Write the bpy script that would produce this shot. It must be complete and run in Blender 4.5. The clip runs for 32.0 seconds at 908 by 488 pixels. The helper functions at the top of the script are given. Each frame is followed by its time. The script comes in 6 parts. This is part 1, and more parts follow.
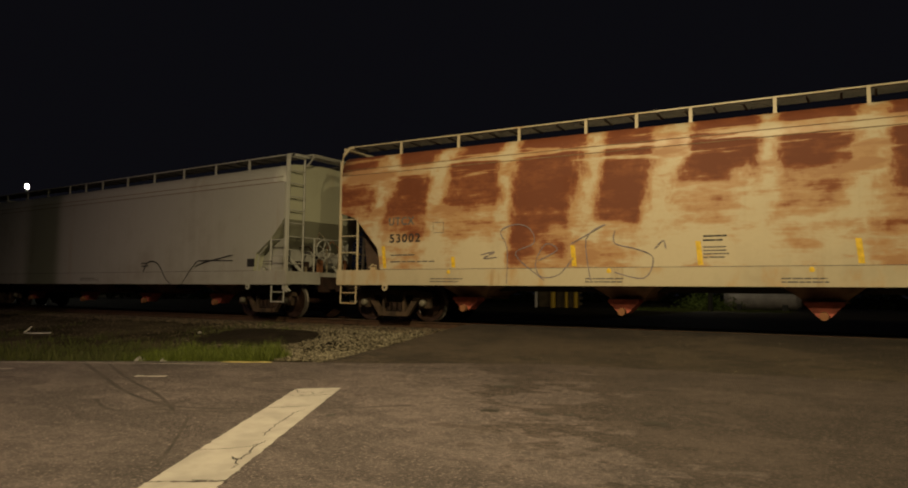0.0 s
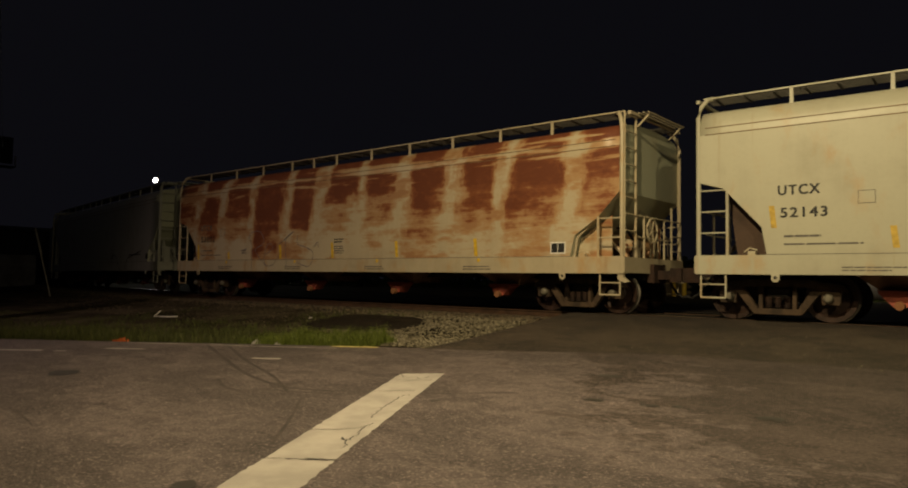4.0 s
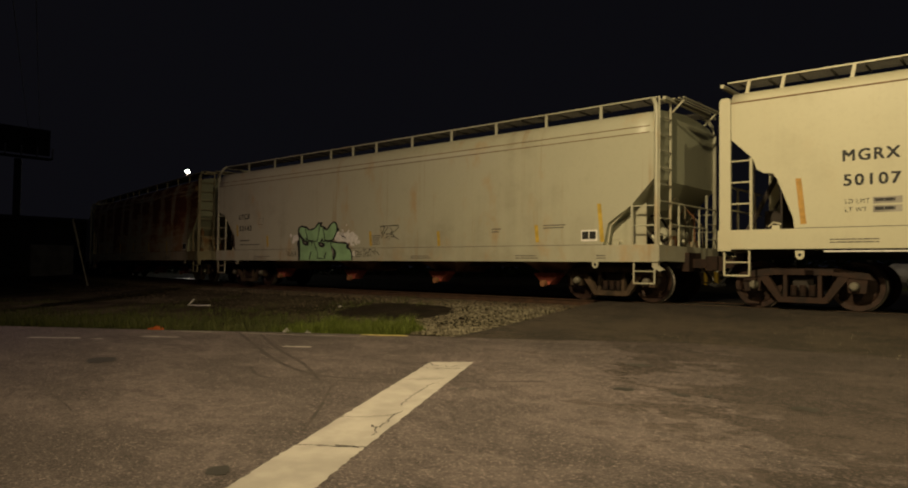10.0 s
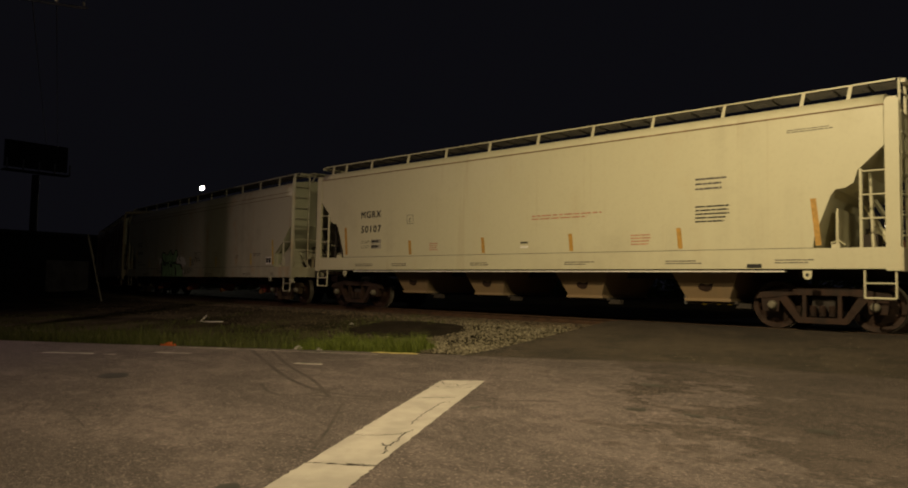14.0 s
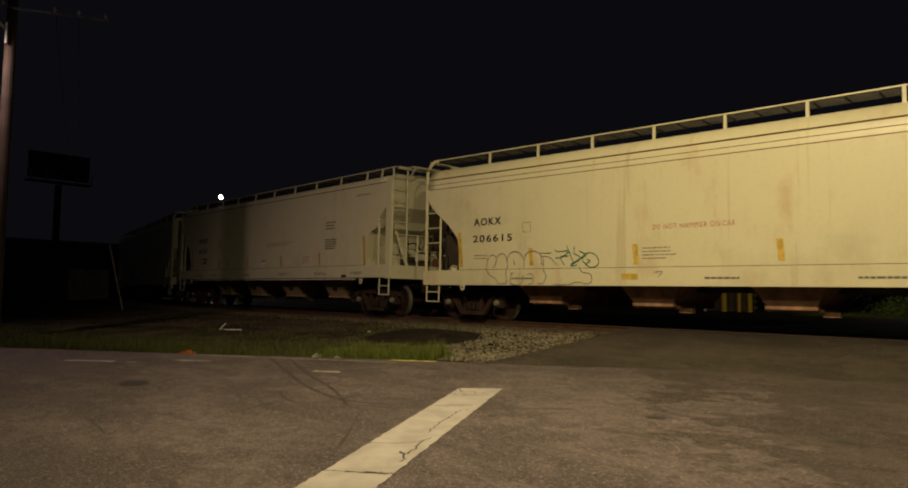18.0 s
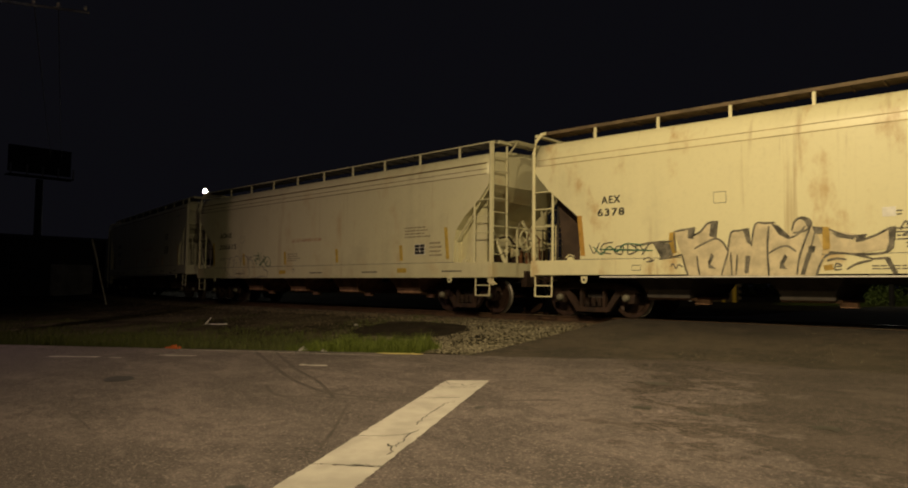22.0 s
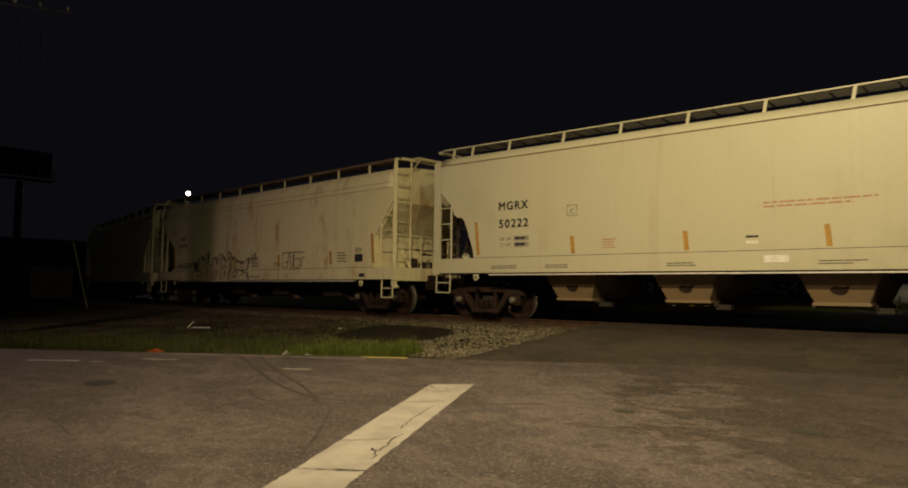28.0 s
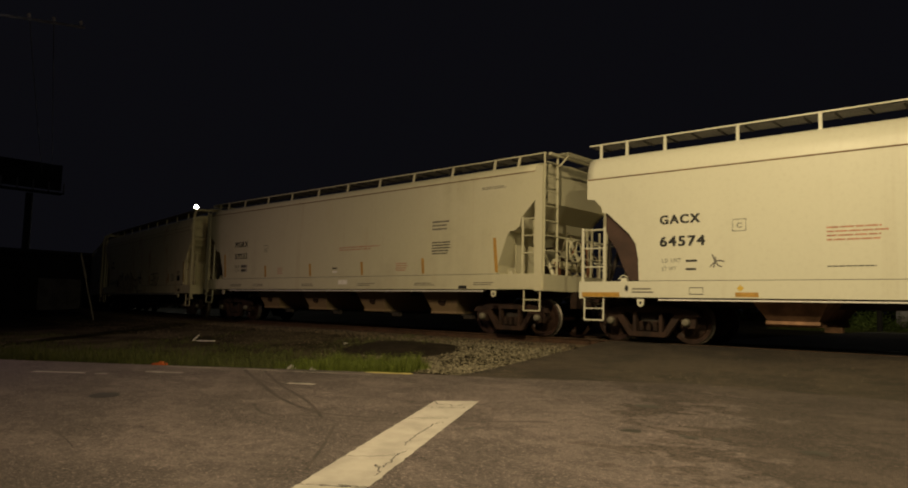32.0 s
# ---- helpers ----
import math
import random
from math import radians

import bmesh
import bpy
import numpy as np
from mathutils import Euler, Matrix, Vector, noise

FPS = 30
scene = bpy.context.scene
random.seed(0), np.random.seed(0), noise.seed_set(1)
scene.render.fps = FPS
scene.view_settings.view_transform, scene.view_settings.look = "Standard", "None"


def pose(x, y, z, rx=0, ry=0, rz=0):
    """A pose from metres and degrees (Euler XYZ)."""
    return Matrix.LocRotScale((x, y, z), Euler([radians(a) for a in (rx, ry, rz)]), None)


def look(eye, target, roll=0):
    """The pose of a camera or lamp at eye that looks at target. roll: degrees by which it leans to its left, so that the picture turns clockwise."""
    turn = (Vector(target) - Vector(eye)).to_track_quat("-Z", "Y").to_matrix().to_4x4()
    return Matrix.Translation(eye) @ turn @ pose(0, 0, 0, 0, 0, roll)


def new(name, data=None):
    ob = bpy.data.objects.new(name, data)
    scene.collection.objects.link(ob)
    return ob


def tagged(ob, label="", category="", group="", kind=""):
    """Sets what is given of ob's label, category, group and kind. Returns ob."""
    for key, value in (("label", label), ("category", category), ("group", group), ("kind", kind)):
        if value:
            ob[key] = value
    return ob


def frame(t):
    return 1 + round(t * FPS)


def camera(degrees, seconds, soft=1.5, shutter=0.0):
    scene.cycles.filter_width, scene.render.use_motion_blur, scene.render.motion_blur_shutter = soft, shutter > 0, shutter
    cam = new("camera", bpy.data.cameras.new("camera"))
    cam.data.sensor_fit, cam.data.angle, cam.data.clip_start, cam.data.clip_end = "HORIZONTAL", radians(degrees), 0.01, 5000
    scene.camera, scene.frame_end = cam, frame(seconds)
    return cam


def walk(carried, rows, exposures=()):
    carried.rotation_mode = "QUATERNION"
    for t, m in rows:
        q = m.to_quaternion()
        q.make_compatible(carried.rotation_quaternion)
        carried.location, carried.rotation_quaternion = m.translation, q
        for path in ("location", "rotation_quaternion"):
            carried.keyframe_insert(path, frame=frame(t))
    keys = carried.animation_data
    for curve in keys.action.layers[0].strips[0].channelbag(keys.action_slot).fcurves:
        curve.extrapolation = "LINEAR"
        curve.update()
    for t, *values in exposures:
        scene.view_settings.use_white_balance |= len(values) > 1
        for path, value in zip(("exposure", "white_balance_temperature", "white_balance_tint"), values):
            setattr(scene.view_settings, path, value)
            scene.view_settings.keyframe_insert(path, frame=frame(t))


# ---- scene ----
# The camera is held at eye height on the road, 14 m from the train.
# x runs along the track, y towards it, z up; the railhead lies at z = 1.0.
EYE = (0.0, 0.0, 1.70)
RAIL = 1.0
PATH = [
    (0.0, 30.19, 4.03, -0.65),
    (0.5, 30.47, 3.73, -0.82),
    (1.0, 31.15, 3.47, -0.87),
    (1.5, 31.53, 3.37, -1.01),
    (2.0, 32.05, 3.28, -0.66),
    (2.5, 34.22, 3.19, -0.61),
    (4.5, 38.78, 2.91, -0.95),
    (5.0, 38.73, 2.96, -1.11),
    (5.5, 38.57, 2.86, -1.29),
    (6.0, 38.48, 2.64, -1.40),
    (6.5, 38.08, 2.61, -1.36),
    (7.0, 38.23, 1.96, -1.49),
    (7.5, 38.79, 1.52, -1.29),
    (8.0, 38.68, 1.01, -0.99),
    (8.5, 39.00, 0.40, -0.77),
    (9.0, 39.57, 0.91, -0.83),
    (9.5, 40.33, 1.62, -0.79),
    (10.0, 40.79, 1.98, -0.75),
    (10.5, 40.97, 2.47, -0.64),
    (11.0, 41.13, 2.94, -0.49),
    (11.5, 41.00, 2.82, -0.54),
    (12.0, 40.86, 3.20, -0.66),
    (12.5, 40.87, 3.50, -0.87),
    (13.0, 40.95, 3.31, -0.93),
    (13.5, 41.33, 3.36, -1.02),
    (15.5, 42.39, 3.38, -1.33),
    (16.0, 42.50, 3.53, -1.34),
    (16.5, 42.74, 4.08, -1.34),
    (17.0, 42.96, 4.24, -1.16),
    (17.5, 43.06, 4.16, -0.91),
    (18.0, 43.13, 4.01, -0.96),
    (18.5, 42.97, 3.60, -0.97),
    (19.0, 42.87, 3.65, -1.03),
    (19.5, 43.12, 3.55, -0.90),
    (20.0, 42.89, 3.81, -0.72),
    (20.5, 42.68, 3.68, -0.62),
    (21.0, 42.39, 3.35, -0.46),
    (21.5, 42.09, 3.09, -0.62),
    (22.0, 42.04, 3.42, -0.53),
    (22.5, 41.95, 3.86, -0.52),
    (23.0, 41.74, 3.87, -0.38),
    (23.5, 41.70, 4.03, -0.33),
    (24.0, 41.25, 4.09, -0.25),
    (24.5, 41.17, 4.18, -0.18),
    (26.5, 41.04, 4.45, -0.26),
    (27.0, 41.37, 4.51, -0.30),
    (27.5, 41.22, 4.32, -0.42),
    (28.0, 40.81, 3.74, -0.67),
    (28.5, 40.72, 3.07, -0.85),
    (29.0, 40.50, 3.14, -1.19),
    (29.5, 40.53, 4.21, -1.32),
    (30.0, 40.97, 4.56, -1.34),
    (30.5, 41.47, 4.49, -1.29),
    (31.0, 41.59, 4.38, -1.27),
    (31.5, 41.62, 4.56, -1.27),
    (32.0, 41.27, 5.03, -1.31),
]
RUN = [ (0, 0.00), (1, 3.31), (2, 6.61), (2.5, 8.27), (4.5, 14.89), (5, 16.52), (6, 19.74), (7, 22.90), (8, 26.01), (9, 29.21), (10, 32.56), (11, 35.94), (12, 39.33), (13, 42.64), (13.5, 44.29), (15.5, 51.00), (16, 52.66), (17, 55.97), (18, 59.31), (19, 62.64), (20, 65.90), (21, 69.23), (22, 72.61), (23, 75.94), (24, 79.23), (24.5, 80.85), (26.5, 87.38), (27, 89.06), (28, 92.45), (29, 95.72), (30, 98.98), (31, 102.25), (32, 105.48) ]

cam = camera(65.6, 32.0, soft=1.9, shutter=0.18)
walk(cam, [(t, pose(*EYE, 90 + pitch, roll, yaw)) for t, yaw, pitch, roll in PATH])

# ---- night sky and lamps ----
world = bpy.data.worlds.new("night_sky")
scene.world = world
world.use_nodes = True
sky = world.node_tree.nodes["Background"]
sky.inputs["Color"].default_value = (0.37, 0.36, 0.50, 1)
sky.inputs["Strength"].default_value = 0.0090
scene.view_settings.exposure = 0.0


def lamp(name, at, target, watts, colour, size=0.25, spread=150, fade=0.6):
    data = bpy.data.lights.new(name, "SPOT")
    data.energy, data.color, data.shadow_soft_size = watts, colour, size
    data.spot_size, data.spot_blend = radians(spread), fade
    ob = new(name, data)
    ob.matrix_world = look(at, target)
    return ob


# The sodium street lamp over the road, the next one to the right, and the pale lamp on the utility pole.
SODIUM_AT = (-4.2, 3.4, 9.8)
PALE_AT = (-20.92, 3.88, 8.6)
lamp("sodium_light", SODIUM_AT, (-5.0, 9.6, 0.0), 5500, (1.0, 0.785, 0.435), 0.12, 137, 1.0)
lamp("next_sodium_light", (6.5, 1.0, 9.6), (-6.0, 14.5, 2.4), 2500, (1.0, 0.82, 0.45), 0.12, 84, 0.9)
lamp("pale_light", PALE_AT, (-19.0, 8.0, 0.3), 680, (1.0, 0.68, 0.62), 0.05, 138, 1.0)
# The yard lamps beyond the train.
lamp("yard_lamp", (-105.7, 56.9, 16.0), (-60, 30, 0), 3500, (1.0, 0.93, 0.72), 0.5, 150)
lamp("crossing_lamp", (-7.5, 41.3, 5.3), (-7.5, 45.0, 0.0), 160, (1.0, 0.90, 0.62), 0.2, 160)

# ---- the track's line ----
STEP = 0.25
U = np.arange(-140.0, 60.01, STEP)
HEAD = np.where(U < -15.0, (U + 15.0) / 110.0, 0.0)
_x = np.concatenate([[0], np.cumsum(np.cos(HEAD)[:-1] * STEP)])
_y = np.concatenate([[0], np.cumsum(np.sin(HEAD)[:-1] * STEP)])
_o = int(round(140.0 / STEP))
NEAR_SIDE, HALF = 14.0, 1.6
LINE_X = _x - _x[_o] - HALF * np.sin(HEAD)
LINE_Y = _y - _y[_o] + NEAR_SIDE + HALF * np.cos(HEAD)


def on_line(u, off=0.0):
    """A place on the track's centre line, u metres along it, and its heading; off: metres to the far side."""
    h = float(np.interp(u, U, HEAD))
    return (float(np.interp(u, U, LINE_X)) - off * math.sin(h), float(np.interp(u, U, LINE_Y)) + off * math.cos(h), h)


def line_y(x):
    return float(np.interp(x, LINE_X, LINE_Y))

# ---- materials ----
def nodes_of(name):
    m = bpy.data.materials.new(name)
    m.use_nodes = True
    t = m.node_tree
    return m, t, t.nodes["Principled BSDF"]


def add(t, kind, links=(), **values):
    """A node; links: (input, output socket); values set its properties."""
    n = t.nodes.new(kind)
    for key, v in values.items():
        setattr(n, key, v)
    for where, what in links:
        if hasattr(what, "is_output"):
            t.links.new(what, n.inputs[where])
        else:
            n.inputs[where].default_value = what
    return n


def noise_at(t, coord, scale, detail=4.0, rough=0.55, stretch=None):
    if stretch:
        coord = add(t, "ShaderNodeMapping", [("Vector", coord), ("Scale", stretch)]).outputs[0]
    return add(t, "ShaderNodeTexNoise", [("Vector", coord), ("Scale", scale), ("Detail", detail), ("Roughness", rough)]).outputs[0]


def ramp(t, value, low, high):
    return add(t, "ShaderNodeMapRange", [("Value", value), ("From Min", low), ("From Max", high)], interpolation_type="SMOOTHSTEP").outputs[0]


def maths(t, op, a, b=0.0):
    return add(t, "ShaderNodeMath", [(0, a), (1, b)], operation=op).outputs[0]


def blend(t, factor, a, b, how="MIX"):
    n = t.nodes.new("ShaderNodeMix")
    n.data_type, n.blend_type = "RGBA", how
    for socket, v in ((n.inputs[0], factor), (n.inputs[6], a), (n.inputs[7], b)):
        if hasattr(v, "is_output"):
            t.links.new(v, socket)
        else:
            socket.default_value = (*v, 1) if isinstance(v, tuple) else v
    return n.outputs[2]


def bump(t, b, height, strength=0.3, depth=0.01):
    n = add(t, "ShaderNodeBump", [("Height", height), ("Strength", strength), ("Distance", depth)])
    t.links.new(n.outputs[0], b.inputs["Normal"])


def plain(name, colour, rough=0.7, metal=0.0, vary=0.35, scale=3.0, grain=40.0, relief=0.15, depth=0.004, sheen=0.5):
    """A surface of one colour with stains, grain and fine relief."""
    m, t, b = nodes_of(name)
    co = add(t, "ShaderNodeTexCoord").outputs["Object"]
    big, fine = noise_at(t, co, scale, 5), noise_at(t, co, grain, 3)
    dark = tuple(c * (1 - vary) for c in colour)
    light = tuple(min(c * (1 + vary), 0.9) for c in colour)
    c = blend(t, ramp(t, big, 0.3, 0.7), dark, light)
    c = blend(t, ramp(t, fine, 0.3, 0.75), blend(t, 0.25, c, dark), c)
    t.links.new(c, b.inputs["Base Color"])
    t.links.new(add(t, "ShaderNodeMapRange", [("Value", big), ("To Min", max(rough - 0.12, 0.05)), ("To Max", min(rough + 0.12, 1))]).outputs[0], b.inputs["Roughness"])
    b.inputs["Metallic"].default_value = metal
    b.inputs["Specular IOR Level"].default_value = sheen
    bump(t, b, fine, relief, depth)
    return m


def car_paint(name, colour, dirt=(0.16, 0.12, 0.075), dirt_amount=0.5, rust=0.0, first=1.75, pitch=1.57, stain=0.0):
    """Railcar paint: grime in vertical streaks, and rust between the posts' clean bands where rust > 0."""
    m, t, b = nodes_of(name)
    co = add(t, "ShaderNodeTexCoord").outputs["Object"]
    part_xyz = add(t, "ShaderNodeSeparateXYZ", [("Vector", co)])
    x, z = part_xyz.outputs["X"], part_xyz.outputs["Z"]
    streak = noise_at(t, co, 1.0, 5, 0.55, (3.0, 1.0, 0.16))
    cloud = noise_at(t, co, 0.42, 6, 0.62, (0.8, 1.0, 1.0))
    fine = noise_at(t, co, 14.0, 4, 0.6)
    panel = noise_at(t, co, 1.0, 1, 0.5, (0.45, 1.0, 0.04))
    grime = ramp(t, maths(t, "ADD", maths(t, "MULTIPLY", streak, 0.22), maths(t, "MULTIPLY", cloud, 0.85)), 0.50, 0.78)
    c = blend(t, ramp(t, cloud, 0.3, 0.7), tuple(v * 0.92 for v in colour), colour)
    c = blend(t, ramp(t, panel, 0.35, 0.65), tuple(v * 0.95 for v in colour), c)
    c = blend(t, maths(t, "MULTIPLY", grime, dirt_amount), c, dirt)
    drip = maths(t, "MULTIPLY", ramp(t, noise_at(t, co, 1.0, 4, 0.6, (5.0, 1.0, 0.16)), 0.57, 0.70), ramp(t, noise_at(t, co, 1.0, 3, 0.6, (0.8, 1.0, 0.5)), 0.42, 0.62))
    c = blend(t, maths(t, "MULTIPLY", drip, 0.45 * dirt_amount + 0.4 * stain), c, (0.30, 0.17, 0.06))
    c = blend(t, maths(t, "MULTIPLY", ramp(t, fine, 0.45, 0.8), 0.07), c, dirt)
    if stain:
        s = ramp(t, noise_at(t, co, 0.9, 6, 0.62, (1.2, 1.0, 0.62)), 0.54, 0.72)
        c = blend(t, maths(t, "MULTIPLY", s, stain), c, (0.44, 0.235, 0.065))
    rough = add(t, "ShaderNodeMapRange", [("Value", grime), ("To Min", 0.42), ("To Max", 0.75)]).outputs[0]
    if rust:
        wob = maths(t, "SUBTRACT", noise_at(t, co, 1.1, 7, 0.66, (1.0, 1.0, 0.5)), 0.5)
        bent = maths(t, "ADD", x, maths(t, "MULTIPLY", wob, 1.5))
        bent = maths(t, "ADD", bent, maths(t, "MULTIPLY", maths(t, "SUBTRACT", z, 3.0), -0.14))
        u = maths(t, "DIVIDE", maths(t, "SUBTRACT", bent, first), pitch)
        mid = maths(t, "ABSOLUTE", maths(t, "SUBTRACT", maths(t, "FRACT", u), 0.5))
        field = ramp(t, mid, 0.50, 0.24)
        # how far down each bay has rusted
        deep = add(t, "ShaderNodeValToRGB", [("Fac", maths(t, "DIVIDE", maths(t, "ADD", u, 1.0), 11.0))])
        deep.color_ramp.interpolation = "CONSTANT"
        for k, low in enumerate((3.0, 2.45, 2.9, 2.0, 2.4, 3.05, 3.0, 2.6, 2.75, 2.5, 2.8)):
            stop = deep.color_ramp.elements[0] if k == 0 else deep.color_ramp.elements.new(k / 11)
            stop.color = (low / 5, low / 5, low / 5, 1)
        low = maths(t, "MULTIPLY", deep.outputs[0], 5.0)
        blot = noise_at(t, co, 1.2, 5, 0.55, (0.9, 1.0, 1.1))
        drag = noise_at(t, co, 1.0, 5, 0.58, (0.42, 1.0, 6.0))
        lace = maths(t, "ADD", maths(t, "MULTIPLY", noise_at(t, co, 2.2, 6, 0.6, (0.8, 1.0, 1.8)), 0.65), maths(t, "MULTIPLY", noise_at(t, co, 9.0, 5, 0.6, (0.7, 1.0, 1.5)), 0.35))
        uneven = maths(t, "ADD", maths(t, "MULTIPLY", maths(t, "SUBTRACT", blot, 0.5), 3.0), maths(t, "MULTIPLY", maths(t, "SUBTRACT", drag, 0.5), 2.2))
        over = maths(t, "ADD", maths(t, "SUBTRACT", z, low), uneven)
        # paint kept along the upper seams, in drawn-out wisps
        strip = ramp(t, maths(t, "ADD", maths(t, "ABSOLUTE", maths(t, "SUBTRACT", z, 3.74)), maths(t, "MULTIPLY", maths(t, "SUBTRACT", drag, 0.5), 1.6)), -0.02, 0.20)
        strip = maths(t, "ADD", maths(t, "MULTIPLY", strip, 0.62), 0.38)
        v = maths(t, "MULTIPLY", ramp(t, over, -2.0, 0.75), strip)
        v = maths(t, "MULTIPLY", v, maths(t, "ADD", maths(t, "MULTIPLY", field, 0.8), 0.2))
        v = maths(t, "ADD", v, maths(t, "MULTIPLY", maths(t, "SUBTRACT", lace, 0.53), 1.1))
        low_spots = ramp(t, noise_at(t, co, 1.0, 7, 0.62, (0.5, 1.0, 1.6)), 0.45, 0.62)
        v = maths(t, "MAXIMUM", v, maths(t, "MULTIPLY", low_spots, 0.58))
        hard = ramp(t, v, 0.44, 0.80)
        core = ramp(t, v, 0.66, 1.0)
        c = blend(t, maths(t, "MULTIPLY", ramp(t, v, 0.08, 0.50), 0.75 * rust), c, (0.39, 0.18, 0.048))
        c = blend(t, maths(t, "MULTIPLY", hard, 0.92 * rust), c, (0.222, 0.056, 0.0135))
        c = blend(t, maths(t, "MULTIPLY", core, 0.8 * rust), c, (0.118, 0.027, 0.009))
        rough = maths(t, "ADD", maths(t, "MULTIPLY", hard, 0.3), rough)
    t.links.new(c, b.inputs["Base Color"])
    t.links.new(rough, b.inputs["Roughness"])
    bump(t, b, maths(t, "ADD", fine, maths(t, "MULTIPLY", cloud, 3.0)), 0.25, 0.004)
    return m


def glow(name, colour, strength):
    m, t, b = nodes_of(name)
    b.inputs["Base Color"].default_value = (*colour, 1)
    b.inputs["Emission Color"].default_value = (*colour, 1)
    b.inputs["Emission Strength"].default_value = strength
    return m


STEEL = plain("wheel_steel", (0.036, 0.018, 0.012), 0.5, 0.3, 0.4, 6, 50)
SHINE = plain("worn_steel", (0.55, 0.53, 0.5), 0.22, 1.0, 0.15, 8, 60, 0.05)
RUSTY = plain("rusty_iron", (0.028, 0.0125, 0.0072), 0.8, 0.1, 0.45, 5, 45, 0.3)
TANIRON = plain("dusty_iron", (0.060, 0.038, 0.022), 0.85, 0.1, 0.5, 5, 45, 0.3)
# Soot-black iron; also the darkening of parts at shaded car ends.
SOOT_SHADE = plain("sooty_shaded_iron", (0.035, 0.027, 0.022), 0.8, 0.0, 0.4, 4, 40, 0.3)
RED = plain("faded_red_paint", (0.42, 0.10, 0.06), 0.6, 0.0, 0.3, 6, 40)
ORANGE = plain("orange_reflector", (0.46, 0.26, 0.055), 0.5, 0.0, 0.2, 12, 60)
AMBER = plain("faded_amber_reflector", (0.54, 0.37, 0.06), 0.5, 0.0, 0.25, 9, 60)
YELLOW = plain("yellow_reflector", (0.70, 0.46, 0.03), 0.45, 0.0, 0.2, 12, 60)
BLACK = plain("black_paint", (0.02, 0.02, 0.02), 0.6, 0.0, 0.3, 12, 60)
FADEDINK = plain("nearly_gone_lettering", (0.32, 0.27, 0.19), 0.7, 0.0, 0.3, 12, 60)
GREYINK = plain("faded_lettering", (0.12, 0.11, 0.10), 0.7, 0.0, 0.3, 12, 60)
REDINK = plain("red_lettering", (0.50, 0.25, 0.17), 0.6, 0.0, 0.25, 12, 60)
WARNRED = plain("red_warning_lettering", (0.42, 0.13, 0.075), 0.6, 0.0, 0.25, 12, 60)
GREEN = plain("green_spray", (0.31, 0.52, 0.265), 0.5, 0.0, 0.18, 2.5, 30)
WHITE = plain("white_paint", (0.80, 0.77, 0.72), 0.55, 0.0, 0.12, 8, 40)
BROWNSPRAY = plain("ochre_spray", (0.42, 0.27, 0.05), 0.6, 0.0, 0.3, 3, 30)
TEAL = plain("dark_green_spray", (0.05, 0.16, 0.10), 0.6, 0.0, 0.3, 8, 40)
VIOLET = plain("grey_violet_spray", (0.20, 0.17, 0.19), 0.6, 0.0, 0.3, 8, 40)

# ---- mesh helpers ----
def put(name, bm, mat, label="", category="", kind="", group=""):
    me = bpy.data.meshes.new(name)
    bmesh.ops.recalc_face_normals(bm, faces=bm.faces)
    bm.to_mesh(me)
    bm.free()
    me.materials.append(mat)
    return tagged(new(name, me), label, category, group, kind)


def part(name, bm, mat, parent, label=""):
    ob = put(name, bm, mat, label)
    ob.parent = parent
    return ob


def again(ob, parent, m=None):
    """One more part on the mesh of ob."""
    o = new(ob.name.split(".")[0], ob.data)
    o.parent = parent
    if "label" in ob:
        o["label"] = ob["label"]
    o.matrix_basis = m if m is not None else ob.matrix_basis.copy()
    return o


def box(bm, x0, x1, y0, y1, z0, z1):
    v = [bm.verts.new((x, y, z)) for x in (x0, x1) for y in (y0, y1) for z in (z0, z1)]
    for f in ((0, 1, 3, 2), (4, 6, 7, 5), (0, 4, 5, 1), (2, 3, 7, 6), (0, 2, 6, 4), (1, 5, 7, 3)):
        bm.faces.new([v[i] for i in f])
    return bm


def tube(bm, pts, r, n=6, closed=False):
    """A round bar along points."""
    pts = [Vector(p) for p in pts]
    rings = []
    k = len(pts)
    for i, p in enumerate(pts):
        a = pts[(i - 1) % k] if closed or i else p
        b = pts[(i + 1) % k] if closed or i < k - 1 else p
        d = (b - a).normalized()
        side = d.cross(Vector((0, 0, 1)))
        side = side.normalized() if side.length > 0.05 else d.cross(Vector((0, 1, 0))).normalized()
        up = side.cross(d)
        rings.append([bm.verts.new(p + r * (math.cos(6.2832 * j / n) * side + math.sin(6.2832 * j / n) * up)) for j in range(n)])
    for i in range(k if closed else k - 1):
        a, b = rings[i], rings[(i + 1) % k]
        for j in range(n):
            bm.faces.new((a[j], a[(j + 1) % n], b[(j + 1) % n], b[j]))
    if not closed:
        bm.faces.new(rings[0])
        bm.faces.new(rings[-1][::-1])
    return bm


def prism(bm, poly, y0, y1):
    """A polygon in x and z, drawn out from y0 to y1."""
    a = [bm.verts.new((x, y0, z)) for x, z in poly]
    b = [bm.verts.new((x, y1, z)) for x, z in poly]
    bm.faces.new(a)
    bm.faces.new(b[::-1])
    for i in range(len(poly)):
        j = (i + 1) % len(poly)
        bm.faces.new((a[i], a[j], b[j], b[i]))
    return bm


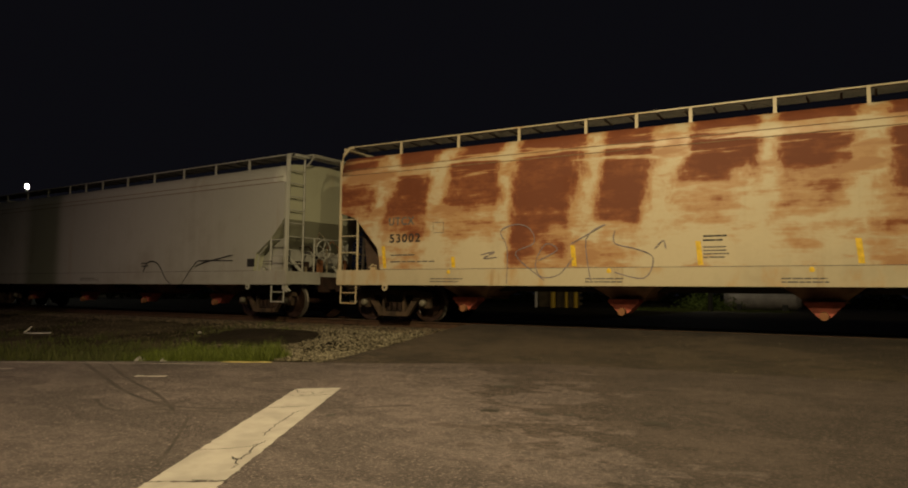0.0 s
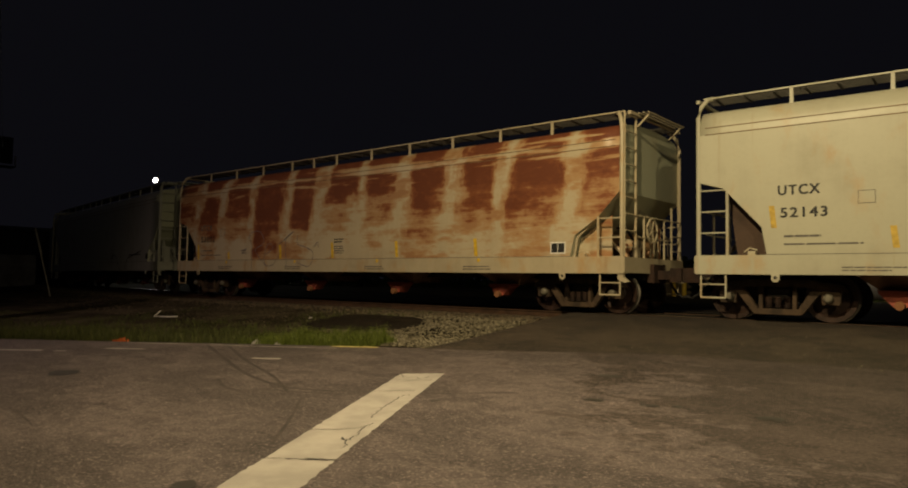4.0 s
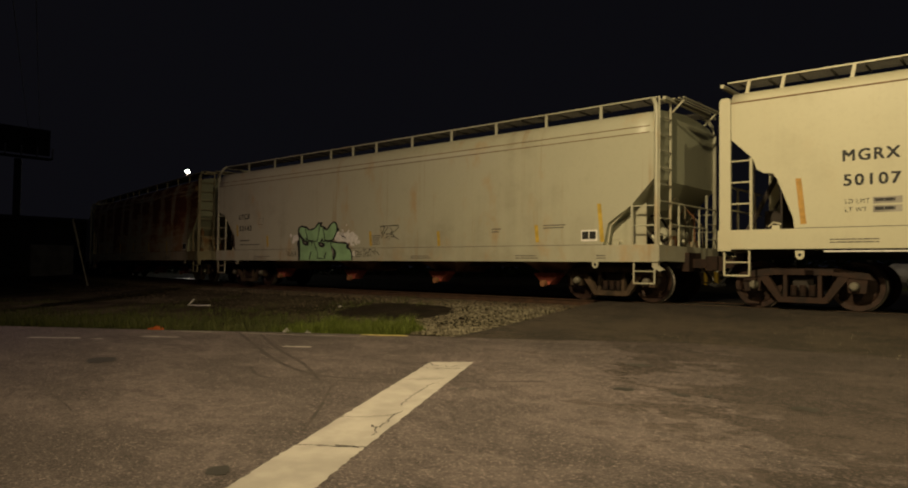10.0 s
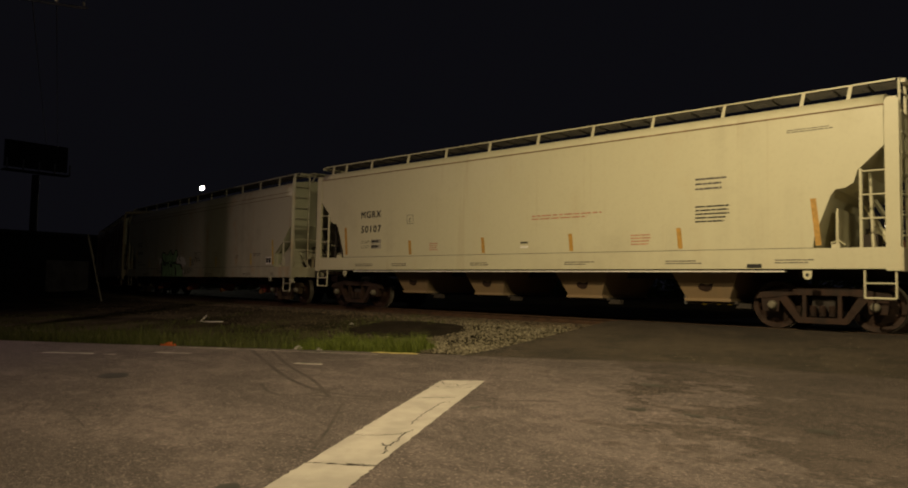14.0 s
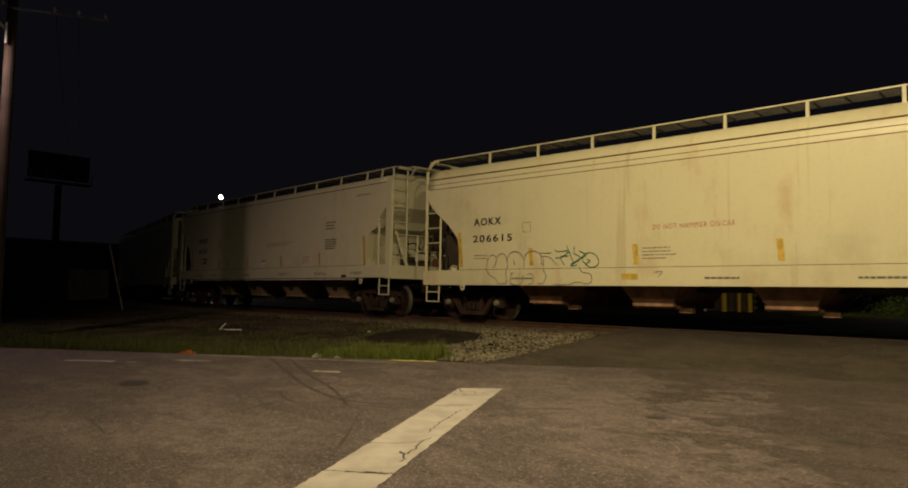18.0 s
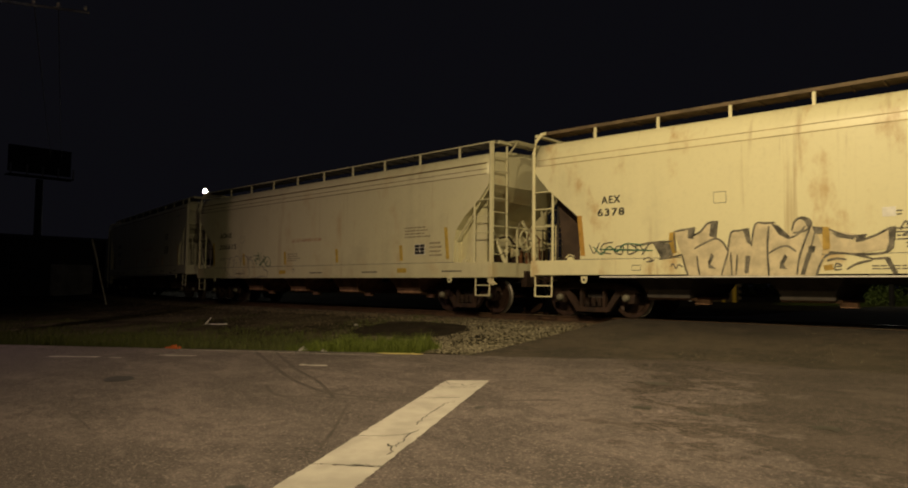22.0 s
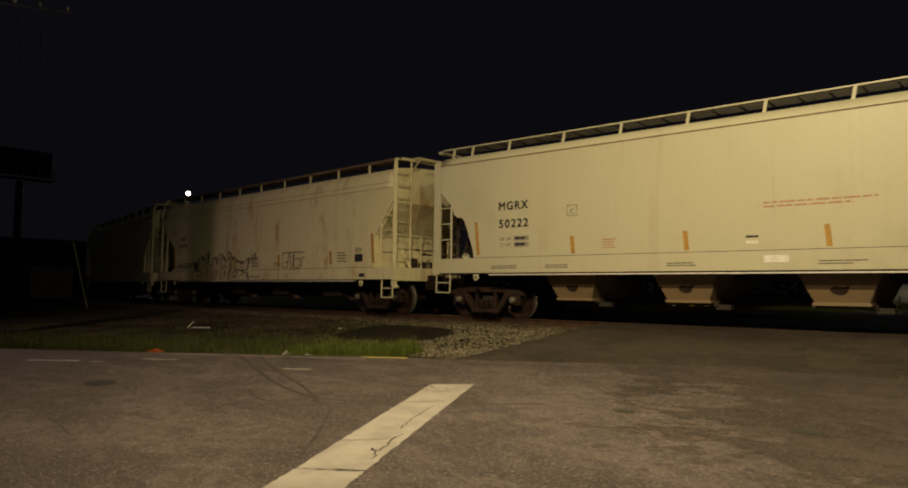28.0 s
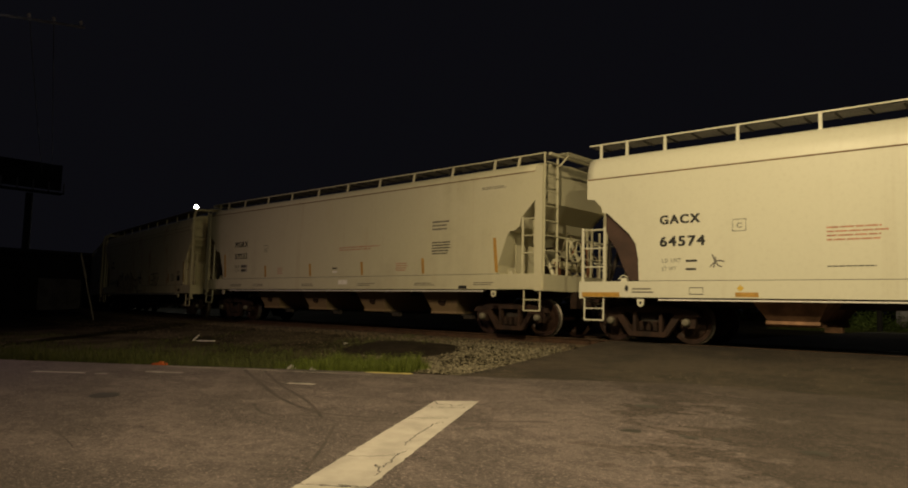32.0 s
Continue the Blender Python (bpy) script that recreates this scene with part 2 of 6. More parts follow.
def lathe(bm, profile, n=28, axis="y"):
    """Rings of (radius, offset along the axis), joined."""
    rings = []
    for r, o in profile:
        ring = []
        for j in range(n):
            c, s = r * math.cos(6.2832 * j / n), r * math.sin(6.2832 * j / n)
            ring.append(bm.verts.new((c, o, s) if axis == "y" else (c, s, o)))
        rings.append(ring)
    for a, b in zip(rings, rings[1:]):
        for j in range(n):
            bm.faces.new((a[j], a[(j + 1) % n], b[(j + 1) % n], b[j]))
    bm.faces.new(rings[0])
    bm.faces.new(rings[-1][::-1])
    return bm


def spline(pts, n=6, closed=False):
    """Points of a smooth curve through pts."""
    k, out = len(pts), []
    for i in range(k if closed else k - 1):
        p = [pts[(i + d) % k] if closed else pts[min(max(i + d, 0), k - 1)] for d in (-1, 0, 1, 2)]
        for j in range(n):
            t = j / n
            out.append(tuple(0.5 * (2 * p[1][c] + (p[2][c] - p[0][c]) * t + (2 * p[0][c] - 5 * p[1][c] + 4 * p[2][c] - p[3][c]) * t * t
                                    + (3 * p[1][c] - p[0][c] - 3 * p[2][c] + p[3][c]) * t ** 3) for c in (0, 1)))
    return out if closed else out + [pts[-1]]


def film_fill(bm, poly, y):
    """A thin film of paint with the outline poly, in x and z."""
    vs = [bm.verts.new((x, y, z)) for x, z in poly]
    es = [bm.edges.new((vs[i], vs[(i + 1) % len(vs)])) for i in range(len(vs))]
    bmesh.ops.triangle_fill(bm, edges=es, use_beauty=True)
    return bm


def stroke(bm, pts, width, y, closed=False):
    """A sprayed line, its width uneven."""
    k = len(pts)
    rows = []
    for i in range(k):
        a = pts[(i - 1) % k] if closed or i else pts[i]
        b = pts[(i + 1) % k] if closed or i < k - 1 else pts[i]
        dx, dz = b[0] - a[0], b[1] - a[1]
        q = math.hypot(dx, dz) or 1.0
        w = width / 2 * (0.85 + 0.3 * noise.noise(Vector((pts[i][0] * 5, pts[i][1] * 5, 0))))
        if not closed and i in (0, k - 1):
            w *= 0.6
        rows.append([bm.verts.new((pts[i][0] - dz / q * w, y, pts[i][1] + dx / q * w)), bm.verts.new((pts[i][0] + dz / q * w, y, pts[i][1] - dx / q * w))])
    for i in range(k if closed else k - 1):
        a, b = rows[i], rows[(i + 1) % k]
        bm.faces.new((a[0], a[1], b[1], b[0]))
    return bm


def lettering(name, text, x0, x1, z0, z1, y, mat, parent, label="", heavy=0.042):
    """Letters of the built-in font, fitted into a box on the near side."""
    cu = bpy.data.curves.new(name, "FONT")
    cu.body, cu.extrude, cu.resolution_u = text, 0.0, 3
    cu.space_character = 1.2
    ob = new(name, cu)
    me = bpy.data.meshes.new_from_object(ob.evaluated_get(bpy.context.evaluated_depsgraph_get()))
    bpy.data.objects.remove(ob)
    co = np.empty(len(me.vertices) * 3)
    me.vertices.foreach_get("co", co)
    co = co.reshape(-1, 3)
    lo, hi = co.min(0), co.max(0)
    out = np.stack([x0 + (co[:, 0] - lo[0]) / (hi[0] - lo[0]) * (x1 - x0), y - co[:, 2], z0 + (co[:, 1] - lo[1]) / (hi[1] - lo[1]) * (z1 - z0)], 1)
    me.vertices.foreach_set("co", out.ravel())
    me.update()
    if z1 - z0 > 0.12:
        # the built-in letters are light: laid five times, a little apart, they read as heavy ones
        faces = [tuple(p.vertices) for p in me.polygons]
        w, n = heavy * (z1 - z0), len(out)
        bpy.data.meshes.remove(me)
        me = bpy.data.meshes.new(name)
        moves = ((0, 0), (-w, -w * 0.6), (w, -w * 0.6), (-w, w * 0.6), (w, w * 0.6))
        me.from_pydata(np.concatenate([out + (a, -0.0005 * i, b) for i, (a, b) in enumerate(moves)]).tolist(), [], [tuple(v + n * i for v in f) for i in range(5) for f in faces])
    me.materials.append(mat)
    o = tagged(new(name, me), label)
    o.parent = parent
    return o

# ---- the train ----
RUN_T, RUN_S = [r[0] for r in RUN], [r[1] for r in RUN]
CARS, WHEELS, PROTO = [], [], {}
SIDE, SILL_FACE, FILM = -1.594, -1.600, -1.604
WHEEL_R, AXLE, BOGIE = 0.457, 0.885, 1.4


def shared(key, name, make, mat, parent, label="", at=None):
    """A part whose mesh is built once for all cars."""
    if key in PROTO:
        ob = again(PROTO[key], parent, Matrix())
    else:
        ob = part(name, make(bmesh.new()), mat, parent, label)
        PROTO[key] = ob
    if at is not None:
        ob.matrix_basis = at
    return ob


TREAD = plain("worn_tread", (0.16, 0.14, 0.12), 0.5, 0.6, 0.2, 8, 60, 0.05)
CAPGREY = plain("bearing_paint", (0.16, 0.145, 0.11), 0.55, 0.2, 0.35, 9, 60)


def wheel_mesh(bm):
    for side in (-1, 1):
        prof = [(0.02, 0.86), (0.085, 0.86), (0.10, 0.80), (0.16, 0.765), (0.30, 0.755), (0.345, 0.80), (0.425, 0.805), (0.43, 0.72), (0.455, 0.70), (0.455, 0.675), (0.36, 0.675), (0.30, 0.715), (0.12, 0.70), (0.085, 0.66)]
        b2 = lathe(bmesh.new(), [(r * WHEEL_R / 0.43, o * side) for r, o in prof], 32)
        me = bpy.data.meshes.new("tmp")
        b2.to_mesh(me)
        b2.free()
        bm.from_mesh(me)
        bpy.data.meshes.remove(me)
    return lathe(bm, [(0.085, -0.66), (0.075, -0.4), (0.075, 0.4), (0.085, 0.66)], 12)


def frame_mesh(bm):
    a, b = -1.09, -0.95
    prism(bm, [(-1.2, 0.58), (-1.12, 0.70), (-0.55, 0.80), (0.55, 0.80), (1.12, 0.70), (1.2, 0.58), (0.95, 0.60), (0.5, 0.66), (-0.5, 0.66), (-0.95, 0.60)], a, b)
    prism(bm, [(-0.42, 0.13), (0.42, 0.13), (0.46, 0.24), (-0.46, 0.24)], a, b)
    for s in (-1, 1):
        prism(bm, [(s * 0.80, 0.62), (s * 0.62, 0.64), (s * 0.36, 0.22), (s * 0.44, 0.14)], a + 0.01, b - 0.01)
        prism(bm, [(s * 0.27, 0.66), (s * 0.34, 0.66), (s * 0.34, 0.24), (s * 0.27, 0.24)], a + 0.01, b - 0.01)
        prism(bm, [(s * 1.10, 0.60), (s * 0.75, 0.60), (s * 0.78, 0.34), (s * 1.07, 0.34)], a + 0.02, b)
    return bm


def cap_mesh(bm):
    return lathe(bm, [(0.02, -1.17), (0.05, -1.17), (0.075, -1.15), (0.09, -1.10), (0.095, -0.98)], 14)


def spring_mesh(bm):
    rows = []
    for k in range(6):
        z = 0.26 + k * 0.035
        rows += [(0.052, z), (0.066, z + 0.008), (0.066, z + 0.020), (0.052, z + 0.028)]
    return lathe(bm, rows, 10, "z")


def truck(car, x, iron):
    t = new("truck")
    t.parent = car
    t.location = (x, 0, 0)
    flip = Matrix.Rotation(math.pi, 4, "Z")
    for i, m in enumerate((Matrix(), flip)):
        shared(("frame", iron.name), "side_frame", frame_mesh, iron, t, "rust-brown cast side frame", m)
        for k in (-1, 0, 1):
            shared("spring", "spring", spring_mesh, RUSTY, t, "", m @ Matrix.Translation((k * 0.165, -1.02, 0)))
        for s in (-1, 1):
            shared("cap", "bearing_cap", cap_mesh, CAPGREY, t, "", m @ Matrix.Translation((s * AXLE, 0, WHEEL_R)))
    shared("bolster", "bolster", lambda bm: box(box(bm, -0.2, 0.2, -0.94, 0.94, 0.36, 0.62), -0.28, 0.28, -0.3, 0.3, 0.6, 0.82), SOOT_SHADE, t)
    for s in (-1, 1):
        w = shared("wheelset", "wheelset", wheel_mesh, STEEL, t, "steel wheels with bright worn treads", pose(s * AXLE, 0, WHEEL_R))
        if len(w.data.materials) == 1:
            w.data.materials.append(TREAD)
            for f in w.data.polygons:
                if all(math.hypot(w.data.vertices[i].co.x, w.data.vertices[i].co.z) > 0.424 * WHEEL_R / 0.43 for i in f.vertices):
                    f.material_index = 1
        WHEELS.append((w, s * AXLE))
    return t


def body_mesh(bm, L, z_base, cut_l, cut_r, z_sh, z_edge, crown):
    """The closed hopper body, drawn along its length; its lower edge rises over the slope sheets at the ends."""
    low_l = sorted([(x, z) for x, z in cut_l])
    low_r = sorted([(L - x, z) for x, z in cut_r])
    line = low_l + [(low_l[-1][0] + 0.02, z_base), (low_r[0][0] - 0.02, z_base)] + low_r
    mids = [line[len(low_l)][0] + (line[len(low_l) + 1][0] - line[len(low_l)][0]) * i / 14 for i in range(1, 14)]
    line = sorted(line + [(m, z_base) for m in mids])
    arc = [(-SIDE, z_sh)] + [(-SIDE - (-SIDE - 1.28) * (1 - math.cos(a)), z_sh + (z_edge - z_sh) * math.sin(a)) for a in (0.35, 0.7, 1.05, 1.35, 1.571)]
    top = arc + [(0.7, crown - 0.03), (0.0, crown)]
    rings = []
    for x, zb in line:
        ring = [(-1.594, zb), (-1.594, (zb + z_sh) / 2)] + [(-y, z) for y, z in top] + [(y, z) for y, z in reversed(top[:-1])] + [(1.594, (zb + z_sh) / 2), (1.594, zb)]
        rings.append([bm.verts.new((x - L / 2, y, z)) for y, z in ring])
    for a, b in zip(rings, rings[1:]):
        for j in range(len(a)):
            k = (j + 1) % len(a)
            f = bm.faces.new((a[j], b[j], b[k], a[k]))
            f.smooth = 1 < j < len(a) - 4
            if k == 0:
                # Low left slopes take slot 1, darkened for shade on some cars.
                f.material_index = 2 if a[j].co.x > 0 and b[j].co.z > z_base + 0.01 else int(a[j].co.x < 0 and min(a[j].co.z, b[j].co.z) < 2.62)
    bm.faces.new(rings[0])
    bm.faces.new(rings[-1][::-1]).material_index = 2
    return bm


def hopper_mesh(bm, w, w2, depth, z0, z1, lean=0.55):
    v = [bm.verts.new(p) for p in ((-w, -depth, z0), (w, -depth, z0), (w, depth, z0), (-w, depth, z0), (-w2, -depth * lean, z1), (w2, -depth * lean, z1), (w2, depth * lean, z1), (-w2, depth * lean, z1))]
    for f in ((0, 1, 5, 4), (1, 2, 6, 5), (2, 3, 7, 6), (3, 0, 4, 7), (4, 5, 6, 7), (3, 2, 1, 0)):
        bm.faces.new([v[i] for i in f])
    return box(bm, -w2 - 0.05, w2 + 0.05, -depth * lean - 0.03, depth * lean + 0.03, z1 - 0.03, z1 + 0.03)


def text_block(car, L, x0, x1, z0, z1, lines, mat, seed, words=5, sill=False):
    """Writing too small to read: one plain bar a line, thin between its words."""
    r = random.Random(seed)
    h = (z1 - z0) / lines
    y = FILM if sill else SIDE - 0.003
    for i in range(lines):
        end = x0 + (x1 - x0) * (0.7 + 0.3 * r.random())
        x, z, tops = x0, z1 - (i + 0.8) * h, []
        while x < end - 0.01:
            w = min((x1 - x0) / words * (0.4 + 0.9 * r.random()), end - x)
            tops += [(x, h * 0.40), (x + w, h * 0.40), (x + w + 0.001, h * 0.04)]
            x += w + (x1 - x0) * 0.022
            tops.append((x - 0.001, h * 0.02))
        bm = bmesh.new()
        cols = [(bm.verts.new((a - L / 2, y, z)), bm.verts.new((a - L / 2, y, z + b))) for a, b in tops[:-2]]
        for p, q in zip(cols, cols[1:]):
            bm.faces.new((p[0], q[0], q[1], p[1]))
        part("text_line", bm, mat, car)


def plate(car, name, L, x0, x1, z0, z1, mat, label="", y=None, thick=0.004):
    y = SIDE if y is None else y
    if name == "reflector_stripe":
        k = 0.05 * (z1 - z0)
        return part(name, prism(bmesh.new(), [(x0 + k - L / 2, z0), (x1 + k - L / 2, z0), (x1 - k - L / 2, z1), (x0 - k - L / 2, z1)], y - thick, y), mat, car, label)
    return part(name, box(bmesh.new(), x0 - L / 2, x1 - L / 2, y - thick, y, z0, z1), mat, car, label)


def shift(pts, L):
    return [(x - L / 2, z) for x, z in pts]


def sprayed(car, L, name, lines, width, mat, label, y=FILM - 0.002, smooth_n=5):
    for p in lines:
        part(name, stroke(bmesh.new(), spline(shift(p, L), smooth_n), width, y), mat, car, label)


def painted(car, L, name, polys, mat, label, y=FILM, curve=True):
    for p in polys:
        part(name, film_fill(bmesh.new(), spline(shift(p, L), 4, True) if curve else shift(p, L), y), mat, car, label)


def mirror(s):
    """The pose that turns what stands at one end round to the other end."""
    return Matrix.Rotation(math.pi, 4, "Z") if s > 0 else Matrix()


def hopper_car(left, right, sill, sill_h, top, seams, cut_l, cut_r, paint, sill_paint, posts, hoppers, label, post="tube", rail_h=0.028, walk_mat=None,
               gate=RED, bay=None, flange=False, brake=False, z_edge=4.16, step_paint=None, seam_mat=None):
    L = right - left
    car = tagged(new("hopper_car"), label, "railcar", "hopper cars of the freight train")
    h, st = L / 2, sill + sill_h
    step_paint = step_paint or sill_paint
    lean = 0.07 if post == "plate" else 0.0
    thin = 0.014 if len(seams) == 1 else 0.008
    body = part("body", body_mesh(bmesh.new(), L, st - 0.1, cut_l, cut_r, seams[-1], z_edge, z_edge + 0.1), paint, car)
    # Slot 1 puts shade into the left slopes' colour, except on tube-post cars.
    for m in (paint if post == "tube" else SLOPE_SHADE, P_END if gate is RED else paint):
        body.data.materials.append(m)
    for s in (-1, 1):
        bm = bmesh.new()
        lo = sill + (0.055 if flange else 0.0)
        box(bm, -h, h, s * 1.6, s * 1.52, lo, st)
        box(bm, -h, h, s * 1.52, s * 1.40, lo, lo + 0.03)
        part("side_sill", bm, sill_paint, car)
        if flange:
            part("sill_flange", box(bmesh.new(), -h + 1.9, h - 1.9, s * 1.595, s * 1.44, sill - 0.005, sill + 0.022), WHITE, car)
        # Shadow gap over the sill, drawn as a dark strip.
        part("sill_shadow_gap", box(bmesh.new(), -h + cut_l[-1][0], h - cut_r[-1][0], s * 1.5955, s * 1.5, st + 0.002, st + 0.014), GREYINK, car)
        for z in seams:
            part("roof_seam", box(bmesh.new(), -h + 0.2, h - 0.2, s * 1.60 if z <= seams[-1] else s * 1.585, s * 1.45, z - thin, z + thin), seam_mat or SEAM, car)
        bm = box(bmesh.new(), -h + 0.1, h - 0.1, s * 1.37, s * 1.345, top - rail_h, top)
        part("roof_rail", bm, walk_mat or sill_paint, car)
        # the running board: bars along the roof on cross bearers
        bm = bmesh.new()
        for k in range(6):
            y = 0.74 + 0.108 * k
            box(bm, -h + 0.1, h - 0.1, s * y, s * (y + (0.075 if walk_mat else 0.05)), top - 0.034, top - 0.012)
        for k in range(int(L / 0.55)):
            box(bm, -h + 0.3 + 0.55 * k, -h + 0.335 + 0.55 * k, s * 0.74, s * 1.335, top - 0.06, top - 0.036)
        part("roof_walk", bm, walk_mat or WALKGREY, car, "grey steel grating walkway along the roof")
    first = None
    for x in posts:
        for s in (-1, 1):
            if first is None:
                first = part("rail_post", prism(bmesh.new(), [(-0.034, z_edge - 0.12), (0.034, z_edge - 0.12), (0.03 + lean, top - 0.02), (-0.03 + lean, top - 0.02)], -1.36, -1.33), sill_paint, car)
                first.matrix_basis = Matrix.Translation((x - h, 0, 0))
            else:
                again(first, car, Matrix.Translation((x - h, 0, 0)) @ (Matrix.Rotation(math.pi, 4, "Z") if s > 0 else Matrix()))
    for i in range(4):
        x = -h + L * (i + 0.5) / 4
        shared(("hatch", z_edge), "roof_hatch", lambda bm: lathe(bm, [(0.32, z_edge + 0.05), (0.36, z_edge + 0.09), (0.36, z_edge + 0.19), (0.2, z_edge + 0.24)], 18, "z"), GREYPAINT, car, "", Matrix.Translation((x, 0, 0)))
    part("centre_sill", box(bmesh.new(), -h + 0.1, h - 0.1, -0.25, 0.25, sill - 0.12, sill + 0.2), SOOT_SHADE, car)
    # ends: deck, posts, ladders, steps, coupler
    for s in (-1, 1):
        m = mirror(s)
        cut = cut_l if s < 0 else cut_r

        def at_end(bm):
            bm.transform(m)
            return bm
        part("end_deck", at_end(box(box(bmesh.new(), -h, -h + cut[-1][0] + 0.05, -1.5, 1.5, st - 0.08, st - 0.04), -h - 0.02, -h + 0.08, -1.59, 1.59, sill + 0.02, st - 0.01)), sill_paint, car)
        for q in (-1, 1):
            if post == "tube":
                bm = tube(bmesh.new(), [(-h + 0.06, q * 1.56, sill + 0.02), (-h + 0.06, q * 1.56, seams[0] + 0.22), (-h + 0.10, q * 1.52, top - 0.22), (-h + 0.20, q * 1.42, top - 0.05), (-h + 0.26, q * 1.34, top - 0.03)], 0.045, 8)
            elif post == "plate":
                bm = prism(bmesh.new(), [(-h + 0.02, sill + 0.02), (-h + 0.24, sill + 0.02), (-h + 0.24, seams[0] + 0.06), (-h + 0.20, seams[0] + 0.12), (-h + 0.06, seams[0] + 0.12), (-h + 0.02, seams[0] + 0.06)], q * 1.605, q * 1.54)
            else:
                bm = tube(bmesh.new(), [(-h + 0.06, q * 1.56, sill + 0.02), (-h + 0.06, q * 1.56, sill + 1.62)], 0.035, 8)
            part("corner_post", at_end(bm), sill_paint, car)
            bm = bmesh.new()
            x2, z2 = 0.62, cut[1][1] + 0.02
            if post == "short":
                z2 = sill + 1.62
            tube(bm, [(-h + x2, q * 1.57, st - 0.02), (-h + x2, q * 1.57, z2)], 0.03)
            ladder = part("side_ladder", at_end(bm), step_paint, car)
            for k in range(3):
                z = z2 - 0.05 - 0.42 * k
                shared(("rung_x", step_paint.name), "rung", lambda bm: tube(bm, [(0.06, 0, 0), (0.62, 0, 0)], 0.016), step_paint, ladder, "", m @ Matrix.Translation((-h, q * 1.58, z)))
            x3 = -h + 0.02
            bm = bmesh.new()
            ztop = top - 0.05 if post != "short" and q == s else sill + 1.62
            z = ztop
            if s > 0:
                tube(bm, [(x3, q * 0.98, st - 0.05), (x3, q * 0.98, ztop)], 0.028)
                tube(bm, [(x3, q * 1.52, st - 0.05), (x3, q * 1.52, ztop)], 0.022)
                z = st + 0.2
                ladder = part("end_ladder", at_end(bm), step_paint, car)
            while z < ztop:
                shared(("rung_y", step_paint.name), "rung", lambda bm: tube(bm, [(0, -0.27, 0), (0, 0.27, 0)], 0.016), step_paint, ladder, "", m @ Matrix.Translation((x3 - 0.02, q * 1.25, z)))
                z += 0.36
            bm = bmesh.new()
            for x in (0.1, 0.58):
                tube(bm, [(-h + x, q * 1.55, sill + 0.03), (-h + x, q * 1.56, sill - 0.46)], 0.02)
            tube(bm, [(-h + 0.1, q * 1.56, sill - 0.46), (-h + 0.58, q * 1.56, sill - 0.46)], 0.02)
            tube(bm, [(-h + 0.1, q * 1.56, sill - 0.2), (-h + 0.58, q * 1.56, sill - 0.2)], 0.016)
            part("sill_step", at_end(bm), step_paint, car)
            bm = bmesh.new()
            tube(bm, [(-h + 0.25, q * 0.75, st - 0.05), (-h + 0.9, q * 0.75, cut[2][1] + 0.02)], 0.05)
            # Shade of the left ends put into the colour of braces and posts.
            part("slope_brace", at_end(bm), paint if s > 0 else SOOT_SHADE, car)
            part("slope_post", at_end(tube(bmesh.new(), [(-h + 0.5, q * 1.2, st - 0.05), (-h + 0.55, q * 1.2, cut[1][1] - 0.02)], 0.035)), paint if s > 0 else SOOT_SHADE, car)
            bm = prism(bmesh.new(), [(-h + 1.42, sill + 0.02), (-h + 1.58, sill + 0.02), (-h + 1.57, sill - 0.10), (-h + 1.53, sill - 0.14), (-h + 1.47, sill - 0.14), (-h + 1.43, sill - 0.10)], q * 1.61, q * 1.58)
            part("jacking_lug", at_end(bm), sill_paint, car)
            # Left shear panels take the shade-darkened brown; right ones keep the paint.
            if s < 0 and post == "tube":
                under = [(x, z - 0.05) for x, z in cut if x > 0.5]
                shear = [(-h + x, z) for x, z in under] + [(-h + cut[-1][0] - 0.04, st - 0.05), (-h + 0.74, st - 0.05), (-h + 0.60, under[0][1] - 0.25)]
                part("shear_panel", at_end(prism(bmesh.new(), shear, q * 1.30, q * 1.27)), SLOPE_SHADE, car, "brown shear panel darkened for the shaded left end")
            if s > 0 and post == "tube":
                foot = prism(bmesh.new(), [(-h + 0.02, sill + 0.03), (-h + 0.15, sill + 0.03), (-h + 0.15, sill - 0.12), (-h - 0.02, sill - 0.20), (-h - 0.10, sill - 0.17), (-h + 0.02, sill - 0.08)], q * 1.57, q * 1.47)
                under = [(x, z - 0.06) for x, z in cut if x > 0.42]
                shear = [(-h + x, z) for x, z in under] + [(-h + cut[-1][0] - 0.06, st - 0.05), (-h + 0.42, st - 0.05), (-h + 0.42, under[0][1] + 0.12)]
                part("shear_panel", at_end(prism(bmesh.new(), shear, q * 1.30, q * 1.27)), paint, car)
                edge = tube(bmesh.new(), [(-h + cut[-1][0] - 0.05, q * 1.5, st - 0.02), (-h + cut[-2][0] - 0.02, q * 1.5, cut[-2][1] - 0.05), (-h + 0.12, q * 1.5, cut[0][1] - 0.02)], 0.028)
                part("edge_brace", at_end(edge), step_paint, car)
                part("corner_foot", at_end(foot), sill_paint, car)
            hole = tube(bmesh.new(), [(-h + 1.5, q * 1.614, sill - 0.06), (-h + 1.5, q * 1.606, sill - 0.06)], 0.032, 10)
            part("lug_hole", at_end(hole), BLACK, car)
        if post != "short":
            bm = box(bmesh.new(), -h - 0.05, -h + 0.02, -1.36, 1.36, top - 0.09, top - 0.02)
